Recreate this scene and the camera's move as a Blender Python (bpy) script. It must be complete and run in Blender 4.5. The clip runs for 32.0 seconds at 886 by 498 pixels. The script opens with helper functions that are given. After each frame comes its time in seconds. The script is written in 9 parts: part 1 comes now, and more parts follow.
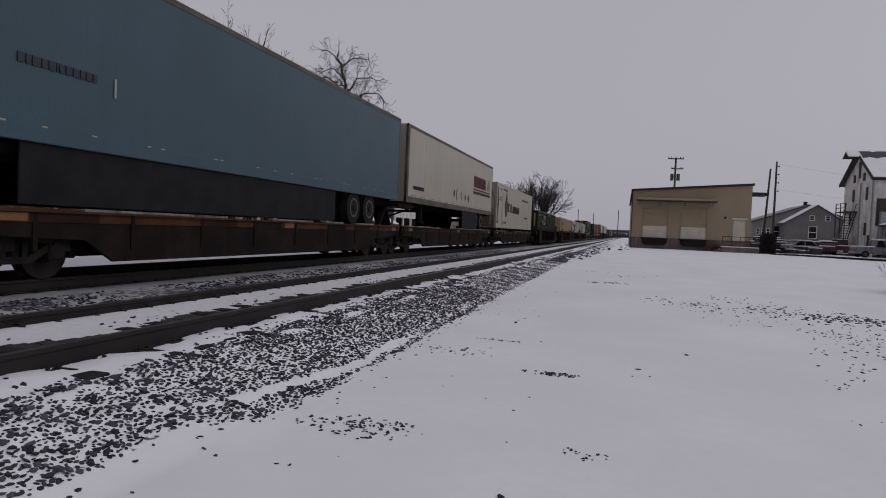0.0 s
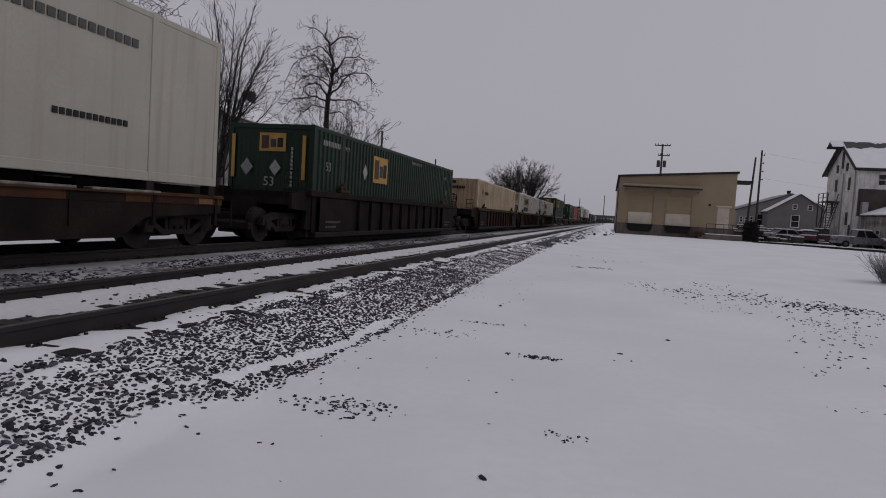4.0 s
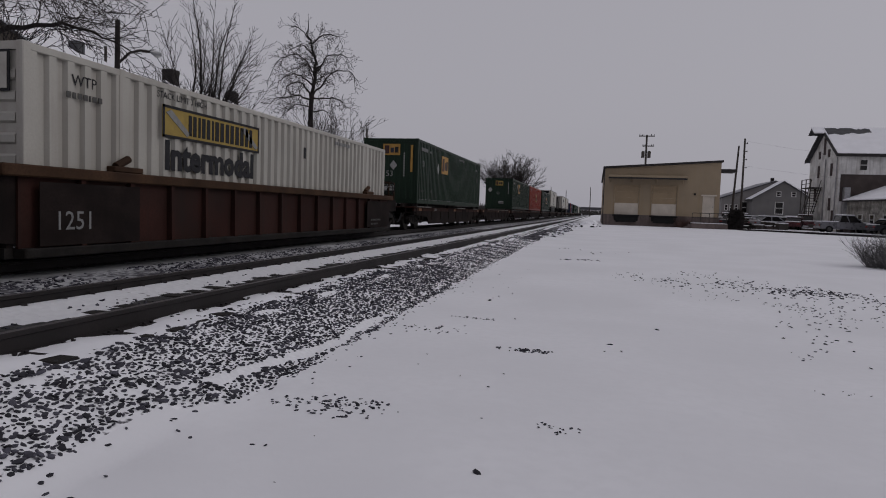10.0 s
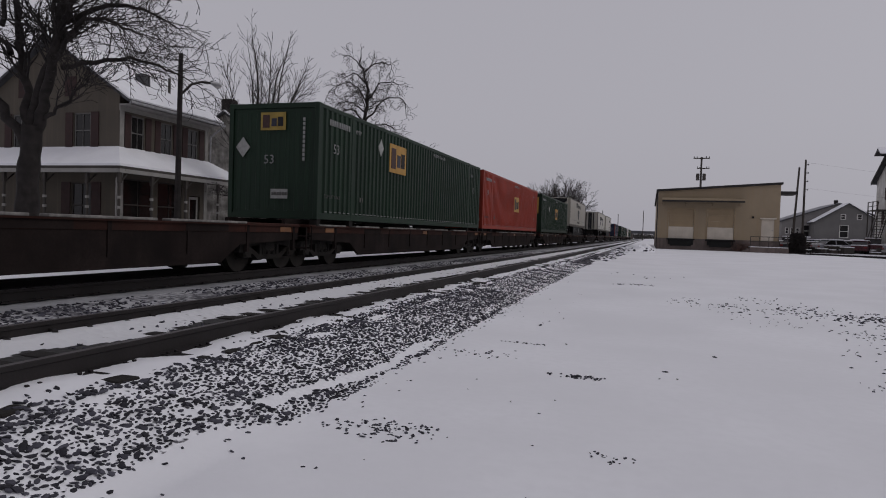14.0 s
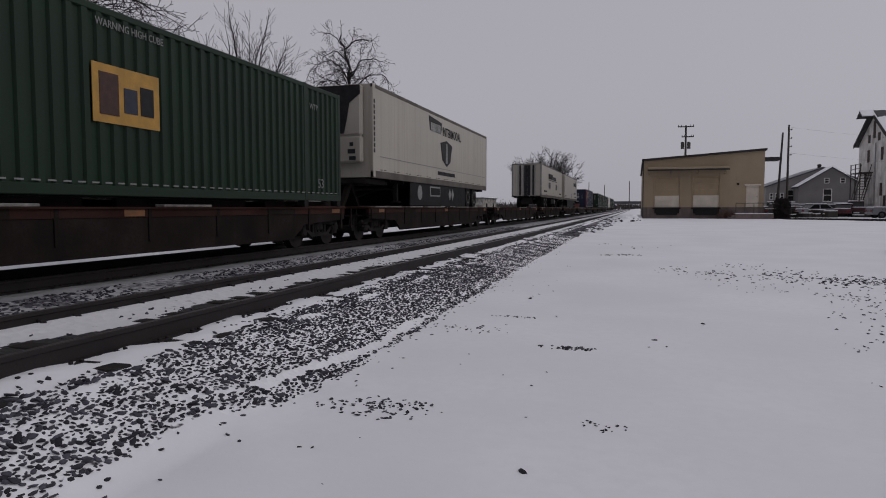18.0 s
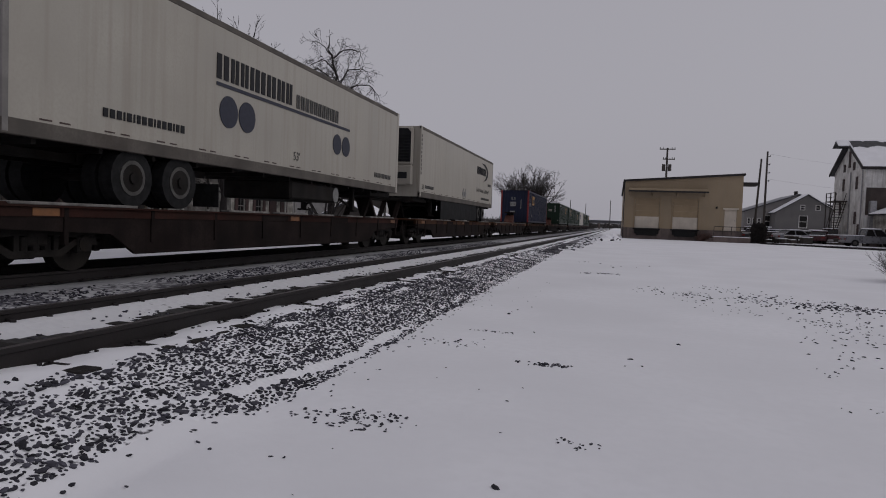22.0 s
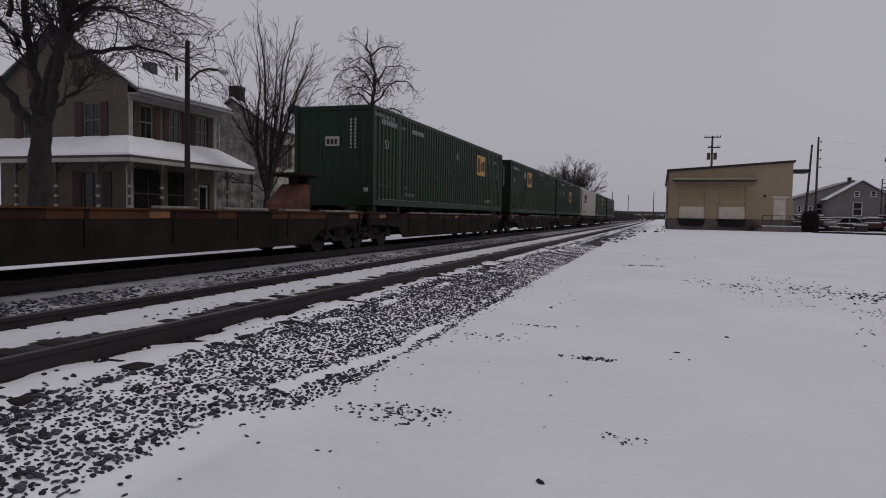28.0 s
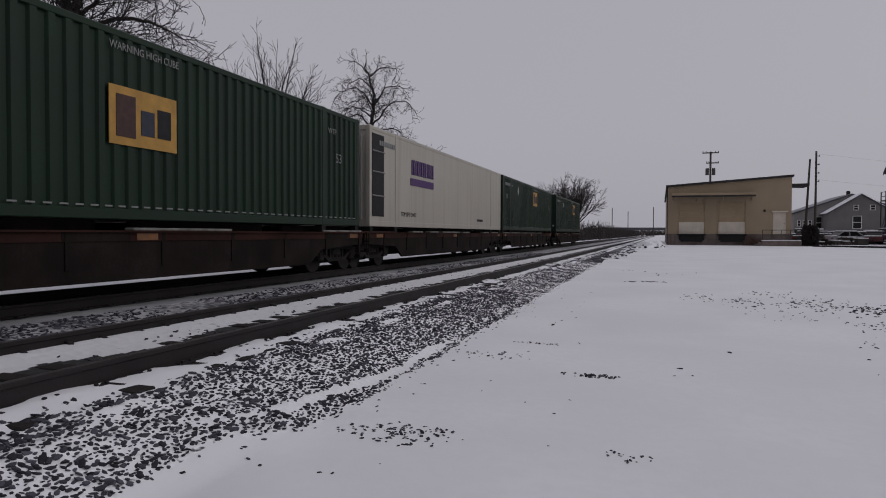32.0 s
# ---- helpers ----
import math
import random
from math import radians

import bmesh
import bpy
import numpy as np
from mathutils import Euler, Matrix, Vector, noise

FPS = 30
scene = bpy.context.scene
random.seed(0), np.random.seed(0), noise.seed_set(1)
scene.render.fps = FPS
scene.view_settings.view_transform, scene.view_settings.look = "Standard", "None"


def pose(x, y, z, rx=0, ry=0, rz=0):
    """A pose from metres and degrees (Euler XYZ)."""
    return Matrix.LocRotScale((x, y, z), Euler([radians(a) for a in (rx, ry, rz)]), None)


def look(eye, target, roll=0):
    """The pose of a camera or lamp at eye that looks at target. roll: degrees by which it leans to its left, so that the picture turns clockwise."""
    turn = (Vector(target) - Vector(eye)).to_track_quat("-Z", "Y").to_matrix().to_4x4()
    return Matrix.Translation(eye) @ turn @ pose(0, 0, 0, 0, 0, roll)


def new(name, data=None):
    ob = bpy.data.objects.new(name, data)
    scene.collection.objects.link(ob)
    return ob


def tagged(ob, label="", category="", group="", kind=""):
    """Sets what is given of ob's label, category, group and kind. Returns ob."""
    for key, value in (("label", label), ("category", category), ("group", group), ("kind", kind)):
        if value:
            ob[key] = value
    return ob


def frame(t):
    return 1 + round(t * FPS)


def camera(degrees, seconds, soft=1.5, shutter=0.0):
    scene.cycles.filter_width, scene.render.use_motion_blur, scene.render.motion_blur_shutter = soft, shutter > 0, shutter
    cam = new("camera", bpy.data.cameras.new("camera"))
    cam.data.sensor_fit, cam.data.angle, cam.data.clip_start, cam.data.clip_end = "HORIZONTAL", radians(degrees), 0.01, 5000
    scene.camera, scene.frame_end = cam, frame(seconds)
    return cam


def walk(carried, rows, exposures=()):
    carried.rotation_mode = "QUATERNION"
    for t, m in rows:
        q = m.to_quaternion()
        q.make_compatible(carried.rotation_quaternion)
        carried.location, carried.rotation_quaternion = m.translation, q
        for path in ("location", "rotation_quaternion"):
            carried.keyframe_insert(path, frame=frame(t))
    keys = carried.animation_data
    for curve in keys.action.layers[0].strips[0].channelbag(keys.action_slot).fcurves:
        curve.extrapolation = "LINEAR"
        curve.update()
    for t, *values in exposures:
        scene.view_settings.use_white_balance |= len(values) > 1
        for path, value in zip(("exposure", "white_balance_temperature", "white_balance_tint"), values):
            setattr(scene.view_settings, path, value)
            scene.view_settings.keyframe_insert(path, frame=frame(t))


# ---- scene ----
import itertools

EYE = (0.0, 0.0, 1.0)  # rail tops of the near track are z = 0, the tracks run along y
# the film's own slow swings of brightness, in stops
EXPOSURES = [(0, 0.08), (2, 0.08), (3, -0.05), (3.5, -0.05), (5.5, 0.08), (6, 0.08), (7, -0.05), (11, -0.05), (12, 0.08), (19, 0.08), (20, 0.04),
             (21, -0.05), (22, -0.05), (23, 0.03), (24, -0.05), (25, -0.05), (27.5, 0.07), (32, 0.07)]
SKY_COL = (0.37, 0.36, 0.405)
SUN_POWER = 0.35
cam = camera(68.0, 32.0, soft=1.0)
PATH = [  # seconds, tilt, lean, turn
    (0, 88.27, -2.42, 15.45), (0.5, 88.14, -2.12, 15.51), (1, 88.82, -2.85, 15.51), (1.5, 88.29, -2.57, 15.60),
    (2, 88.68, -2.33, 15.72), (2.5, 88.28, -3.01, 15.08), (3, 87.89, -2.60, 15.35), (3.5, 86.77, -3.66, 14.12),
    (5.5, 87.53, -1.60, 15.49), (6, 88.15, -0.89, 15.32), (6.5, 87.39, -2.79, 14.75), (7, 86.87, -3.68, 15.15),
    (7.5, 86.99, -2.45, 13.54), (8, 86.37, -3.12, 14.37), (8.5, 87.78, -1.85, 14.23), (9, 85.92, -2.04, 13.51),
    (9.5, 85.51, -1.66, 14.22), (10, 86.50, -1.95, 13.14), (10.5, 86.01, -2.89, 13.69), (11, 86.26, -2.08, 15.59),
    (11.5, 86.69, -1.52, 15.89), (12, 86.65, -1.32, 15.49), (12.5, 85.86, -2.25, 16.13), (13, 86.69, -4.07, 15.47),
    (13.5, 88.24, -2.11, 17.34), (14, 88.46, -1.82, 17.48), (14.5, 88.13, -1.65, 18.24), (16.5, 87.33, -1.37, 17.92),
    (17, 87.06, -1.51, 17.16), (17.5, 86.79, -1.20, 16.18), (18, 86.45, 0.09, 16.37), (18.5, 87.29, 0.89, 16.91),
    (19, 86.70, 0.33, 15.96), (19.5, 87.10, -0.75, 15.44), (20, 88.07, -2.82, 15.09), (20.5, 90.10, -1.75, 14.72),
    (21, 89.53, -2.59, 13.39), (21.5, 88.86, -1.64, 12.92), (22, 87.58, -2.05, 14.80), (22.5, 86.67, -3.05, 14.36),
    (23, 86.27, -2.32, 14.64), (23.5, 86.90, -2.43, 13.69), (24, 87.03, -1.86, 13.46), (24.5, 86.96, -1.51, 14.02),
    (25, 87.35, -1.78, 16.01), (25.5, 87.13, -1.50, 16.10), (27.5, 87.84, -0.99, 16.33), (28, 87.03, -0.94, 18.30),
    (28.5, 88.62, -0.31, 17.82), (29, 88.71, -0.22, 18.12), (29.5, 87.87, -0.01, 17.89), (30, 87.46, -0.26, 18.04),
    (30.5, 87.46, -0.38, 18.00), (31, 87.97, -0.26, 17.91), (31.5, 88.64, -0.68, 18.10), (32, 88.65, -0.21, 18.32),
]
walk(cam, [(t, pose(*EYE, tilt, lean, turn)) for t, tilt, lean, turn in PATH], exposures=EXPOSURES)

# ---- light: overcast winter sky, a weak wide sun over the field side ----
SUN_EL, SUN_AZ = 35.0, 75.0  # azimuth clockwise from the track direction
world = bpy.data.worlds.new("world")
scene.world = world
world.use_nodes = True
wn, wl = world.node_tree.nodes, world.node_tree.links
wn.clear()
sky = wn.new("ShaderNodeTexSky")
sky.sky_type, sky.sun_disc = "NISHITA", False
sky.sun_elevation, sky.sun_rotation = radians(SUN_EL), radians(SUN_AZ)
sky.dust_density, sky.air_density = 4.0, 1.0
grey = wn.new("ShaderNodeHueSaturation")
grey.inputs["Saturation"].default_value, grey.inputs["Value"].default_value = 0.12, 0.10
wl.new(sky.outputs[0], grey.inputs["Color"])
cloud = wn.new("ShaderNodeMix")
cloud.data_type = "RGBA"
cloud.inputs[0].default_value = 0.88
cloud.inputs[7].default_value = (*SKY_COL, 1)
wl.new(grey.outputs[0], cloud.inputs[6])
back = wn.new("ShaderNodeBackground")
back.inputs["Strength"].default_value = 1.0
wl.new(cloud.outputs[2], back.inputs["Color"])
wout = wn.new("ShaderNodeOutputWorld")
wl.new(back.outputs[0], wout.inputs[0])
sun = new("sun", bpy.data.lights.new("sun", "SUN"))
sun.data.energy, sun.data.angle, sun.data.color = SUN_POWER, radians(25), (1.0, 0.97, 0.93)
sd = Vector((math.sin(radians(SUN_AZ)) * math.cos(radians(SUN_EL)), math.cos(radians(SUN_AZ)) * math.cos(radians(SUN_EL)), math.sin(radians(SUN_EL))))
sun.matrix_world = look(sd * 50, (0, 0, 0))


# ---- materials ----
def mat(name, col, rough=0.6, metal=0.0, vary=0.25, scale=3.0, fine=40.0, bump=0.15, streak=0.0, dirt=None, dirt_amt=0.0, rand=0.0, spec=0.4, island=0.0):
    """A painted, weathered or mineral surface: broad and fine variation, vertical streaks, dirt patches, relief."""
    m = bpy.data.materials.new(name)
    m.use_nodes = True
    n, l = m.node_tree.nodes, m.node_tree.links
    b = n["Principled BSDF"]
    b.inputs["Metallic"].default_value = metal
    b.inputs["Specular IOR Level"].default_value = spec
    tc = n.new("ShaderNodeTexCoord")

    def noisy(sc, detail, stretch=None):
        t = n.new("ShaderNodeTexNoise")
        t.inputs["Scale"].default_value, t.inputs["Detail"].default_value = sc, detail
        if stretch:
            mp = n.new("ShaderNodeMapping")
            mp.inputs["Scale"].default_value = stretch
            l.new(tc.outputs["Object"], mp.inputs[0])
            l.new(mp.outputs[0], t.inputs["Vector"])
        else:
            l.new(tc.outputs["Object"], t.inputs["Vector"])
        return t.outputs["Fac"]

    def blend(fac, a, c, kind="MIX"):
        x = n.new("ShaderNodeMix")
        x.data_type, x.blend_type = "RGBA", kind
        if isinstance(fac, float):
            x.inputs[0].default_value = fac
        else:
            l.new(fac, x.inputs[0])
        for i, v in ((6, a), (7, c)):
            if isinstance(v, tuple):
                x.inputs[i].default_value = (*v[:3], 1)
            else:
                l.new(v, x.inputs[i])
        return x.outputs[2]

    def ramp(fac, lo, hi, amount=1.0):
        r = n.new("ShaderNodeMapRange")
        r.inputs["From Min"].default_value, r.inputs["From Max"].default_value = lo, hi
        r.inputs["To Max"].default_value = amount
        l.new(fac, r.inputs[0])
        return r.outputs[0]

    dark = tuple(c * (1 - vary) for c in col)
    light = tuple(min(1, c * (1 + vary * 0.6)) for c in col)
    c = blend(ramp(noisy(scale, 4), 0.35, 0.65), dark, light)
    c = blend(ramp(noisy(fine, 2), 0.4, 0.7, 0.5), c, dark)
    if streak:
        c = blend(ramp(noisy(1.0, 3, (5, 5, 0.25)), 0.5, 0.75, streak), c, dirt or tuple(v * 0.4 for v in col))
    if dirt_amt:
        c = blend(ramp(noisy(scale * 0.6, 6), 0.52, 0.7, dirt_amt), c, dirt)
    if rand:
        oi = n.new("ShaderNodeObjectInfo")
        c = blend(ramp(oi.outputs["Random"], 0, 1, rand), c, tuple(v * 0.35 for v in col))
    if island:
        gi = n.new("ShaderNodeNewGeometry")
        c = blend(ramp(gi.outputs["Random Per Island"], 0.15, 0.75, island), c, tuple(v * 0.22 for v in col))
    l.new(c, b.inputs["Base Color"])
    rr = n.new("ShaderNodeMapRange")
    rr.inputs["To Min"].default_value, rr.inputs["To Max"].default_value = max(0.05, rough - 0.12), min(1, rough + 0.12)
    l.new(noisy(scale * 2, 3), rr.inputs[0])
    l.new(rr.outputs[0], b.inputs["Roughness"])
    if bump:
        bp = n.new("ShaderNodeBump")
        bp.inputs["Strength"].default_value, bp.inputs["Distance"].default_value = bump, 0.01
        l.new(noisy(fine, 4), bp.inputs["Height"])
        l.new(bp.outputs[0], b.inputs["Normal"])
    return m


def ground_mix(name, snow, stone, sc, lo, hi, big=0.6, amount=1.0):
    """Snow lying between stones: speckle of the two at stone size, in uneven drifts."""
    m = bpy.data.materials.new(name)
    m.use_nodes = True
    n, l = m.node_tree.nodes, m.node_tree.links
    b = n["Principled BSDF"]
    tc = n.new("ShaderNodeTexCoord")
    v = n.new("ShaderNodeTexVoronoi")
    v.inputs["Scale"].default_value = sc
    l.new(tc.outputs["Object"], v.inputs["Vector"])
    t = n.new("ShaderNodeTexNoise")
    t.inputs["Scale"].default_value, t.inputs["Detail"].default_value = sc * 0.8, 3
    l.new(tc.outputs["Object"], t.inputs["Vector"])
    d = n.new("ShaderNodeTexNoise")
    d.inputs["Scale"].default_value, d.inputs["Detail"].default_value = big, 3
    l.new(tc.outputs["Object"], d.inputs["Vector"])
    add = n.new("ShaderNodeMath")
    add.operation = "MULTIPLY_ADD"
    l.new(d.outputs["Fac"], add.inputs[0])
    add.inputs[1].default_value = 0.7
    l.new(t.outputs["Fac"], add.inputs[2])
    r = n.new("ShaderNodeMapRange")
    r.inputs["From Min"].default_value, r.inputs["From Max"].default_value = lo, hi
    r.inputs["To Max"].default_value = amount
    l.new(add.outputs[0], r.inputs[0])
    st = n.new("ShaderNodeMix")
    st.data_type = "RGBA"
    st.inputs[6].default_value, st.inputs[7].default_value = (*stone, 1), (*[c * 2.2 for c in stone], 1)
    l.new(v.outputs["Color"], st.inputs[0])
    x = n.new("ShaderNodeMix")
    x.data_type = "RGBA"
    l.new(r.outputs[0], x.inputs[0])
    l.new(st.outputs[2], x.inputs[6])
    x.inputs[7].default_value = (*snow, 1)
    l.new(x.outputs[2], b.inputs["Base Color"])
    b.inputs["Roughness"].default_value = 0.8
    bp = n.new("ShaderNodeBump")
    bp.inputs["Strength"].default_value, bp.inputs["Distance"].default_value = 0.6, 0.02
    l.new(v.outputs["Distance"], bp.inputs["Height"])
    l.new(bp.outputs[0], b.inputs["Normal"])
    return m


SNOW = (0.80, 0.80, 0.83)
STONE = (0.045, 0.043, 0.05)
M = {
    "snow": mat("snow", SNOW, 0.75, vary=0.05, scale=0.5, fine=9, bump=0.25, spec=0.2),
    "roofsnow": mat("roof_snow", (0.82, 0.82, 0.85), 0.8, vary=0.05, scale=1.0, fine=14, bump=0.2, spec=0.2),
    "dirtysnow": mat("dirty_snow", (0.20, 0.19, 0.18), 0.85, vary=0.5, scale=3, fine=20, bump=0.3, spec=0.2),
    "bank": ground_mix("ballast_in_snow", SNOW, STONE, 13, 0.92, 1.10, 0.5),
    "banknear": ground_mix("snow_over_ballast", SNOW, STONE, 13, 0.60, 0.68, 0.6),
    "middle": ground_mix("grey_snow_on_ballast", (0.52, 0.52, 0.54), STONE, 14, 0.72, 0.94, 0.8, 0.85),
    "greysnow": mat("grey_snow", (0.33, 0.33, 0.345), 0.85, vary=0.3, scale=1.2, fine=14, bump=0.3, spec=0.15),
    "gauge": ground_mix("snow_between_rails", (0.64, 0.64, 0.66), (0.05, 0.045, 0.042), 9, 0.56, 0.66, 0.8),
    "oily": ground_mix("oily_ballast", (0.5, 0.5, 0.52), (0.03, 0.028, 0.028), 18, 1.0, 1.2, 0.6, 0.5),
    "melt": ground_mix("bare_dark_ballast", (0.1, 0.1, 0.1), (0.012, 0.011, 0.011), 16, 1.2, 1.5, 0.6, 0.4),
    "stone": mat("ballast_stone", (0.085, 0.083, 0.104), 0.85, vary=0.35, scale=8, fine=60, bump=0.4, spec=0.2, island=0.85),
    "tie": mat("tie_wood", (0.020, 0.0175, 0.0165), 0.9, vary=0.4, scale=4, fine=50, bump=0.5, spec=0.2),
    "rail": mat("rusty_rail", (0.015, 0.0118, 0.0122), 0.7, 0.0, vary=0.3, scale=2, fine=50, spec=0.3),
    "railtop": mat("worn_railhead", (0.11, 0.097, 0.10), 0.45, 0.7, vary=0.2, scale=2, fine=40, bump=0.05),
    "bark": mat("bark", (0.030, 0.026, 0.025), 0.9, vary=0.35, scale=5, fine=40, bump=0.5, spec=0.2),
    "twig": mat("twigs", (0.032, 0.028, 0.028), 0.9, vary=0.3, scale=5, bump=0, spec=0.2),
    "steel": mat("black_steel", (0.023, 0.021, 0.020), 0.65, 0.2, vary=0.4, scale=3, fine=30, dirt=(0.028, 0.02, 0.016), dirt_amt=0.4, spec=0.06),
    "wheel": mat("wheel_steel", (0.026, 0.023, 0.021), 0.6, 0.4, vary=0.3, scale=4, spec=0.1),
    "redbrown": mat("car_paint_red_brown", (0.038, 0.0155, 0.012), 0.7, 0, vary=0.4, scale=1.2, fine=25, streak=0.5, dirt=(0.025, 0.016, 0.013), dirt_amt=0.6, spec=0.08),
    "orange": mat("car_paint_orange_rust", (0.075, 0.033, 0.016), 0.7, 0, vary=0.4, scale=1.5, fine=25, streak=0.4, dirt=(0.04, 0.02, 0.014), dirt_amt=0.6, spec=0.1),
    "wellred": mat("well_car_paint", (0.038, 0.015, 0.012), 0.7, 0, vary=0.35, scale=1.0, fine=25, streak=0.6, dirt=(0.022, 0.016, 0.014), dirt_amt=0.5, spec=0.1),
    "redgrime": mat("grimy_car_steel", (0.021, 0.0155, 0.0145), 0.75, 0, vary=0.4, scale=1.5, fine=25, streak=0.4, dirt=(0.008, 0.007, 0.007), dirt_amt=0.6, spec=0.05),
    "hitchred": mat("hitch_red", (0.085, 0.035, 0.026), 0.7, vary=0.4, scale=3, spec=0.2),
    "sash": mat("sash_paint", (0.12, 0.116, 0.11), 0.6, vary=0.2, scale=4),
    "porchpost": mat("porch_post_paint", (0.12, 0.115, 0.11), 0.65, vary=0.5, scale=7),
    "chord": mat("rusty_chord_paint", (0.058, 0.032, 0.019), 0.75, vary=0.4, scale=1.5, fine=25, streak=0.3, dirt=(0.03, 0.017, 0.012), dirt_amt=0.6, spec=0.1),
    "rustbeige": mat("rust_on_beige", (0.36, 0.26, 0.165), 0.8, vary=0.25, scale=1.2, fine=20, streak=0.8, dirt=(0.15, 0.08, 0.045), dirt_amt=0.7),
    "conspic": mat("yellow_reflector", (0.19, 0.078, 0.026), 0.5, 0, vary=0.3, scale=5, bump=0),
    "tyre": mat("tyre", (0.022, 0.022, 0.023), 0.85, vary=0.3, scale=8, spec=0.06),
    "rim": mat("wheel_rim", (0.09, 0.087, 0.082), 0.45, 0.3, vary=0.35, scale=6, spec=0.2),
    "green": mat("container_green", (0.006, 0.0215, 0.010), 0.5, 0, vary=0.25, scale=0.8, fine=30, streak=0.25, bump=0.04, dirt=(0.005, 0.014, 0.008), dirt_amt=0.3, spec=0.25),
    "red": mat("container_red", (0.265, 0.037, 0.022), 0.5, 0, vary=0.22, scale=0.8, fine=30, streak=0.2, bump=0.04, dirt=(0.22, 0.025, 0.015), spec=0.2),
    "navy": mat("container_navy", (0.011, 0.0155, 0.040), 0.5, 0, vary=0.25, scale=0.8, fine=30, streak=0.25, bump=0.04, spec=0.25),
    "postred": mat("post_red", (0.22, 0.02, 0.018), 0.5, vary=0.2, scale=2),
    "beige": mat("container_beige", (0.45, 0.36, 0.25), 0.6, 0, vary=0.18, scale=0.7, fine=30, streak=0.5, dirt=(0.17, 0.10, 0.06), dirt_amt=0.3, bump=0.04),
    "white": mat("container_white", (0.40, 0.385, 0.35), 0.5, 0, vary=0.10, scale=0.7, fine=30, streak=0.4, dirt=(0.25, 0.22, 0.19), dirt_amt=0.2, bump=0.04),
    "trwhite": mat("trailer_white", (0.37, 0.348, 0.305), 0.45, 0, vary=0.10, scale=0.5, fine=20, streak=0.45, dirt=(0.25, 0.22, 0.175), dirt_amt=0.22, bump=0.02),
    "trblue": mat("trailer_blue", (0.035, 0.073, 0.101), 0.45, 0, vary=0.16, scale=0.5, fine=20, streak=0.35, dirt=(0.025, 0.055, 0.08), bump=0.02),
    "alu": mat("dull_aluminium", (0.22, 0.21, 0.20), 0.5, 0.5, vary=0.25, scale=2, fine=30, streak=0.4, dirt=(0.15, 0.13, 0.12)),
    "skirt": mat("black_skirt", (0.019, 0.0195, 0.0205), 0.6, vary=0.3, scale=2, spec=0.06),
    "darkgrille": mat("black_grille", (0.018, 0.018, 0.02), 0.5, vary=0.3, scale=6, spec=0.1),
    "tapedark": mat("worn_marker_tape", (0.055, 0.030, 0.027), 0.6, vary=0.4, scale=6, bump=0),
    "rustend": mat("rust_stained_white", (0.15, 0.105, 0.082), 0.75, vary=0.4, scale=2.5, fine=20, streak=0.8, dirt=(0.05, 0.026, 0.018), dirt_amt=0.8),
    "grime": mat("grimy_rail", (0.10, 0.088, 0.076), 0.7, vary=0.35, scale=1.5, fine=20, streak=0.3, dirt=(0.04, 0.03, 0.025), dirt_amt=0.7),
    "crest": mat("ink_brown_maroon", (0.05, 0.02, 0.017), 0.6, vary=0.3, scale=10, bump=0),
    "inkdim": mat("faded_lettering", (0.085, 0.083, 0.08), 0.6, vary=0.25, scale=10, bump=0, spec=0.2),
    "thinsnow": ground_mix("thin_snow_on_slates", (0.42, 0.42, 0.45), (0.08, 0.08, 0.09), 2.0, 0.5, 1.2, 0.3, 0.8),
    "ink": mat("ink_black", (0.022, 0.022, 0.025), 0.6, vary=0.2, scale=10, bump=0, spec=0.15),
    "inkred": mat("ink_maroon", (0.075, 0.014, 0.014), 0.6, vary=0.2, scale=10, bump=0),
    "inkblue": mat("ink_blue", (0.022, 0.025, 0.043), 0.6, vary=0.2, scale=10, bump=0),
    "inkpurple": mat("ink_purple", (0.06, 0.02, 0.11), 0.6, vary=0.2, scale=10, bump=0),
    "inkwhite": mat("lettering_white", (0.30, 0.30, 0.29), 0.6, vary=0.2, scale=10, bump=0),
    "inkyellow": mat("sign_yellow", (0.40, 0.22, 0.045), 0.55, vary=0.2, scale=4, bump=0),
    "signyellow": mat("sign_lemon_yellow", (0.31, 0.215, 0.042), 0.55, vary=0.2, scale=4, bump=0),
    "inkgrey": mat("lettering_grey", (0.21, 0.21, 0.21), 0.6, vary=0.2, scale=8, bump=0),
    "warehouse": mat("tan_siding", (0.31, 0.243, 0.163), 0.65, vary=0.12, scale=0.4, fine=12, streak=0.25, dirt=(0.30, 0.20, 0.09), bump=0.08),
    "whdoor": mat("cream_door", (0.58, 0.52, 0.44), 0.6, vary=0.12, scale=1.2, fine=12, streak=0.2, dirt=(0.4, 0.3, 0.2)),
    "whdoordark": mat("tan_door", (0.31, 0.23, 0.14), 0.6, vary=0.12, scale=1.2, fine=12),
    "concrete": mat("stained_concrete", (0.155, 0.122, 0.112), 0.85, vary=0.35, scale=1.0, fine=15, streak=0.6, dirt=(0.06, 0.05, 0.042), bump=0.3),
    "roofdark": mat("dark_roof_edge", (0.03, 0.027, 0.027), 0.8, vary=0.3, scale=2),
    "rubber": mat("dock_rubber", (0.012, 0.012, 0.012), 0.9, vary=0.3, scale=4),
    "stucco": mat("tan_stucco", (0.085, 0.072, 0.057), 0.85, vary=0.18, scale=0.7, fine=18, streak=0.3, dirt=(0.15, 0.12, 0.09), bump=0.25),
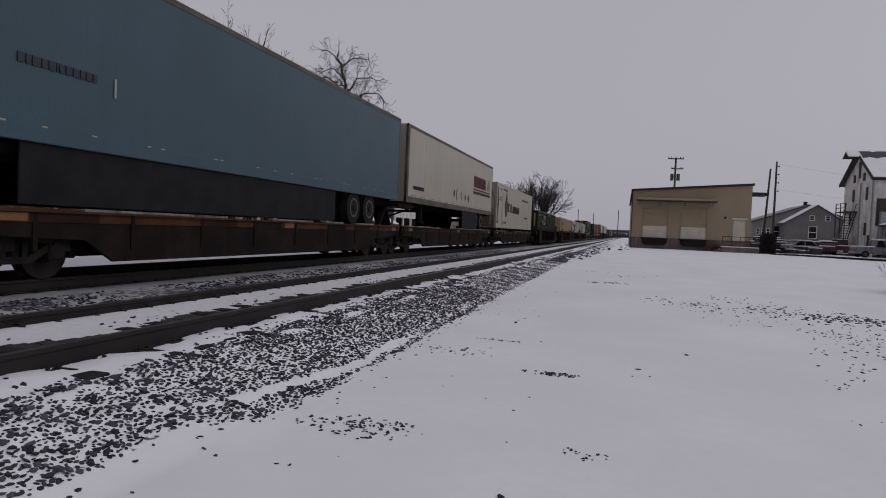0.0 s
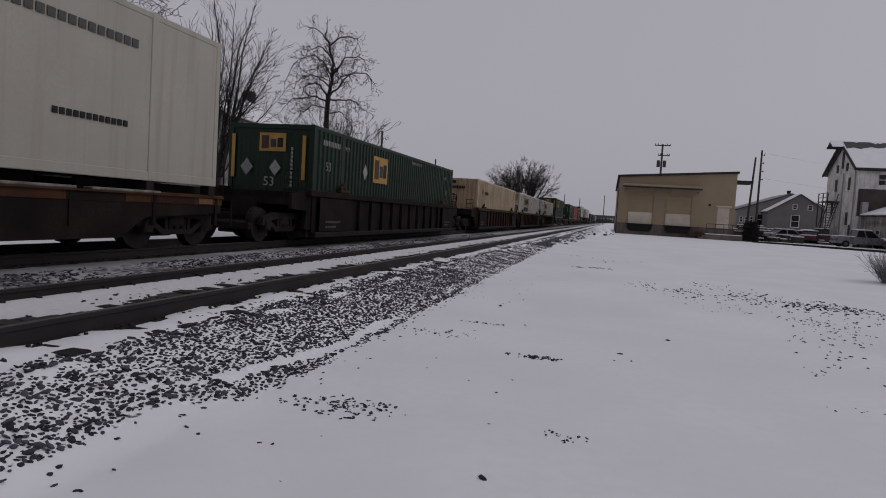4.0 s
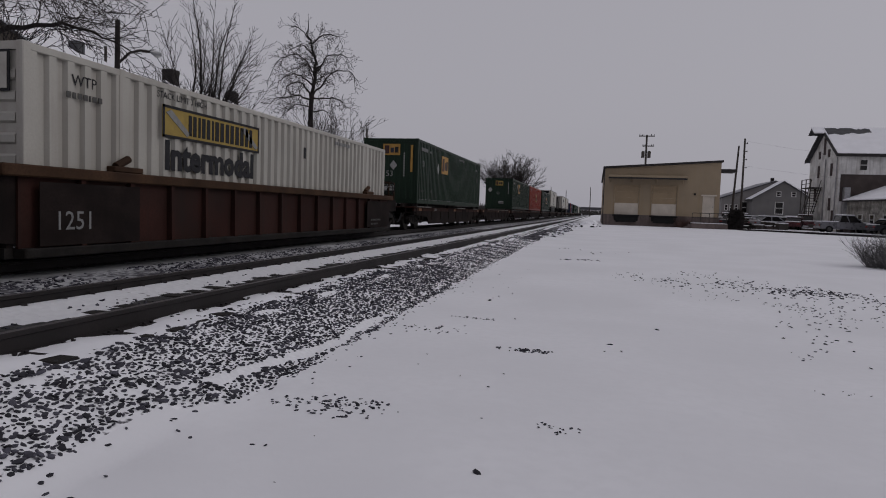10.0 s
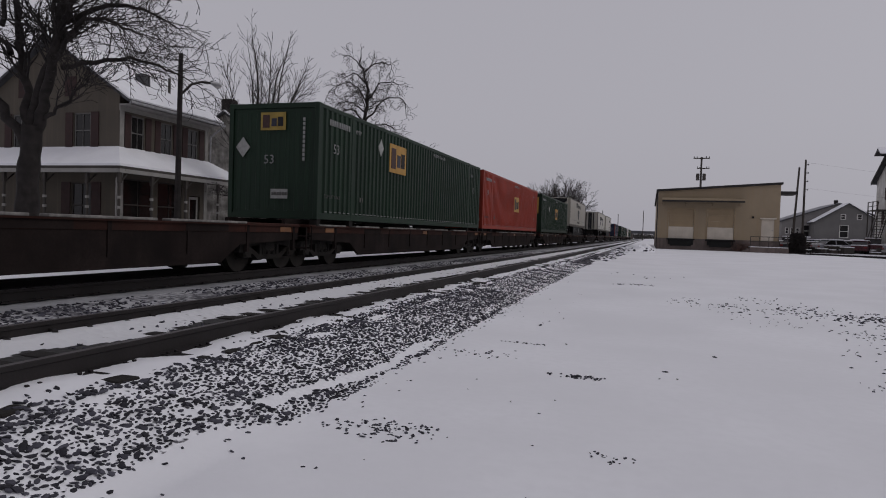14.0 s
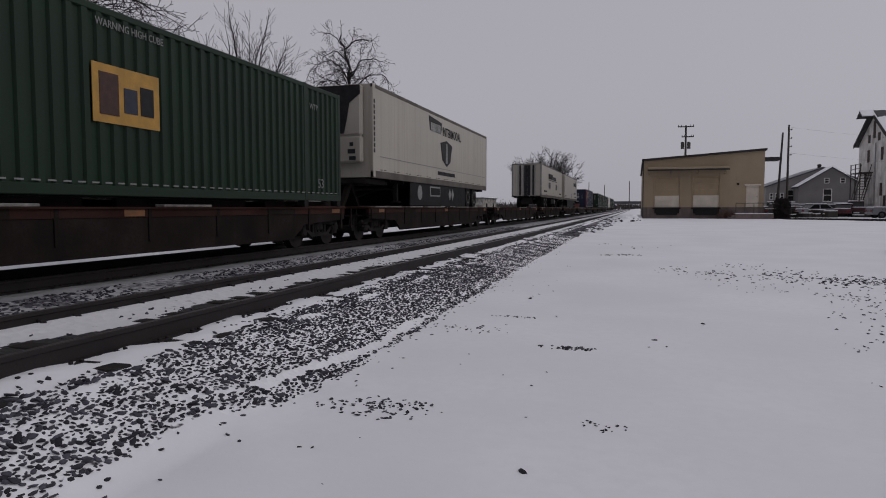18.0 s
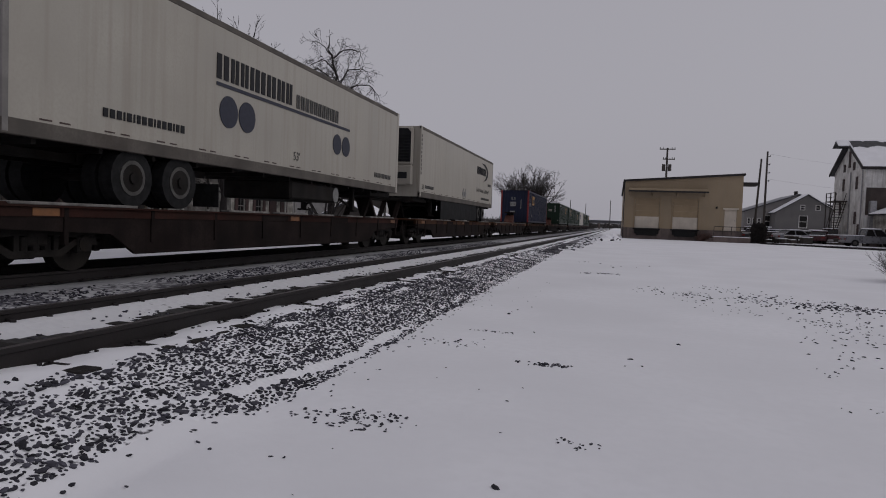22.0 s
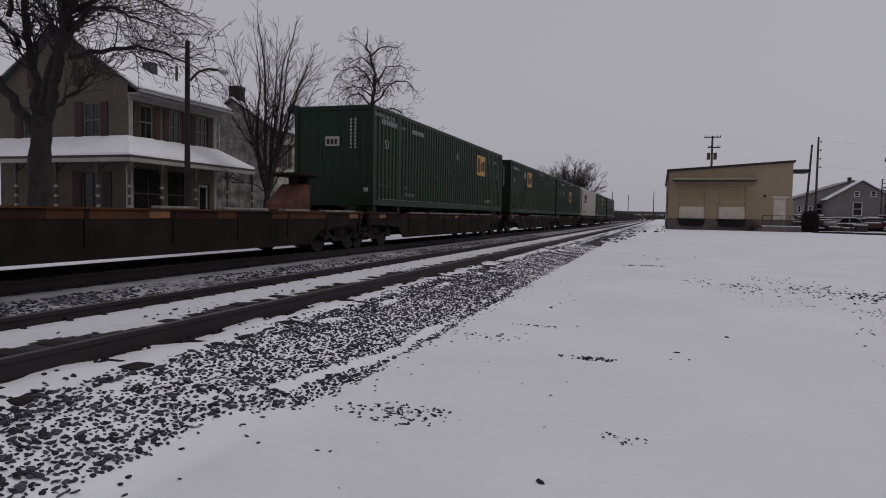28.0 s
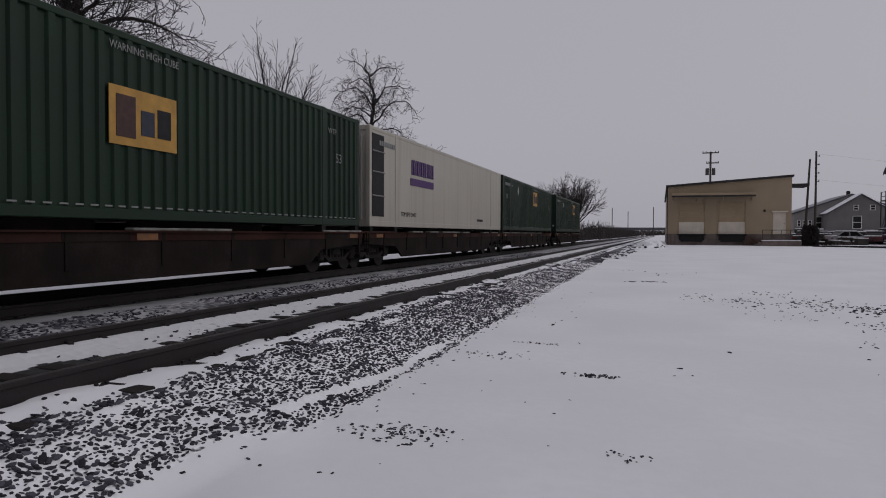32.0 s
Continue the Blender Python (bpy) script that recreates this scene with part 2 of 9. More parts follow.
    "stucco2": mat("flaking_whitewash_on_stone", (0.33, 0.315, 0.285), 0.85, vary=0.55, scale=1.7, fine=7, streak=0.5, dirt=(0.085, 0.075, 0.065), dirt_amt=0.85, bump=0.5),
    "shutter": mat("dark_shutter", (0.032, 0.013, 0.012), 0.7, vary=0.3, scale=4, fine=30),
    "trim": mat("white_trim", (0.26, 0.25, 0.235), 0.6, vary=0.15, scale=3, fine=25),
    "porchdark": mat("porch_timber", (0.045, 0.038, 0.033), 0.75, vary=0.25, scale=3, fine=25),
    "brick": mat("chimney_brick", (0.032, 0.027, 0.026), 0.85, vary=0.4, scale=6, fine=30, bump=0.4),
    "slate": mat("slate_roof", (0.06, 0.06, 0.066), 0.7, vary=0.4, scale=3, fine=20, bump=0.3),
    "mill": mat("peeling_white_boards", (0.66, 0.65, 0.63), 0.7, vary=0.2, scale=1.1, fine=10, streak=0.6, dirt=(0.2, 0.17, 0.15), dirt_amt=0.5, bump=0.3),
    "millbrown": mat("brown_shingle_wall", (0.07, 0.055, 0.05), 0.85, vary=0.3, scale=1.2, fine=16, bump=0.3),
    "greyhouse": mat("grey_siding", (0.15, 0.145, 0.142), 0.75, vary=0.12, scale=0.8, fine=14, bump=0.15),
    "greyhouse2": mat("light_grey_siding", (0.21, 0.20, 0.195), 0.75, vary=0.12, scale=0.8, fine=14, bump=0.15),
    "pole": mat("weathered_pole", (0.06, 0.052, 0.047), 0.85, vary=0.3, scale=3, fine=25, bump=0.3),
    "wire": mat("wire", (0.03, 0.03, 0.032), 0.7, vary=0.2, scale=5, bump=0),
    "galv": mat("galvanised", (0.32, 0.32, 0.33), 0.45, 0.6, vary=0.2, scale=5),
    "lampglass": mat("lamp_lens", (0.5, 0.5, 0.5), 0.25, vary=0.1, scale=8, bump=0),
    "carwhite": mat("car_paint_white", (0.30, 0.30, 0.32), 0.3, vary=0.1, scale=2, bump=0),
    "carred": mat("car_paint_maroon", (0.075, 0.02, 0.025), 0.3, vary=0.2, scale=2, bump=0),
    "cardark": mat("car_paint_dark", (0.04, 0.042, 0.05), 0.3, vary=0.2, scale=2, bump=0),
    "carsilver": mat("car_paint_silver", (0.20, 0.20, 0.215), 0.3, 0.4, vary=0.15, scale=2, bump=0),
    "grass": mat("dry_grass", (0.15, 0.145, 0.145), 0.9, vary=0.4, scale=4, bump=0, spec=0.2),
    "deadweed": mat("dead_weed", (0.16, 0.10, 0.085), 0.9, vary=0.4, scale=4, bump=0, spec=0.2),
    "brush": mat("winter_brush", (0.05, 0.045, 0.043), 0.9, vary=0.4, scale=1, bump=0, spec=0.2),
    "bridge": mat("bridge_girder", (0.09, 0.09, 0.10), 0.7, vary=0.2, scale=1),
}


def glass_mat():
    m = bpy.data.materials.new("window_glass")
    m.use_nodes = True
    b = m.node_tree.nodes["Principled BSDF"]
    b.inputs["Base Color"].default_value = (0.014, 0.013, 0.013, 1)
    b.inputs["Roughness"].default_value = 0.08
    b.inputs["Specular IOR Level"].default_value = 0.35
    return m


M["glass"] = glass_mat()


# ---- mesh helpers ----
def bx(bm, x0, y0, z0, x1, y1, z1):
    v = [bm.verts.new((x, y, z)) for x in (x0, x1) for y in (y0, y1) for z in (z0, z1)]
    for f in ((0, 1, 3, 2), (4, 6, 7, 5), (0, 4, 5, 1), (2, 3, 7, 6), (0, 2, 6, 4), (1, 5, 7, 3)):
        bm.faces.new([v[i] for i in f])
    return bm


def bbx(bm, x0, y0, z0, x1, y1, z1, r=0.02):
    """A box with chamfered edges."""
    lo, hi = (min(x0, x1), min(y0, y1), min(z0, z1)), (max(x0, x1), max(y0, y1), max(z0, z1))
    r = min(r, 0.49 * min(hi[k] - lo[k] for k in range(3)))
    v = {}
    for c in itertools.product((0, 1), repeat=3):
        for k in range(3):  # the corner's vertex on the face across axis k
            p = [(hi[i] if c[i] else lo[i]) + (0 if i == k else (-r if c[i] else r)) for i in range(3)]
            v[c, k] = bm.verts.new(p)
    for k in range(3):
        i, j = (k + 1) % 3, (k + 2) % 3
        for s in (0, 1):
            ring = []
            for a, b in ((0, 0), (1, 0), (1, 1), (0, 1)):
                c = [0, 0, 0]
                c[k], c[i], c[j] = s, a, b
                ring.append(v[tuple(c), k])
            bm.faces.new(ring if s else ring[::-1])
        for a, b in ((0, 0), (1, 0), (1, 1), (0, 1)):  # the edges that run along axis k
            c0, c1 = [0, 0, 0], [0, 0, 0]
            c0[i], c0[j], c1[i], c1[j], c1[k] = a, b, a, b, 1
            q = [v[tuple(c0), i], v[tuple(c1), i], v[tuple(c1), j], v[tuple(c0), j]]
            bm.faces.new(q if a != b else q[::-1])
    for c in itertools.product((0, 1), repeat=3):
        bm.faces.new([v[c, k] for k in range(3)])
    return bm


def cyl(bm, p0, p1, r0, r1=None, n=10, caps=True):
    r1 = r0 if r1 is None else r1
    p0, p1 = Vector(p0), Vector(p1)
    d = (p1 - p0).normalized()
    a = d.orthogonal().normalized()
    b = d.cross(a)
    rings = []
    for p, r in ((p0, r0), (p1, r1)):
        rings.append([bm.verts.new(p + (a * math.cos(6.2832 * i / n) + b * math.sin(6.2832 * i / n)) * r) for i in range(n)])
    for i in range(n):
        bm.faces.new((rings[0][i], rings[0][(i + 1) % n], rings[1][(i + 1) % n], rings[1][i]))
    if caps:
        bm.faces.new(rings[0][::-1])
        bm.faces.new(rings[1])
    return bm


def prism(bm, pts, y0, y1, axis="y"):
    """A closed profile (x, z) drawn out along y, or (y, z) drawn out along x."""
    ring = []
    for w in (y0, y1):
        ring.append([bm.verts.new((p[0], w, p[1]) if axis == "y" else (w, p[0], p[1])) for p in pts])
    k = len(pts)
    for i in range(k):
        bm.faces.new((ring[0][i], ring[0][(i + 1) % k], ring[1][(i + 1) % k], ring[1][i]))
    bm.faces.new(ring[0][::-1])
    bm.faces.new(ring[1])
    return bm


def mesh_of(name, bm, material):
    bmesh.ops.recalc_face_normals(bm, faces=bm.faces[:])
    me = bpy.data.meshes.new(name)
    bm.to_mesh(me)
    bm.free()
    me.materials.append(material if not isinstance(material, str) else M[material])
    return me


def part(name, bm, material, parent, label=""):
    """One mesh object under a thing or part; bm may be a finished mesh that is shared."""
    me = mesh_of(name, bm, material) if isinstance(bm, bmesh.types.BMesh) else bm
    ob = new(name, me)
    ob.parent = parent
    return tagged(ob, label)


def thing(name, m, label, category, group="", kind=""):
    ob = new(name)
    ob.matrix_basis = m
    ob.empty_display_size = 0.3
    return tagged(ob, label, category, group, kind)


def from_lists(name, verts, faces, material):
    me = bpy.data.meshes.new(name)
    me.from_pydata(verts, [], faces)
    me.materials.append(M[material] if isinstance(material, str) else material)
    return me


SIDE = Matrix(((0, 0, 1), (1, 0, 0), (0, 1, 0))).to_4x4()  # on the +x face
END = Matrix(((1, 0, 0), (0, 0, -1), (0, 1, 0))).to_4x4()  # on the -y face
TEXTS = {}


def text_mesh(body, size, material, squeeze=1.0, bold=0.0):
    key = (body, size, material, squeeze, bold)
    if key not in TEXTS:
        cu = bpy.data.curves.new("lettering", "FONT")
        cu.body, cu.size, cu.extrude, cu.offset = body, size, 0.002, bold
        cu.resolution_u = 2
        cu.align_x = "LEFT"
        cu.space_line = 0.8
        ob = bpy.data.objects.new("lettering", cu)
        me = bpy.data.meshes.new_from_object(ob)
        bpy.data.objects.remove(ob)
        me.transform(Matrix.Diagonal((squeeze, 1, 1, 1)))
        me.materials.clear()
        me.materials.append(M[material])
        TEXTS[key] = me
    return TEXTS[key]


def lettering(parent, body, size, at, face, material, squeeze=1.0, bold=0.0):
    ob = new("lettering", text_mesh(body, size, material, squeeze, bold))
    ob.parent = parent
    ob.matrix_basis = Matrix.Translation(at) @ face
    return ob


def plate(parent, name, w, h, at, face, material, label="", depth=0.006, pts=None):
    """A flat painted shape: a rectangle of w by h, or the outline pts, lower left at the given place."""
    bm = bmesh.new()
    pts = pts or [(0, 0), (w, 0), (w, h), (0, h)]
    lo = [bm.verts.new((x, y, -depth)) for x, y in pts]
    hi = [bm.verts.new((x, y, depth)) for x, y in pts]
    k = len(pts)
    for i in range(k):
        bm.faces.new((lo[i], lo[(i + 1) % k], hi[(i + 1) % k], hi[i]))
    bm.faces.new(hi)
    ob = part(name, bm, material, parent, label)
    ob.matrix_basis = Matrix.Translation(at) @ face
    return ob


def disc_pts(cx, cy, rx, ry, n=16):
    return [(cx + rx * math.cos(6.2832 * i / n), cy + ry * math.sin(6.2832 * i / n)) for i in range(n)]


def bars(parent, widths, h, at, face, material, gap=0.06):
    """A line of unreadable or brand lettering, as plain bars: wide ones are split into two strokes."""
    x = 0.0
    for w in widths:
        n = 2 if h >= 0.3 and w >= 0.18 else 1
        for q in range(n):
            a0, a1 = (0.0, 0.38) if q == 0 and n == 2 else ((0.56, 0.94) if n == 2 else (0.0, 1.0))
            p = Vector(at) + face.to_3x3() @ Vector((x + a0 * w, 0, 0))
            plate(parent, "lettering_bar", (a1 - a0) * w, h, p, face, material)
        x += w + gap


# ---- the ground: one sheet, with the ballast bed of two tracks in it ----
NEAR_TRACK, FAR_TRACK, HALF_GAUGE = -4.88, -9.19, 0.755


def lerp(x, pts):
    for (a, va), (b, vb) in zip(pts, pts[1:]):
        if x <= b:
            return va + (vb - va) * max(0.0, min(1.0, (x - a) / (b - a)))
    return pts[-1][1]


def field_z(y):
    return -0.5 + 0.46 * max(0.0, min(1.0, y / 66.0))


def ground_z(x, y):
    f = field_z(y)
    z = lerp(x, [(-40, -0.35), (-13.0, -0.4), (-11.6, -0.42), (-10.9, -0.2), (-10.2, -0.19), (-8.2, -0.2), (-7.6, -0.2), (-6.9, -0.24),
                 (-6.1, -0.2), (-5.8, -0.15), (-5.64, -0.12), (-5.58, -0.100), (-5.46, -0.12), (-5.3, -0.142), (-5.15, -0.160), (-5.0, -0.176), (-4.3, -0.195), (-4.2, -0.15), (-4.06, -0.166), (-3.98, -0.158), (-3.9, -0.154), (-3.79, -0.158), (-3.71, -0.172), (-3.62, -0.177), (-3.55, -0.182), (-3.35, -0.23), (-2.6, f), (-2.2, f - 0.01), (60, f)])
    near = max(0.0, 1 - max(abs(x) - 3, 0) / 40)
    if x > -2.5:
        z += 0.035 * near * noise.noise((x * 0.35, y * 0.3, 0)) + 0.012 * near * noise.noise((x * 1.3, y * 1.1, 5))
    elif x > -3.5:
        z += 0.035 * noise.noise((x * 1.7, y * 1.4, 9)) + 0.012 * noise.noise((x * 6, y * 6, 2))
    elif -4.14 < x <= -3.5:
        z += 0.05 * noise.noise((x * 1.5, y * 1.3, 3)) + 0.018 * noise.noise((x * 7, y * 5, 1))
    elif -5.55 < x < -4.2:
        z += 0.012 * noise.noise((x * 2.2, y * 0.9, 3)) + 0.008 * noise.noise((x * 6, y * 5, 1))
    elif x < -11.6 and x > -300:
        z += 0.06 * noise.noise((x * 0.2, y * 0.2, 2))
    return z


def bank_foot(y):
    return lerp(y, [(0, -2.74), (2.8, -2.79), (3.6, -2.84), (4.0, -2.68), (4.5, -2.52), (5.5, -2.45), (7, -2.49), (12, -2.56), (200, -2.6)]) + 0.05 * noise.noise((y * 0.6, 0, 4)) + 0.05 * noise.noise((y * 2.5, 1, 4))


def melt_edge(y):
    """Where the snow between the near rails gives way to bare ballast along the outer rail."""
    return -4.99 + 0.22 * noise.noise((y * 0.8, 0, 6)) + 0.12 * noise.noise((y * 3.1, 2, 6))


def spread(*runs):
    out = []
    for a, b, st in runs:
        k = max(1, round((b - a) / st))
        out += [a + (b - a) * i / k for i in range(k)]
    return out + [runs[-1][1]]


def build_ground():
    xs = spread((-2500, -500, 500), (-500, -100, 100), (-100, -30, 14), (-30, -12, 2), (-12, -10.2, 0.3), (-10.2, -8.2, 0.28), (-8.2, -5.8, 0.2),
                (-5.8, -5.3, 0.08), (-5.3, -4.7, 0.04), (-4.7, -2.4, 0.1), (-2.4, 6, 0.35), (6, 30, 1.5), (30, 100, 14), (100, 500, 100), (500, 2500, 500))
    ys = spread((-400, -60, 100), (-60, -14, 6), (-14, -6, 2), (-6, 1, 0.7), (1, 14, 0.11), (14, 40, 0.4), (40, 90, 2), (90, 300, 12), (300, 1000, 70), (1000, 4800, 500))
    verts = [(x, y, ground_z(x, y)) for x in xs for y in ys]
    ny = len(ys)
    faces, mi = [], []
    for i in range(len(xs) - 1):
        xm = (xs[i] + xs[i + 1]) / 2
        for j in range(ny - 1):
            faces.append((i * ny + j, (i + 1) * ny + j, (i + 1) * ny + j + 1, i * ny + j + 1))
            ym = (ys[j] + ys[j + 1]) / 2
            k = 0
            if -3.45 < xm < bank_foot(ym):
                k = 1 if ym > 30 else 5
            elif -7.7 < xm < -5.75:
                k = 2
            elif -8.62 + 0.1 * noise.noise((ym * 0.7, 3, 1)) < xm <= -7.7:
                k = 6
            elif -5.55 < xm < melt_edge(ym):
                k = 3
            elif -5.55 < xm < -4.15:
                k = 7
            elif -10.05 < xm < -8.2:
                k = 4
            mi.append(k)
    me = bpy.data.meshes.new("ground")
    me.from_pydata(verts, [], faces)
    for k in ("snow", "bank", "middle", "gauge", "oily", "banknear", "greysnow", "melt"):
        me.materials.append(M[k])
    me.polygons.foreach_set("material_index", mi)
    me.polygons.foreach_set("use_smooth", [True] * len(mi))
    tagged(new("ground", me), "snow-covered ground with a dark stone ballast bed", "ground", kind="structure")


build_ground()


def stone_variants(n=7):
    out = []
    for k in range(n):
        rng = random.Random(k)
        bm = bmesh.new()
        bmesh.ops.create_icosphere(bm, subdivisions=1, radius=1.0)
        for v in bm.verts:
            v.co *= rng.uniform(0.6, 1.15)
            v.co.z *= 0.55
        bm.verts.ensure_lookup_table()
        out.append(([tuple(v.co) for v in bm.verts], [tuple(v.index for v in f.verts) for f in bm.faces]))
        bm.free()
    return out


STONES = stone_variants()


def scatter(name, spots, label, material="stone"):
    """Many small stones as one object. spots: x, y, size."""
    verts, faces = [], []
    rng = random.Random(name)
    for x, y, s in spots:
        sv, sf = STONES[rng.randrange(len(STONES))]
        a, st = rng.uniform(0, 6.28), rng.uniform(0.85, 1.8)
        c, d = math.cos(a) * s, math.sin(a) * s
        z = ground_z(x, y) + s * 0.12
        o = len(verts)
        tx, ty = rng.uniform(-0.5, 0.5), rng.uniform(-0.5, 0.5)
        verts += [(x + vx * c * st - vy * d, y + vx * d * st + vy * c, z + vz * s + (vx * tx + vy * ty) * s) for vx, vy, vz in sv]
        faces += [(p + o, q + o, r + o) for p, q, r in sf]
    return tagged(new(name, from_lists(name, verts, faces, material)), label, "stones", kind="stuff")


def bank_spots():
    """Stones on a shaken grid, so that each keeps snow round it."""
    rng = random.Random(11)
    out = []
    y = -14.0
    while y < 46:
        step = 0.085 if y < -9 else 0.055 if y < -5 else 0.041 if y < 14 else 0.052 if y < 24 else 0.075
        lo = bank_foot(y)
        x = -3.84 + rng.uniform(0, step)
        while x < lo + 0.35:
            px, py = x + rng.uniform(-0.36, 0.36) * step, y + rng.uniform(-0.36, 0.36) * step
            x += step
            past = px - lo - 0.06 * noise.noise((py * 4, 2, 2))
            if past > 0 and rng.random() > 0.22 * math.exp(-past / 0.06):
                continue
            drift = 0.42 * noise.noise((px * 1.5, py * 0.7, 7)) + 0.25 * noise.noise((px * 5, py * 5, 8))
            gap = 1.15 * math.exp(-((px - lo + lerp(py, [(3.8, 0.3), (5.3, 0.28), (6.2, 0.15), (9, 0.17)]) + 0.05 * noise.noise((py, 3, 3))) / 0.075) ** 2) * lerp(py, [(3.6, 0.0), (3.9, 1.0), (7.0, 1.0), (9.0, 0.45), (14, 0.3), (20, 0.1)]) * (1 + 0.5 * noise.noise((py * 1.3, 5, 5)))
            edge = 0.5 * max(0.0, min(1.6, (-3.52 - px) / 0.14))
            if drift + gap + edge + rng.uniform(-0.35, 0.35) > 0.57 - 0.03 * min(1.0, max(0.0, (py - 4) / 6)):
                continue
            s = rng.choice((0.009, 0.010, 0.012, 0.013, 0.014, 0.016, 0.017, 0.018, 0.020, 0.023, 0.027)) * (1.15 if py < 4 else 1.08 if py < 14 else 1.0)
            if past > -0.05:
                s = min(s, 0.017)
            out.append((px, py, s))
        y += step
    return out


scatter("ballast", bank_spots(), "dark crushed-stone ballast poking through snow on the track bank")


def middle_spots():
    rng = random.Random(12)
    out = []
    for i in range(6500):
        y = 1.5 + 40 * rng.random() ** 1.5
        x = -6.6 - 1.2 * rng.random()
        if noise.noise((x * 1.4, y * 0.5, 3)) + rng.uniform(-0.4, 0.4) > 0.2:
            continue
        out.append((x, y, rng.choice((0.016, 0.02, 0.026, 0.032))))
    for i in range(900):
        y = 1.5 + 30 * rng.random()
        out.append((-5.35 + 0.6 * rng.random() ** 0.6, y, rng.choice((0.013, 0.018, 0.024)))) if noise.noise((y * 0.9, 0, 1)) > 0.12 else None
    return out


scatter("ballast", middle_spots(), "dark ballast stones under thin snow between the tracks")


def field_spots():
    rng = random.Random(13)
    out = []

    def blob(x, y, rx, ry, n, s0, s1):
        for i in range(n):
            a, r = rng.uniform(0, 6.28), rng.random() ** 0.7
            out.append((x + rx * r * math.cos(a), y + ry * r * math.sin(a), rng.uniform(s0, s1)))

    blob(-1.82, 4.45, 0.50, 0.25, 130, 0.007, 0.018)
    blob(-0.18, 4.45, 0.17, 0.13, 24, 0.006, 0.013)
    blob(-0.66, 6.85, 0.33, 0.09, 60, 0.010, 0.020)
    blob(-1.9, 7.6, 0.5, 0.28, 40, 0.008, 0.020)
    blob(-1.5, 8.6, 0.3, 0.08, 16, 0.010, 0.018)
    blob(-0.39, 19.7, 0.8, 0.3, 26, 0.016, 0.036)
    blob(1.9, 15.0, 0.8, 1.7, 19, 0.011, 0.022)
    blob(2.6, 14.9, 1.1, 1.8, 70, 0.012, 0.032)
    blob(3.6, 14.5, 1.2, 1.7, 128, 0.011, 0.032)
    blob(4.35, 14.3, 0.8, 0.45, 84, 0.015, 0.034)
    blob(4.9, 13.3, 1.3, 1.7, 128, 0.009, 0.028)
    blob(6.4, 13.0, 1.5, 1.6, 128, 0.011, 0.032)
    blob(3.6, 10.9, 0.9, 1.0, 61, 0.007, 0.021)
    blob(5.0, 10.6, 1.0, 1.2, 54, 0.009, 0.022)
    blob(2.75, 8.5, 0.5, 0.6, 14, 0.012, 0.022)
    blob(2.9, 9.8, 0.5, 0.5, 16, 0.010, 0.024)
    blob(3.3, 11.8, 0.7, 0.6, 46, 0.007, 0.021)
    blob(2.3, 7.7, 0.3, 0.3, 8, 0.008, 0.018)
    blob(2.2, 12.6, 0.8, 0.8, 27, 0.007, 0.017)
    blob(0.8, 15.7, 0.5, 1.0, 22, 0.010, 0.022)
    blob(1.5, 15.0, 0.6, 0.9, 34, 0.010, 0.026)
    blob(2.6, 17.0, 0.8, 0.8, 24, 0.012, 0.026)
    blob(2.1, 6.2, 0.25, 0.12, 6, 0.006, 0.012)
    blob(0.1, 23.5, 2.4, 2.0, 10, 0.02, 0.035)
    for x, y, s in ((-1.6, 10.36, 0.036), (0.82, 8.68, 0.026), (-0.585, 3.58, 0.022), (0.22, 7.53, 0.024), (0.33, 7.2, 0.014), (0.15, 7.15, 0.012), (-0.8, 5.3, 0.013),
                    (-0.74, 5.8, 0.011), (-0.72, 4.5, 0.010), (-1.0, 8.8, 0.018), (-1.35, 11.3, 0.018), (-1.1, 5.6, 0.010), (2.75, 7.3, 0.016), (1.95, 6.1, 0.012), (2.35, 4.9, 0.012)):
        out.append((x, y, s))
    for i in range(70):
        out.append((-2.55 + 1.1 * rng.random() ** 2, 2.5 + 14 * rng.random(), rng.uniform(0.006, 0.018)))
    return out


scatter("gravel", field_spots(), "loose dark gravel showing through the snow field")


# ---- the two tracks ----
def rail_mesh(name, y0, y1):
    prof = [(-0.07, -0.18), (0.07, -0.18), (0.07, -0.168), (0.012, -0.15), (0.012, -0.048), (0.036, -0.038), (0.036, -0.006), (0.030, 0.0),
            (-0.030, 0.0), (-0.036, -0.006), (-0.036, -0.038), (-0.012, -0.048), (-0.012, -0.15), (-0.07, -0.168)]
    bm = bmesh.new()
    prism(bm, prof, y0, y1)
    me = mesh_of(name, bm, "rail")
    me.materials.append(M["railtop"])
    for p in me.polygons:
        if p.normal.z > 0.9 and p.center.z > -0.004:
            p.material_index = 1
    return me


RAIL = rail_mesh("rail", -80.0, 900.0)


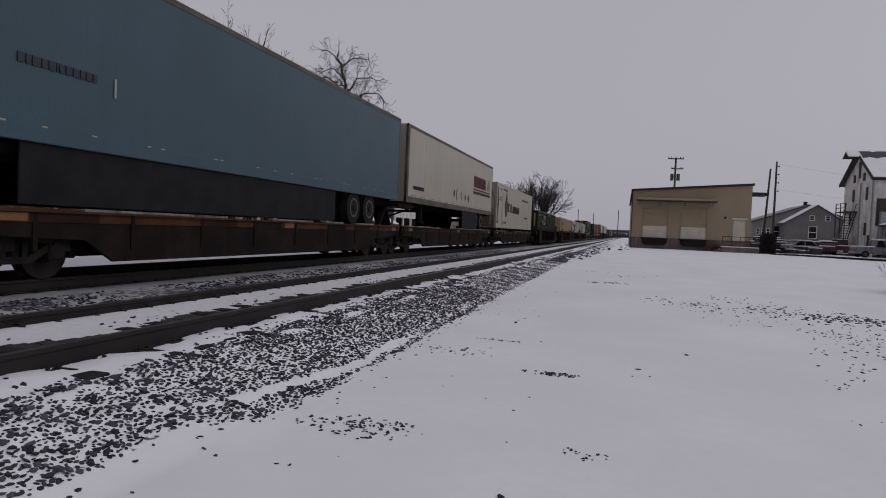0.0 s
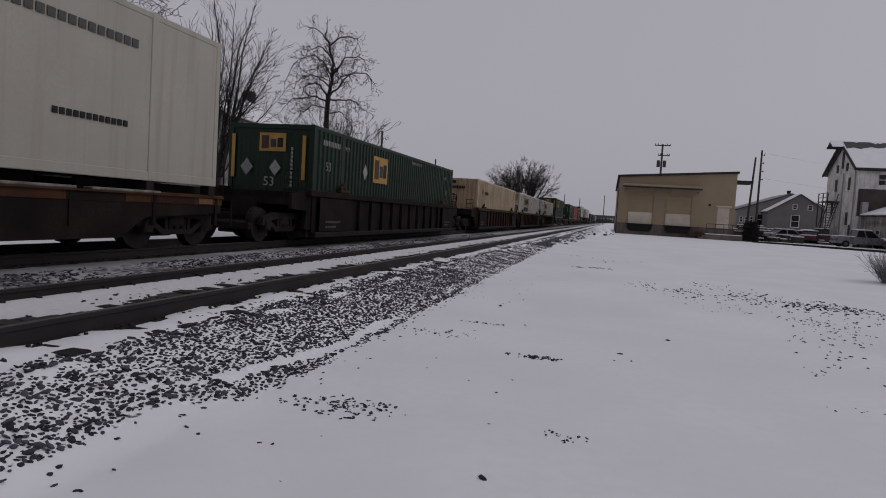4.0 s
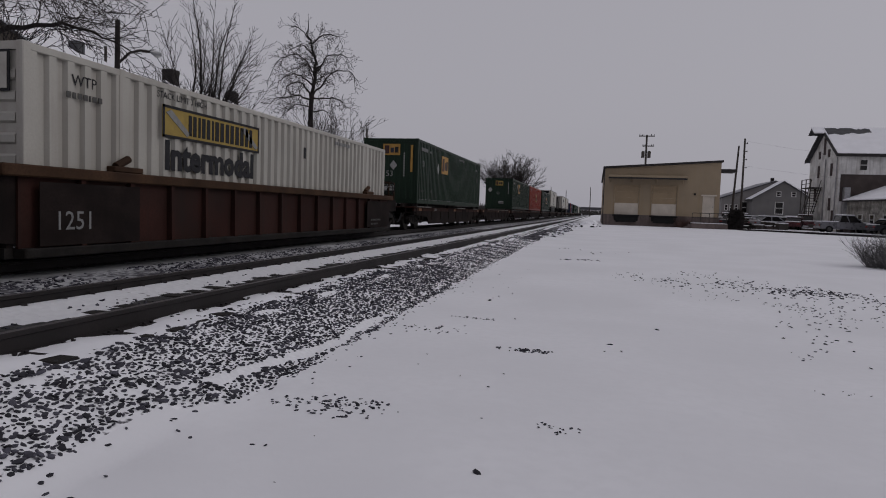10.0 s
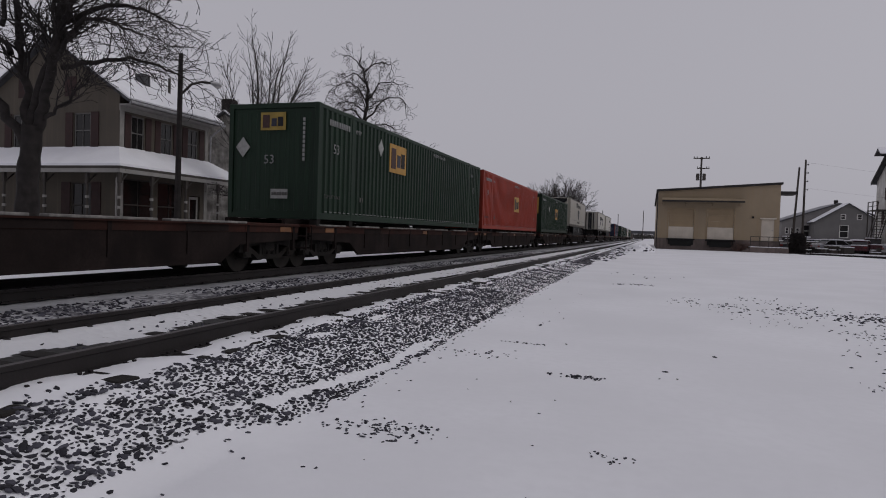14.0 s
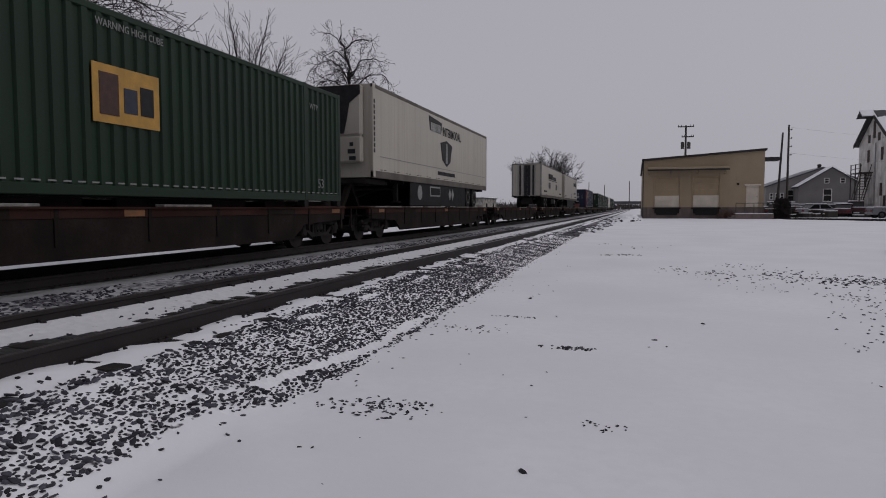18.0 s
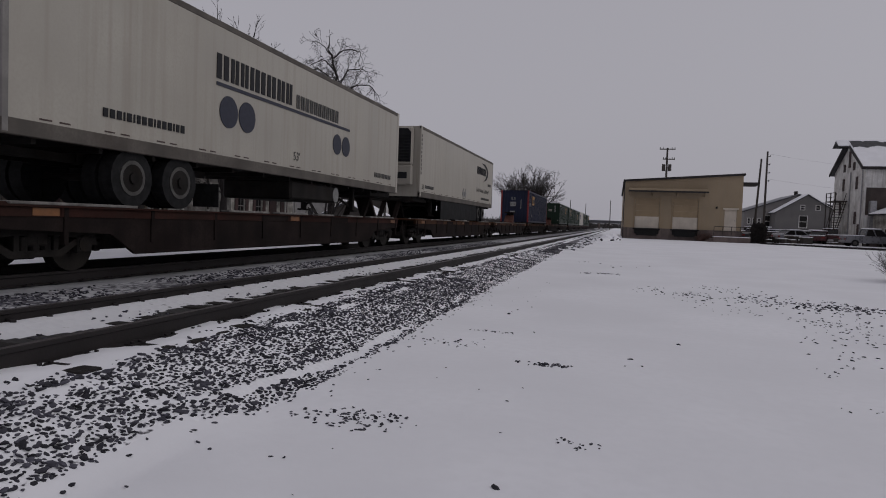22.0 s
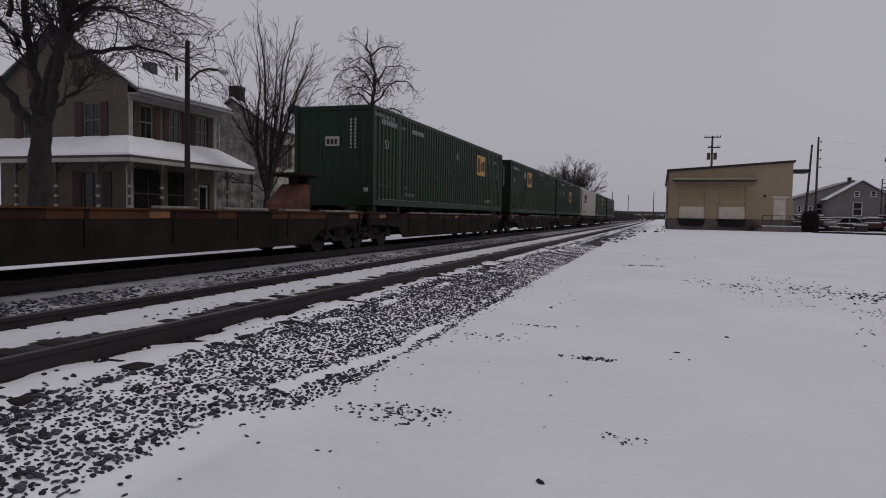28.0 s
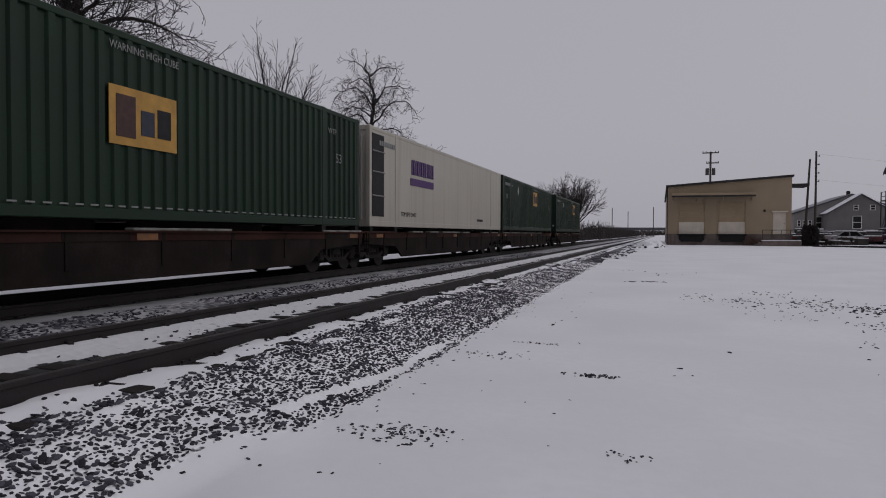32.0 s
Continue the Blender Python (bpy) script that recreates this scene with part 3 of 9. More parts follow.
def build_track(xc, label, y0, count, step, sink=0.0):
    tr = thing("railway_track", pose(xc, 0, 0), label, "track", kind="structure")
    for sgn in (-1, 1):
        r = part("rail", RAIL, None, tr, "rust-brown rail with a worn head")
        r.location.x = sgn * HALF_GAUGE
    bm = bmesh.new()
    bbx(bm, -1.22, -0.11, -0.36, 1.22, 0.11, -0.172, 0.012)
    tie = mesh_of("tie", bm, "tie")
    bm = bmesh.new()
    bx(bm, -0.13, -0.09, -0.172, 0.13, 0.09, -0.160)
    for sx in (-0.1, 0.1):
        for sy in (-0.05, 0.05):
            bbx(bm, sx - 0.014, sy - 0.014, -0.16, sx + 0.014, sy + 0.014, -0.14, 0.004)
    tplate = mesh_of("tie_plate", bm, "rail")
    rng = random.Random(round(xc * 10))
    for i in range(count):
        t = part("tie", tie, None, tr)
        t.matrix_basis = pose(rng.uniform(-0.05, 0.05), y0 + i * step + rng.uniform(-0.03, 0.03), rng.uniform(-0.006, 0.009) - sink, 0, 0, rng.uniform(-1, 1))
        if i < 85:
            for sgn in (-1, 1):
                p = part("tie_plate", tplate, None, tr)
                p.matrix_basis = pose(sgn * HALF_GAUGE, t.location.y, 0)
    return tr


def rail_ticks(tr):
    """Short slanted dark ticks poking out of the snow along the inner side of the far rail."""
    bm = bmesh.new()
    bbx(bm, 0.0, -0.03, -0.13, 0.11, 0.03, -0.09, 0.008)
    me = mesh_of("rail_anchor", bm, "rail")
    rng = random.Random(31)
    for i in range(70):
        a = part("rail_anchor", me, None, tr)
        a.matrix_basis = pose(-HALF_GAUGE + 0.02, 1.0 + i * 0.447 + rng.uniform(-0.06, 0.06), rng.uniform(-0.012, 0.01), 0, 0, rng.uniform(-50, -20))


rail_ticks(build_track(NEAR_TRACK, "near railway track half buried in snow", 0.8 - 32 * 0.447, 202, 0.447))
build_track(FAR_TRACK, "far railway track on dark oily ballast", -6.0, 110, 0.53, 0.045)


# ---- bare trees ----
def limb(verts, faces, p, q, r0, r1, n=5):
    d = (q - p)
    if d.length < 1e-4:
        return
    d.normalize()
    a = d.orthogonal().normalized()
    b = d.cross(a)
    o = len(verts)
    for c, r in ((p, r0), (q, r1)):
        for i in range(n):
            t = 6.2832 * i / n
            verts.append(tuple(c + a * (math.cos(t) * r) + b * (math.sin(t) * r)))
    for i in range(n):
        faces.append((o + i, o + (i + 1) % n, o + n + (i + 1) % n, o + n + i))


def grow(rng, out, p, d, length, r, level, crook, up, spread_deg, kids, tips, stiff=1.0, reach=1.0):
    """One limb in short crooked steps; side limbs leave it along the way."""
    steps = max(3, int(length / (0.5 if level == 0 else 0.34 if level == 1 else 0.24)))
    st = length / steps
    for i in range(steps):
        f = i / steps
        r1 = r * (1 - (i + 1) / steps * 0.75)
        ck = crook * (stiff if level == 0 else 1.0)
        d = (d + Vector((rng.gauss(0, ck), rng.gauss(0, ck), rng.gauss(0, ck) + up))).normalized()
        q = p + d * st
        out[0 if level == 0 else 1].append((p, q, r * (1 - f * 0.75), r1, 7 if level == 0 else (5 if level == 1 else 3)))
        p = q
        if level < tips and f > (0.30 if level == 0 else 0.15):
            for k in range(kids[level] if rng.random() < 0.85 else 0):
                a = d.orthogonal().normalized()
                a.rotate(Matrix.Rotation(rng.uniform(0, 6.283), 3, d))
                ang = radians(rng.uniform(*spread_deg))
                nd = (d * math.cos(ang) + a * math.sin(ang)).normalized()
                grow(rng, out, p, nd, length * rng.uniform(0.30, 0.55) * (1.1 - f * 0.6) * (reach if level == 0 else 1.0), r1 * rng.uniform(0.45, 0.7), level + 1, crook * 1.15, up * 0.8, spread_deg, kids, tips, stiff, reach)


def tree(name, at, height, r, seed, label, crook=0.10, up=0.03, spread_deg=(30, 65), kids=(2, 2, 2), tips=3, stems=1, splay=0.25, bole=0.0, lean=(0, 0), stiff=1.0, reach=1.0, rmin=0.009, share=0.55):
    rng = random.Random(seed)
    out = ([], [])
    base = Vector((0, 0, -0.3))
    if bole:
        limb_to = base + Vector((lean[0] * bole, lean[1] * bole, bole))
        mid = (base + limb_to) / 2 + Vector((0.08, 0.05, 0))
        out[0].append((base, base + Vector((0, 0, 0.5)), r * 1.5, r * 1.1, 9))
        out[0].append((base + Vector((0, 0, 0.5)), mid, r * 1.1, r, 9))
        out[0].append((mid, limb_to, r, r * 0.9, 9))
        base = limb_to
    for s in range(stems):
        a = 6.283 * s / max(1, stems) + rng.uniform(-0.4, 0.4)
        k = splay * rng.uniform(0.6, 1.3) if stems > 1 else 0.02
        d = Vector((math.cos(a) * k + lean[0], math.sin(a) * k + lean[1], 1)).normalized()
        grow(rng, out, base + Vector((math.cos(a), math.sin(a), 0)) * r * 0.4 * (stems > 1), d, (height - bole) * (1 if stems == 1 else rng.uniform(0.8, 1.05)), r * (1 if stems == 1 else share), 0, crook, up, spread_deg, kids, tips, stiff, reach)
    th = thing(name, pose(*at), label, "tree")
    for nm, segs, mt in (("trunk", out[0], "bark"), ("crown", out[1], "twig")):
        v, f = [], []
        for p, q, r0, r1, n in segs:
            limb(v, f, p, q, max(r0, rmin), max(r1, rmin * 0.8), n)
        me = from_lists(nm, v, f, mt)
        part(nm, me, None, th)
    return th


def shoot(rng, out, p, d, length, r, depth, style):
    """A side branch in short crooked steps, with finer ones leaving it; its tip rises or droops."""
    step, crook, up, droop, ang, kids, keep = style
    steps = max(3, int(length / step))
    for i in range(steps):
        f = i / steps
        d = (d + Vector((rng.gauss(0, crook), rng.gauss(0, crook), rng.gauss(0, crook) + up * (1 - f) - droop * f))).normalized()
        q = p + d * (length / steps)
        out.append((p, q, r * (1 - 0.7 * f), r * (1 - 0.7 * (f + 1 / steps)), 4 if depth > 1 else 3))
        p = q
        if depth > 0 and f > 0.12 and rng.random() < kids:
            a = d.orthogonal().normalized()
            a.rotate(Matrix.Rotation(rng.uniform(0, 6.283), 3, d))
            t = radians(rng.uniform(*ang))
            shoot(rng, out, p, d * math.cos(t) + a * math.sin(t), length * keep * rng.uniform(0.6, 1.15) * (1.15 - 0.55 * f), r * 0.62 * (1 - 0.5 * f), depth - 1, style)


ALONG, AWAY = Vector((0.961, 0.276, 0)), Vector((-0.276, 0.961, 0))  # across and along the street view


def limbed_tree(name, at, label, limbs, seed, style, twig=1.6, depth=2, start=0.3, many=2, rmin=0.008, wob=0.05):
    """A bare tree from its main limbs. limbs: radius at foot and tip, how far it leans away, then (across, height) along the limb."""
    rng = random.Random(seed)
    main, fine = [], []
    for r0, r1, away, pts in limbs:
        k = len(pts) - 1
        pv = [ALONG * a + Vector((0, 0, h)) + AWAY * (away * (i / k)) for i, (a, h) in enumerate(pts)]
        pv = [pv[0] * 2 - pv[1]] + pv + [pv[-1] * 2 - pv[-2]]
        line = []
        for i in range(1, k + 1):
            n = max(3, int((pv[i + 1] - pv[i]).length / 0.28))
            for q in range(n):
                t = q / n
                a, b, c, e = pv[i - 1], pv[i], pv[i + 1], pv[i + 2]
                line.append(0.5 * (2 * b + (c - a) * t + (2 * a - 5 * b + 4 * c - e) * t * t + (3 * b - a - 3 * c + e) * t ** 3))
        line.append(pv[-2])
        n = len(line) - 1
        line = [p + Vector((rng.gauss(0, wob), rng.gauss(0, wob), rng.gauss(0, wob * 0.5))) * (1 if 0 < i and r0 < 0.25 else 0.25) for i, p in enumerate(line)]
        main.append((line, r0, r1))
        for i in range(n):
            f = i / n
            if f < start or r0 >= 0.22 and pts[0][1] < 1:
                continue
            d = (line[i + 1] - line[i]).normalized()
            for q in range(many if rng.random() < 0.8 else 0):
                a = d.orthogonal().normalized()
                a.rotate(Matrix.Rotation(rng.uniform(0, 6.283), 3, d))
                t = radians(rng.uniform(*style[4]))
                shoot(rng, fine, line[i], d * math.cos(t) + a * math.sin(t), twig * rng.uniform(0.5, 1.1) * (1.1 - 0.4 * f), max(0.012, (r0 + (r1 - r0) * f) * 0.35), depth, style)
        if r1 < 0.1:
            shoot(rng, fine, line[-1], (line[-1] - line[-2]).normalized(), twig * 0.8, r1, depth, style)
    th = thing(name, pose(*at), label, "tree")
    v, f = [], []
    for line, r0, r1 in main:
        tube(v, f, line, r0, r1, 10 if r0 > 0.15 else 6, rng)
    me = from_lists("trunk", v, f, "bark")
    me.polygons.foreach_set("use_smooth", [True] * len(f))
    part("trunk", me, None, th)
    v, f = [], []
    for p, q, r0, r1, n in fine:
        limb(v, f, p, q, max(r0, rmin), max(r1, rmin * 0.8), n)
    part("crown", from_lists("crown", v, f, "twig"), None, th)
    return th


def tube(verts, faces, line, r0, r1, n, rng):
    """One limb as a closed skin along its line, with uneven girth."""
    o, k, a = len(verts), len(line) - 1, None
    for i, p in enumerate(line):
        d = (line[min(i + 1, k)] - line[max(i - 1, 0)]).normalized()
        a = d.orthogonal().normalized() if a is None else (a - d * a.dot(d)).normalized()
        b = d.cross(a)
        r = (r0 + (r1 - r0) * i / k) * rng.uniform(0.92, 1.08)
        verts += [tuple(p + (a * math.cos(6.2832 * q / n) + b * math.sin(6.2832 * q / n)) * r) for q in range(n)]
    for i in range(k):
        faces += [(o + i * n + q, o + i * n + (q + 1) % n, o + (i + 1) * n + (q + 1) % n, o + (i + 1) * n + q) for q in range(n)]


GL = -0.4  # street level beyond the tracks
STREET_TREE = [
    (0.38, 0.27, 0, [(-0.1, -0.3), (-0.05, 0.6), (0.0, 2.4), (0.1, 4.2)]),
    (0.18, 0.045, 0.6, [(0.05, 3.9), (0.25, 5.2), (0.6, 6.5), (0.9, 7.6), (1.0, 9.3), (1.3, 12.0)]),
    (0.17, 0.045, -0.8, [(0.2, 4.0), (0.72, 5.6), (1.06, 6.8), (1.4, 8.0), (1.9, 9.4), (2.4, 11.2)]),
    (0.17, 0.045, 1.2, [(-0.05, 3.9), (-0.4, 5.6), (-0.9, 7.2), (-1.5, 10.0)]),
    (0.16, 0.045, -1.0, [(-0.1, 3.6), (-1.0, 5.2), (-2.2, 6.4), (-3.4, 8.6)]),
    (0.10, 0.02, -1.5, [(0.9, 6.4), (1.5, 7.05), (2.1, 7.3), (2.8, 7.2), (3.5, 6.85), (4.3, 6.6)]),
    (0.085, 0.02, 1.6, [(0.95, 6.0), (1.8, 6.3), (2.6, 6.5), (3.4, 6.4), (4.1, 6.1)]),
    (0.075, 0.015, -0.8, [(0.35, 4.4), (1.1, 4.75), (1.9, 5.35), (2.3, 5.5)]),
]
STREET_TREE_TOP = [
    (0.09, 0.02, 0.9, [(1.25, 7.4), (2.1, 8.0), (3.2, 8.0), (4.1, 7.5)]),
    (0.09, 0.02, -1.6, [(1.0, 8.2), (2.3, 9.0), (3.6, 9.0), (4.6, 8.3)]),
    (0.08, 0.02, 2.0, [(0.9, 7.6), (1.8, 9.0), (3.0, 10.0), (4.2, 10.2)]),
    (0.08, 0.02, -1.0, [(-0.9, 7.2), (-0.4, 8.6), (0.2, 10.2)]),
    (0.08, 0.02, 1.4, [(-0.6, 6.4), (-1.6, 7.2), (-2.6, 7.4)]),
    (0.07, 0.02, -2.0, [(0.8, 7.0), (1.2, 8.2), (2.2, 8.9), (3.2, 9.3)]),
]
limbed_tree("tree", (-18.15, 15.35, GL), "large bare street tree with heavy spreading limbs", STREET_TREE + STREET_TREE_TOP, 3, (0.16, 0.10, 0.045, 0.03, (25, 55), 0.85, 0.58), twig=1.75, depth=2, start=0.25, many=3, rmin=0.0095)
SLENDER_TREE = [
    (0.23, 0.16, 0, [(0, -0.3), (0.0, 1.0), (0.0, 2.6)]),
    (0.10, 0.02, 0.6, [(-0.05, 2.3), (-0.5, 4.0), (-0.65, 6.1), (-0.55, 8.2), (-0.8, 10.2)]),
    (0.11, 0.02, -0.4, [(0.0, 2.4), (-0.1, 4.6), (-0.05, 6.8), (-0.1, 9.4), (-0.4, 11.2)]),
    (0.10, 0.02, 0.9, [(0.05, 2.4), (0.25, 5.4), (0.5, 7.5), (0.65, 9.4), (1.0, 10.6)]),
    (0.09, 0.02, -0.9, [(0.1, 2.6), (0.7, 5.4), (1.0, 7.1), (1.2, 8.8), (1.5, 10.0)]),
    (0.08, 0.018, 0.5, [(0.15, 2.7), (1.0, 6.2), (1.5, 7.8), (2.0, 9.3)]),
    (0.06, 0.015, -0.6, [(0.3, 3.5), (1.3, 6.6), (1.9, 7.9), (2.5, 8.4)]),
    (0.07, 0.016, -0.5, [(-0.2, 3.3), (-0.95, 5.7), (-1.35, 7.1), (-2.0, 8.3)]),
    (0.045, 0.012, 0.3, [(0.1, 2.4), (0.9, 3.8), (1.5, 4.1)]),
    (0.04, 0.012, -0.3, [(-0.05, 2.4), (-0.7, 2.9), (-1.2, 2.9)]),
    (0.05, 0.014, 0.6, [(0.4, 4.0), (1.7, 5.4), (2.6, 6.6)]),
]
SLENDER_TREE_MORE = [
    (0.06, 0.015, 1.4, [(-0.1, 3.0), (-0.3, 5.4), (-0.3, 7.6), (-0.35, 9.6)]),
    (0.06, 0.015, -1.4, [(0.05, 3.2), (0.35, 5.8), (0.75, 8.2), (0.9, 9.8)]),
    (0.05, 0.014, 1.7, [(0.1, 3.4), (0.6, 6.0), (1.2, 8.0), (1.7, 9.4)]),
    (0.05, 0.014, -1.6, [(-0.2, 3.6), (-0.75, 6.0), (-1.1, 8.0), (-1.4, 9.3)]),
    (0.045, 0.012, 1.0, [(0.3, 4.6), (1.0, 5.8), (1.9, 7.2), (2.3, 8.2)]),
    (0.045, 0.012, -1.0, [(-0.4, 4.4), (-1.2, 5.6), (-1.8, 6.6)]),
]
limbed_tree("tree", (-20.0, 30.5, GL), "slender many-stemmed bare tree with upright branches", SLENDER_TREE + SLENDER_TREE_MORE, 9, (0.20, 0.035, 0.05, 0.0, (18, 42), 0.6, 0.55), twig=1.5, depth=2, start=0.18, many=2, rmin=0.0095, wob=0.015)
TALL_TREE = [
    (0.30, 0.20, 0, [(0, -0.3), (0.02, 3.0), (0.0, 5.7), (-0.15, 8.9), (-0.1, 10.8)]),
    (0.17, 0.05, 0.3, [(-0.1, 10.7), (0.2, 12.5), (0.0, 14.0), (-0.35, 15.3), (-0.7, 16.2)]),
    (0.09, 0.025, 1.2, [(-0.05, 10.6), (0.9, 11.9), (1.6, 12.8), (2.8, 13.0), (3.5, 12.2)]),
    (0.08, 0.025, -1.3, [(0.2, 12.4), (1.1, 13.8), (2.3, 14.0), (3.1, 13.6)]),
    (0.07, 0.02, 0.8, [(-0.2, 15.0), (0.7, 15.8), (1.7, 15.9), (2.3, 15.3)]),
    (0.06, 0.02, -0.6, [(-0.4, 15.3), (-1.1, 16.0), (-1.7, 16.2)]),
    (0.07, 0.02, 1.4, [(0.0, 13.9), (-0.95, 14.9), (-2.0, 14.7), (-2.6, 14.1)]),
    (0.08, 0.02, -1.0, [(0.2, 12.5), (-0.7, 13.6), (-1.6, 14.0), (-2.7, 13.3), (-3.3, 12.4)]),
]
TALL_TREE_LOW = [
    (0.08, 0.02, 1.2, [(0.05, 11.5), (-0.9, 12.2), (-2.0, 12.5), (-3.0, 11.9), (-3.4, 11.3)]),
    (0.09, 0.02, -1.4, [(-0.15, 10.6), (-0.9, 11.6), (-1.8, 11.3), (-2.3, 10.2)]),
    (0.09, 0.02, 0.6, [(-0.15, 10.2), (-1.1, 10.6), (-2.4, 10.4), (-3.3, 10.4), (-3.9, 9.6)]),
    (0.08, 0.02, -0.7, [(-0.05, 10.4), (1.1, 10.4), (2.2, 10.4), (3.0, 9.6)]),
    (0.06, 0.02, 2.6, [(-0.1, 11.2), (0.4, 12.2), (0.6, 12.8), (1.0, 12.2)]),
    (0.06, 0.02, -2.6, [(0.0, 11.8), (-0.3, 12.8), (-0.6, 13.0), (-0.9, 12.2)]),
    (0.06, 0.02, 1.5, [(-0.1, 9.2), (0.9, 9.5), (1.9, 8.7)]),
    (0.06, 0.02, -1.5, [(-0.1, 9.6), (-1.2, 9.7), (-2.2, 8.7)]),
]
limbed_tree("tree", (-24.0, 52.6, GL), "tall bare tree with a straight trunk and gnarled twisting branches", TALL_TREE + TALL_TREE_LOW, 21, (0.20, 0.22, 0.03, 0.12, (35, 75), 0.8, 0.6), twig=1.4, depth=2, start=0.2, many=3, rmin=0.0145, wob=0.08)
tree("tree", (-23.4, 50.6, GL), 8.6, 0.14, 33, "low bushy bare tree beside a taller trunk", crook=0.07, up=0.03, spread_deg=(18, 45), kids=(2, 1, 1), tips=3, stems=13, splay=0.62, bole=0.5, lean=(-0.1, -0.02), rmin=0.014)
tree("tree", (-20.0, 155.0, GL), 13.6, 0.34, 15, "distant bare round-crowned tree by the tracks", crook=0.045, up=0.018, spread_deg=(18, 42), kids=(1, 1, 1), tips=3, stems=27, splay=0.66, bole=2.4, rmin=0.021)
for x, y, hgt, sd in ((-79.0, 205.0, 12.0, 41), (-66.0, 208.0, 9.5, 42), (-71.0, 209.0, 8.5, 43), (-87.0, 200.0, 9.0, 45)):
    tree("tree", (x, y, GL), hgt, 0.2, sd, "distant bare tree behind the low sheds", crook=0.06, up=0.02, spread_deg=(20, 48), kids=(2, 1, 1), tips=2, stems=11, splay=0.7, bole=1.5, rmin=0.045)


# ---- houses across the tracks ----
def wall_with_holes(parent, name, w, h, holes, th, m, material, gable=None):
    """A wall in its own x-z plane, from x = 0 to w, of thickness th, with openings (x0, z0, x1, z1) cut through; gable: apex (x, z)."""
    xs = sorted({0.0, w, *[v for q in holes for v in (q[0], q[2])]})
    zs = sorted({0.0, h, *[v for q in holes for v in (q[1], q[3])]})
    bm = bmesh.new()
    for i in range(len(xs) - 1):
        j = 0
        while j < len(zs) - 1:
            xm = (xs[i] + xs[i + 1]) / 2
            if any(q[0] < xm < q[2] and q[1] < (zs[j] + zs[j + 1]) / 2 < q[3] for q in holes):
                j += 1
                continue
            k = j
            while k + 1 < len(zs) - 1 and not any(q[0] < xm < q[2] and q[1] < (zs[k + 1] + zs[k + 2]) / 2 < q[3] for q in holes):
                k += 1
            bx(bm, xs[i], 0, zs[j], xs[i + 1], th, zs[k + 1])
            j = k + 1
    if gable:
        prism(bm, [(0, h), (w, h), gable], 0, th)
    ob = part(name, bm, material, parent)
    ob.matrix_basis = m
    return ob


def sash_window(parent, m, w, h, shutters=True, frame_mat="sash", deep=0.12):
    """A sash window filling an opening w by h in the x-z plane; faces -y."""
    bm = bmesh.new()
    t = 0.07
    for q in ((0, 0, t, h), (w - t, 0, w, h), (t, 0, w - t, t), (t, h - t, w - t, h), (t, h / 2 - 0.03, w - t, h / 2 + 0.03), (w / 2 - 0.015, t, w / 2 + 0.015, h - t)):
        bx(bm, q[0], deep * 0.3, q[1], q[2], deep * 0.9, q[3])
    win = part("window", bm, frame_mat, parent)
    win.matrix_basis = m
    bm = bmesh.new()
    bx(bm, t, deep * 0.6, t, w - t, deep * 0.7, h - t)
    part("pane", bm, "glass", win)
    bm = bmesh.new()
    bbx(bm, -0.08, -0.08, -0.08, w + 0.08, deep, 0.0, 0.01)
    part("sill", bm, frame_mat, win)
    if shutters:
        for x0 in (-0.05 - w * 0.46, w + 0.05):
            bm = bmesh.new()
            bbx(bm, x0, -0.055, -0.02, x0 + w * 0.46, -0.012, h + 0.02, 0.008)
            part("shutter", bm, "shutter", win, "dark brown louvred shutter")
    return win


FACE_X = Matrix(((0, -1, 0), (1, 0, 0), (0, 0, 1))).to_4x4()  # a wall's x runs along +y, it faces +x


def gable_roof(parent, x0, x1, y0, y1, z_eave, z_ridge, over=0.35, snow="roofsnow", th=0.14, eave=0.0):
    """Ridge along y. Slate under a blanket of snow."""
    xm = (x0 + x1) / 2
    bm, bs = bmesh.new(), bmesh.new()
    for xa in (x0, x1):
        sgn = 1 if xa > xm else -1
        k = (z_ridge - z_eave) / (xm - xa)
        xe = xa + sgn * (eave or over)
        ze = z_eave - abs(k) * (eave or over)
        prism(bm, [(xe, ze), (xm, z_ridge), (xm, z_ridge - th), (xe, ze - th)], y0 - over, y1 + over)
        prism(bs, [(xe - sgn * 0.06, ze + 0.03), (xm, z_ridge + 0.006), (xm, z_ridge + 0.09), (xe - sgn * 0.02, ze + 0.1)], y0 - over + 0.04, y1 + over - 0.04)
    r = part("roof", bm, "slate", parent)
    part("snow_cover", bs, snow, r, "white snow blanket")
    return r


def chimney(parent, x, y, z0, z1, w=0.7):
    bm = bmesh.new()
    bbx(bm, x - w / 2, y - w / 2, z0, x + w / 2, y + w / 2, z1, 0.02)
    bbx(bm, x - w / 2 - 0.03, y - w / 2 - 0.03, z1 - 0.22, x + w / 2 + 0.03, y + w / 2 + 0.03, z1 - 0.12, 0.01)
    return part("chimney", bm, "brick", parent, "dark brick chimney")


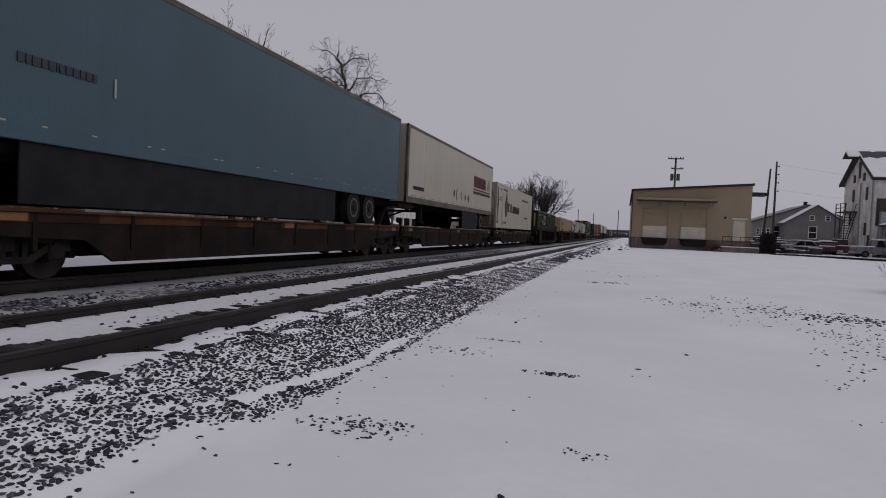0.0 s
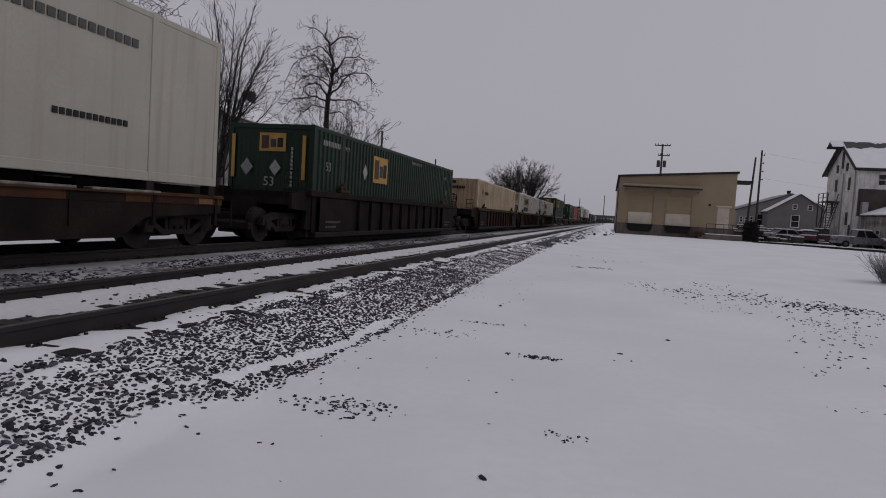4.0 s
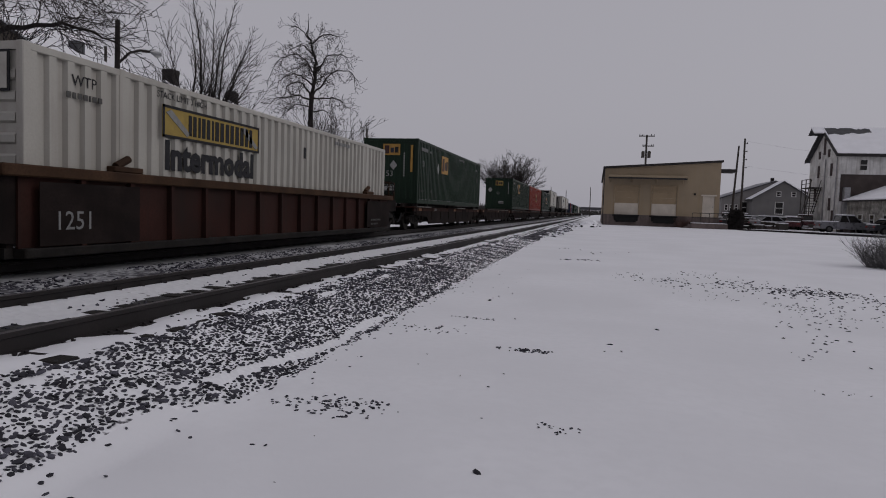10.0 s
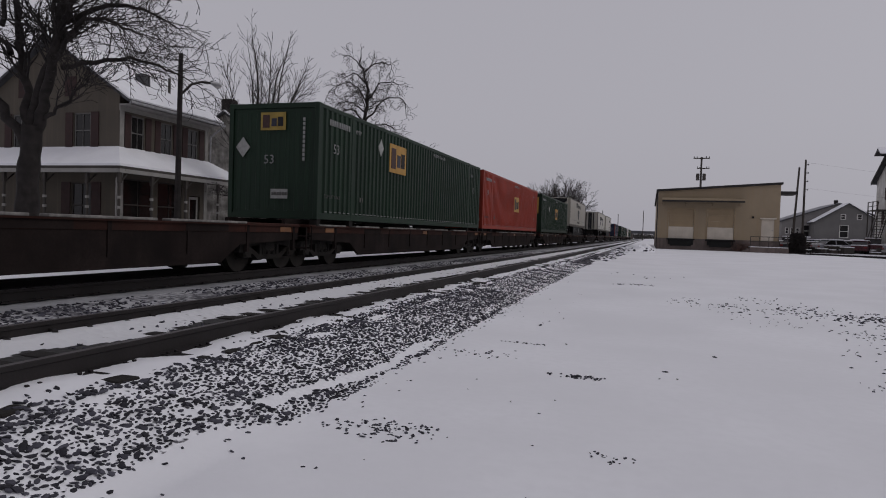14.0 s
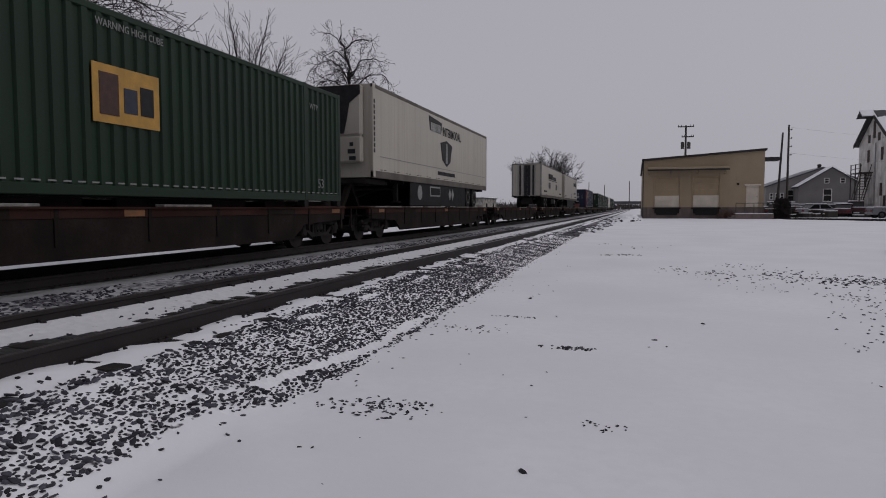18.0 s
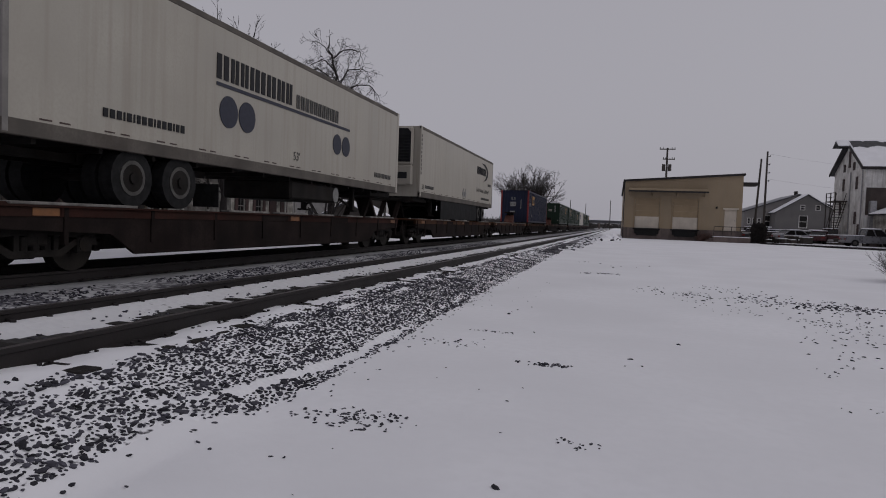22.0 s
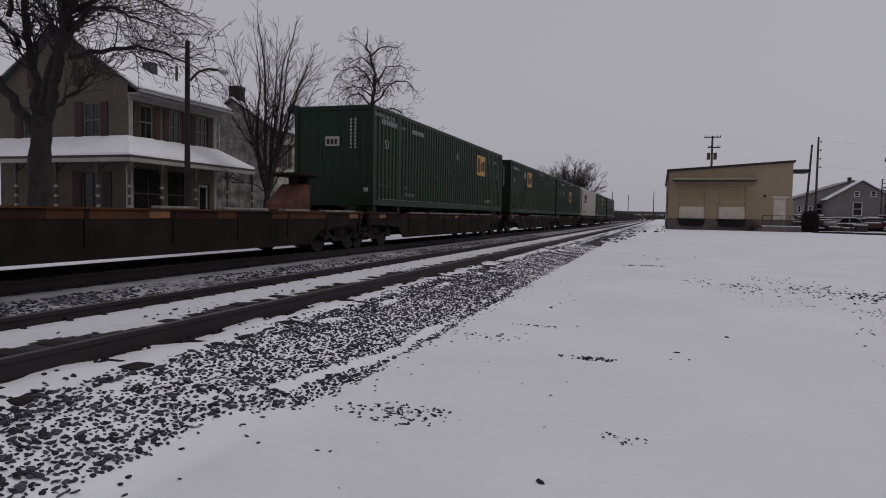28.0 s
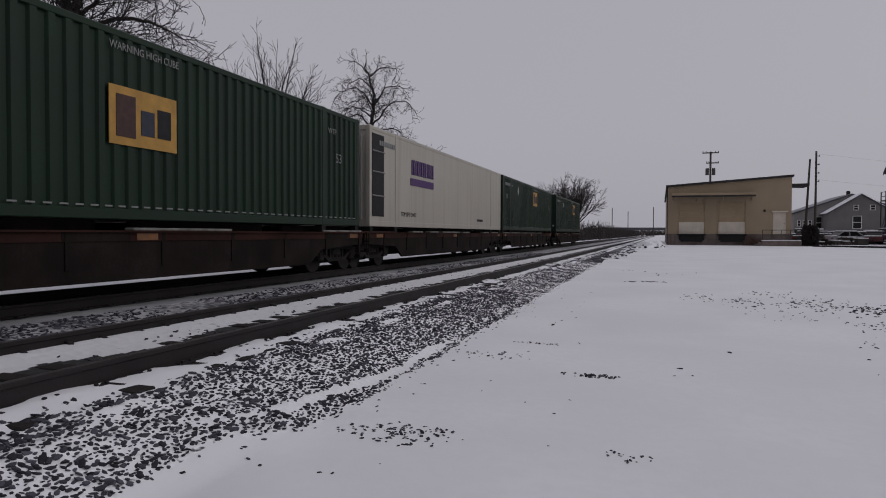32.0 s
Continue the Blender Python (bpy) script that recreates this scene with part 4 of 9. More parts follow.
def house_with_porch():
    h = thing("house", pose(-24.0, 25.0, GL), "tan stucco two-storey house with dark shutters and a snowy wraparound porch", "house")
    L, W, H, R = 6.5, 8.2, 7.6, 10.3
    wins = [0.75, 2.75, 4.8]
    # the two wide lower openings are enlarged: their dark glass paints the porch shade
    holes = [(w, 4.85, w + 0.85, 6.5) for w in wins] + [(0.3, 0.95, 2.3, 3.45), (2.6, 0.95, 4.4, 3.45), (5.0, 0.6, 5.9, 2.9)]
    wall_with_holes(h, "wall", L, H, holes, 0.3, FACE_X, "stucco")
    gh = [(W - 2.7, 4.85, W - 1.7, 6.55), (W - 6.6, 4.85, W - 5.6, 6.55), (W - 2.8, 1.0, W - 1.6, 3.2)]
    wall_with_holes(h, "wall", W + 0.008, H, gh, 0.3, Matrix.Translation((-W - 0.004, -0.004, 0)), "stucco", gable=(W / 2, R - 0.1))
    wall_with_holes(h, "wall", W + 0.008, H, [], 0.3, Matrix.Translation((-W - 0.004, L - 0.296, 0)), "stucco", gable=(W / 2, R - 0.1))
    wall_with_holes(h, "wall", L, H, [], 0.3, Matrix.Translation((-W + 0.3, 0, 0)) @ FACE_X, "stucco")
    for w in wins:
        sash_window(h, FACE_X @ Matrix.Translation((w, 0, 4.85)), 0.85, 1.65)
    # frames darker than the other sashes, porch shade put into their colour
    for q in holes[3:5]:
        sash_window(h, FACE_X @ Matrix.Translation((q[0], 0, q[1])), q[2] - q[0], q[3] - q[1], False, "porchdark")
    sash_window(h, Matrix.Translation((-2.7, 0, 4.85)), 1.0, 1.7)
    sash_window(h, Matrix.Translation((-6.6, 0, 4.85)), 1.0, 1.7)
    sash_window(h, Matrix.Translation((-2.8, 0, 1.0)), 1.2, 2.2, True, "porchdark")
    for x in (-2.95, -5.9):
        bm = bmesh.new()
        bx(bm, x - 0.35, -0.03, 7.35, x + 0.35, -0.006, 8.3)
        part("attic_window", bm, "shutter", h, "dark louvred attic window")
    bm = bmesh.new()
    bx(bm, -0.14, 5.05, 0.6, -0.10, 5.85, 2.85)
    dr = part("door", bm, "trim", h, "white glazed front door")
    bm = bmesh.new()
    bx(bm, -0.098, 5.2, 1.4, -0.094, 5.7, 2.7)
    part("pane", bm, "glass", dr)
    for y in (0.02, L - 0.28):
        bm = bmesh.new()
        bbx(bm, -0.02, y, 0.3, 0.035, y + 0.26, H - 0.98, 0.01)
        part("corner_board", bm, "trim", h)
    gable_roof(h, -W, 0, 0, L, H, R, eave=0.85)
    bm = bmesh.new()
    bx(bm, 0.0, -0.02, H - 0.75, 0.7, L + 0.02, H - 0.68)
    bx(bm, 0.0, -0.02, H - 0.98, 0.06, L + 0.02, H - 0.75)
    part("cornice", bm, "trim", h, "pale eaves cornice")
    bm = bmesh.new()
    bx(bm, 0.83, -0.3, H - 0.72, 0.95, L + 0.3, H - 0.6)
    cyl(bm, (0.89, L + 0.2, H - 0.68), (0.1, L + 0.1, H - 1.3), 0.05, n=8)
    cyl(bm, (0.1, L + 0.1, H - 1.3), (0.1, L + 0.1, 4.6), 0.05, n=8)
    part("gutter", bm, "galv", h)
    chimney(h, -W / 2, 0.5, R - 0.6, R + 0.4, 0.72)
    bm = bmesh.new()
    bbx(bm, -1.65, 2.7, H + 0.6, -1.1, 3.2, H + 1.42, 0.02)
    part("roof_hatch", bm, "slate", h, "grey skylight box on the snowy roof")
    bm = bmesh.new()
    cyl(bm, (-1.1, 4.6, H + 0.6), (-1.1, 4.6, H + 1.6), 0.07, n=8)
    part("vent_pipe", bm, "pole", h)
    # porch round the street side and the gable side
    P, zt, ze = 1.5, 4.82, 3.86
    bm, bs = bmesh.new(), bmesh.new()

    def slab(b, lo, hi, pts):
        v0 = [b.verts.new((x, y, z + lo)) for x, y, z in pts]
        v1 = [b.verts.new((x, y, z + hi)) for x, y, z in pts]
        k = len(pts)
        for i in range(k):
            b.faces.new((v0[i], v0[(i + 1) % k], v1[(i + 1) % k], v1[i]))
        b.faces.new(v0[::-1])
        b.faces.new(v1)

    roofs = ([(0, 0, zt), (P, -P, ze), (P, L + P, ze), (0, L, zt)], [(-W, 0, zt), (-W, -P, ze), (P, -P, ze), (0, 0, zt)], [(0, L, zt), (P, L + P, ze), (-1.5, L + P, ze), (-1.5, L, zt)])
    for r in roofs:
        slab(bm, -0.14, 0.0, r)
        slab(bs, 0.005, 0.11, r)
    rf = part("porch_roof", bm, "porchdark", h)
    part("snow_cover", bs, "roofsnow", rf, "white snow blanket")
    bm = bmesh.new()
    bx(bm, P - 0.12, -P, ze - 0.3, P + 0.02, L + P, ze - 0.12)
    bx(bm, -W, -P - 0.02, ze - 0.3, P - 0.12, -P + 0.12, ze - 0.12)
    part("porch_beam", bm, "trim", h)
    bm = bmesh.new()
    bx(bm, 0.0, -P, 0.35, P, L + P, 0.6)
    bx(bm, -W, -P, 0.35, 0.0, -0.01, 0.6)
    part("porch_floor", bm, "porchdark", h)
    posts = [(P - 0.1, y) for y in (-P + 0.1, 0.6, 3.0, 5.6, L + P - 0.1)] + [(x, -P + 0.1) for x in (-0.4, -2.9, -5.4)]
    for x, y in posts:
        bm = bmesh.new()
        cyl(bm, (x, y, 0.6), (x, y, ze - 0.3), 0.055, n=8)
        bbx(bm, x - 0.08, y - 0.08, ze - 0.75, x + 0.08, y + 0.08, ze - 0.3, 0.01)
        cyl(bm, (x, y + 0.02, ze - 0.75), (x - 0.02, y + 0.5, ze - 0.33), 0.035, n=6)
        pp = part("porch_post", bm, "porchdark", h, "turned dark porch post with white bands")
        for z0, z1 in ((0.6, 1.15), (1.5, 1.62), (1.95, 2.07), (2.4, 2.52)):
            bm = bmesh.new()
            cyl(bm, (x, y, z0), (x, y, z1), 0.085, n=8)
            part("band", bm, "trim", pp)
    for (xa, ya), (xb, yb) in ((posts[0], posts[1]), (posts[1], posts[2]), (posts[3], posts[4]), (posts[5], posts[6]), (posts[6], posts[7])):
        bm = bmesh.new()
        for z in (0.72, 0.9, 1.08, 1.26, 1.44):
            cyl(bm, (xa, ya, z), (xb, yb, z), 0.045 if z > 1.4 else 0.03, n=6)
        part("railing", bm, "porchpost", h)
    bm = bmesh.new()
    cyl(bm, (P + 0.03, -P + 0.35, ze - 0.15), (P - 0.25, -P + 0.1, ze - 0.55), 0.04, n=8)
    cyl(bm, (P - 0.25, -P + 0.1, ze - 0.55), (P - 0.25, -P + 0.1, 0.6), 0.04, n=8)
    part("downspout", bm, "trim", h)


house_with_porch()


def second_house():
    h = thing("house", pose(-24.0, 37.4, GL), "grey stuccoed stone house with two chimneys and snow on its roof", "house")
    L, W, H, R = 8.3, 6.4, 6.85, 8.9
    wx = [0.8, 3.0, 5.2, 7.0]
    up = [(w, 4.4, w + 0.8, 5.95) for w in wx]
    dn = [(0.8, 1.0, 1.6, 2.9), (3.0, 1.0, 3.8, 2.9)]
    wall_with_holes(h, "wall", L, H, up + dn, 0.3, FACE_X, "stucco2")
    wall_with_holes(h, "wall", W + 0.008, H, [], 0.3, Matrix.Translation((-W - 0.004, -0.004, 0)), "stucco2", gable=(W / 2, R - 0.1))
    wall_with_holes(h, "wall", W + 0.008, H, [], 0.3, Matrix.Translation((-W - 0.004, L - 0.296, 0)), "stucco2", gable=(W / 2, R - 0.1))
    wall_with_holes(h, "wall", L, H, [], 0.3, Matrix.Translation((-W + 0.3, 0, 0)) @ FACE_X, "stucco2")
    for q in up + dn:
        sash_window(h, FACE_X @ Matrix.Translation((q[0], 0, q[1])), q[2] - q[0], q[3] - q[1], True)
    gable_roof(h, -W, 0, 0, L, H, R, 0.25)
    bm = bmesh.new()
    bx(bm, 0.0, -0.2, H - 0.32, 0.22, L + 0.2, H - 0.14)
    for k in range(17):
        y = 0.1 + k * 0.5
        bx(bm, 0.0, y, H - 0.5, 0.16, y + 0.12, H - 0.32)
    part("cornice", bm, "trim", h, "pale bracketed cornice")
    chimney(h, -W / 2, 0.45, R - 0.5, R + 0.85, 0.75)
    chimney(h, -W / 2, L - 0.5, R - 0.5, R + 0.75, 0.7)
    # small entrance porch
    bm = bmesh.new()
    bx(bm, 0, 4.4, 3.35, 1.5, L - 0.2, 3.6)
    pr = part("porch_roof", bm, "trim", h)
    bm = bmesh.new()
    bx(bm, 0.02, 4.42, 3.605, 1.48, L - 0.22, 3.7)
    part("snow_cover", bm, "roofsnow", pr)
    for y in (4.55, 6.0, L - 0.4):
        bm = bmesh.new()
        cyl(bm, (1.4, y, 0.4), (1.4, y, 3.35), 0.07, n=8)
        for s in (-1, 1):
            cyl(bm, (1.4, y, 2.7), (1.4, y + s * 0.4, 3.3), 0.04, n=6)
        part("porch_post", bm, "trim", h, "white porch post with curved brackets")
    for ya, yb in ((4.55, 6.0), (6.0, L - 0.4)):
        bm = bmesh.new()
        n, ym, rr = 12, (ya + yb) / 2, (yb - ya) / 2 - 0.07
        for q in range(n):
            a0, a1 = math.pi * q / n, math.pi * (q + 1) / n
            pts = [(ym + rr * math.cos(a0), 2.55 + 0.6 * math.sin(a0)), (ym + rr * math.cos(a1), 2.55 + 0.6 * math.sin(a1))]
            prism(bm, [pts[0], pts[1], (pts[1][0], 3.34), (pts[0][0], 3.34)], 1.37, 1.43, axis="x")
        part("porch_arch", bm, "trim", h, "white arched porch spandrel")
        bm = bmesh.new()
        for z in (0.6, 0.8, 1.0, 1.2):
            cyl(bm, (1.4, ya, z), (1.4, yb, z), 0.025, n=6)
        part("railing", bm, "porchpost", h)
    for y0 in (4.75, 6.35):
        bm = bmesh.new()
        bx(bm, 0.004, y0, 0.42, 0.06, y0 + 1.0, 2.6)
        part("door", bm, "shutter", h, "dark front door")
    bm = bmesh.new()
    bx(bm, 0, 4.4, 0.1, 1.5, L - 0.2, 0.4)
    part("porch_floor", bm, "porchdark", h)


second_house()


def small_building(at, w, d, hgt, label, wallmat="trim", windows=2):
    h = thing("cottage", pose(*at), label, "house")
    bm = bmesh.new()
    bbx(bm, 0, 0, 0, w, d, hgt, 0.02)
    part("wall", bm, wallmat, h)
    bm = bmesh.new()
    bbx(bm, -0.25, -0.25, hgt, w + 0.25, d + 0.25, hgt + 0.12, 0.02)
    r = part("roof", bm, "slate", h)
    bm = bmesh.new()
    bbx(bm, -0.22, -0.22, hgt + 0.125, w + 0.22, d + 0.22, hgt + 0.27, 0.04)
    part("snow_cover", bm, "roofsnow", r)
    for k in range(windows):
        x0 = w * (k + 0.5) / windows - 0.45
        bm = bmesh.new()
        bx(bm, x0, -0.04, hgt * 0.38, x0 + 0.9, -0.005, hgt * 0.72)
        part("window", bm, "glass", h)
        y0 = d * (k + 0.5) / windows - 0.45
        bm = bmesh.new()
        bx(bm, w + 0.005, y0, hgt * 0.38, w + 0.04, y0 + 0.9, hgt * 0.72)
        part("window", bm, "glass", h)
    return h


small_building((-36.5, 69.0, GL), 4.8, 7.0, 3.3, "small white flat-roofed cottage behind the trees", "trim", 1)


def garage():
    """A long garage: white fascia over open dark bays between white posts, facing the street."""
    h = thing("garage", pose(-30.0, 84.0, GL), "long garage with a white fascia over open dark bays", "garage")
    L, D, H = 10.5, 7.0, 4.3
    bm = bmesh.new()
    bx(bm, -D, 0, 0, -D + 0.2, L, H)
    part("wall", bm, "trim", h)
    for y in (0.0, L - 0.2):
        bm = bmesh.new()
        bx(bm, -D + 0.2, y, 0, -0.2, y + 0.2, H)
        part("wall", bm, "porchdark", h)
    bm = bmesh.new()
    bx(bm, -0.2, 0, 2.75, 0.0, L, H)
    part("fascia", bm, "mill", h, "white boarded fascia")
    for k in range(4):
        y = (L - 0.35) * k / 3
        bm = bmesh.new()
        bbx(bm, -0.22, y, 0, 0.02, y + 0.35, 2.75, 0.01)
        part("post", bm, "mill", h)
    bm = bmesh.new()
    bbx(bm, -D - 0.3, -0.3, H, 0.3, L + 0.3, H + 0.22, 0.02)
    r = part("roof", bm, "roofdark", h)
    bm = bmesh.new()
    bbx(bm, -D - 0.2, -0.2, H + 0.225, 0.1, L + 0.2, H + 0.3, 0.02)
    part("snow_cover", bm, "roofsnow", r)


garage()


def low_shed(at, w, d, eave, ridge, label):
    h = thing("shed", pose(*at), label, "shed")
    bm = bmesh.new()
    prism(bm, [(0, 0), (w, 0), (w, eave), (w / 2, ridge - 0.06), (0, eave)], 0, d)
    part("wall", bm, "porchdark", h)
    gable_roof(h, 0, w, 0, d, eave, ridge, 0.3)


low_shed((-31.5, 67.5, GL), 5.2, 6.5, 1.9, 3.2, "low dark shed under a thick snowy roof")
low_shed((-52.0, 96.0, GL), 9.0, 30.0, 3.0, 5.0, "long low building with a snowy roof")
small_building((-36.0, 118.0, GL), 9.0, 12.0, 3.2, "low pale shed with snow on the roof", "stucco2", 2)


# ---- poles, lamps and wires ----
def street_lamp():
    t = thing("street_lamp", pose(-18.0, 21.8, GL), "dark wooden pole with a curved arm and cobra-head street lamp", "street lamp")
    bm = bmesh.new()
    cyl(bm, (0, 0, 0), (0.04, 0, 8.1), 0.125, 0.09, n=12)
    part("pole", bm, "bark", t)
    bm = bmesh.new()
    pts = [(0.06, 0.08, 6.55), (0.2, 0.45, 6.98), (0.35, 0.9, 7.18), (0.45, 1.35, 7.22)]
    for a, b in zip(pts, pts[1:]):
        cyl(bm, a, b, 0.05, n=8)
    part("arm", bm, "bark", t, "dark curved lamp arm")
    bm = bmesh.new()
    bmesh.ops.create_uvsphere(bm, u_segments=12, v_segments=8, radius=1.0)
    bmesh.ops.scale(bm, vec=(0.13, 0.36, 0.11), verts=bm.verts[:])
    bmesh.ops.translate(bm, vec=(0.5, 1.62, 7.22), verts=bm.verts[:])
    part("lamp_head", bm, "galv", t, "grey cobra-head luminaire")
    bm = bmesh.new()
    bmesh.ops.create_uvsphere(bm, u_segments=10, v_segments=6, radius=1.0)
    bmesh.ops.scale(bm, vec=(0.1, 0.2, 0.1), verts=bm.verts[:])
    bmesh.ops.translate(bm, vec=(0.5, 1.68, 7.16), verts=bm.verts[:])
    part("lens", bm, "lampglass", t)


street_lamp()


def utility_pole(at, hgt, label, arms=1, cans=0, lean=0.0, r=0.15, pins=False, wide=2.4):
    t = thing("utility_pole", pose(*at, 0, lean, 0), label, "utility pole")
    bm = bmesh.new()
    cyl(bm, (0, 0, -0.2), (0, 0, hgt), r, r * 0.7, n=10)
    part("pole", bm, "pole", t)
    for k in range(arms):
        z = hgt - 0.15 - 1.15 * k
        w = wide * (1 if k == 0 else 0.75)
        bm = bmesh.new()
        bbx(bm, -w / 2 + 0.2 * k, -0.16, z - 0.06, w / 2 + 0.2 * k, -0.06, z + 0.06, 0.01)
        arm = part("crossarm", bm, "pole", t)
        for s in (-0.46, -0.28, 0.28, 0.46):
            bm = bmesh.new()
            cyl(bm, (s * w + 0.2 * k, -0.11, z + 0.06), (s * w + 0.2 * k, -0.11, z + 0.22), 0.04, 0.03, n=8)
            part("insulator", bm, "wire", arm)
    for k in range(cans):
        x = (-0.34, 0.34)[k % 2]
        bm = bmesh.new()
        cyl(bm, (x, 0, hgt - 2.65), (x, 0, hgt - 1.95), 0.19, n=12)
        cyl(bm, (x, 0, hgt - 1.95), (x, 0, hgt - 1.88), 0.2, 0.15, n=12)
        part("transformer", bm, "pole", t, "grey transformer can")
    if pins:
        for k in range(4):
            bm = bmesh.new()
            z = hgt - 0.5 - 0.85 * k
            cyl(bm, (0, 0, z), (0.28, 0, z), 0.03, n=6)
            cyl(bm, (0.26, 0, z - 0.06), (0.26, 0, z + 0.1), 0.05, n=8)
            part("insulator", bm, "wire", t)
    return t


utility_pole((5.3, 80.5, -0.1), 10.5, "wooden utility pole with crossarms and two transformers behind the warehouse", arms=2, cans=2, wide=1.75)
utility_pole((14.85, 75.0, -0.05), 9.5, "tall wooden utility pole with side insulators", arms=0, pins=True, r=0.13)
utility_pole((13.9, 75.0, -0.05), 8.75, "leaning wooden pole beside a taller one", arms=0, lean=2.6, r=0.13)
utility_pole((-24.0, 66.3, GL), 9.6, "plain dark wooden pole across the tracks", arms=0, r=0.14)
utility_pole((-24.0, 88.5, GL), 8.7, "plain dark wooden pole across the tracks", arms=0, r=0.14)
utility_pole((-21.0, 151.0, GL), 12.0, "plain dark wooden pole by a bare tree", arms=0, r=0.17)
utility_pole((-17.0, 250.0, GL), 11.0, "distant wooden pole by the tracks", arms=0, r=0.17)
utility_pole((-9.0 - 6, 330.0, GL), 12.5, "distant wooden pole by the tracks", arms=0, r=0.2)
utility_pole((-4.5 + 1.5, 300.0, -0.2), 13.0, "distant wooden pole by the tracks", arms=0, r=0.2)


def wire(name, a, b, sag, r, label):
    """One slack strand: square rings joined along its sag."""
    a, b = Vector(a), Vector(b)
    verts, faces, n = [], [], 16
    for i in range(n + 1):
        p = a.lerp(b, i / n) - Vector((0, 0, sag * 4 * (i / n) * (1 - i / n)))
        verts += [tuple(p + Vector(o) * r) for o in ((1, 0, 0), (0, 0, 1), (-1, 0, 0), (0, 0, -1))]
    for i in range(n):
        faces += [(4 * i + k, 4 * i + (k + 1) % 4, 4 * i + 4 + (k + 1) % 4, 4 * i + 4 + k) for k in range(4)]
    tagged(new(name, from_lists(name, verts, faces, "wire")), label, "wire")


wire("overhead_wire", (-18.0, 21.9, 6.0), (-24.0, 66.3, 8.9), 0.8, 0.012, "slack overhead wire between street poles")
wire("overhead_wire", (-18.0, 21.7, 7.4), (-20.0, -8.0, 7.0), 0.6, 0.012, "slack overhead wire along the street")
for dz, dx in ((9.2, 40), (6.6, 44)):
    wire("overhead_wire", (14.9, 75.0, dz), (14.9 + dx, 92.0, dz - 1.0), 0.9, 0.004, "thin overhead wire across the yard")


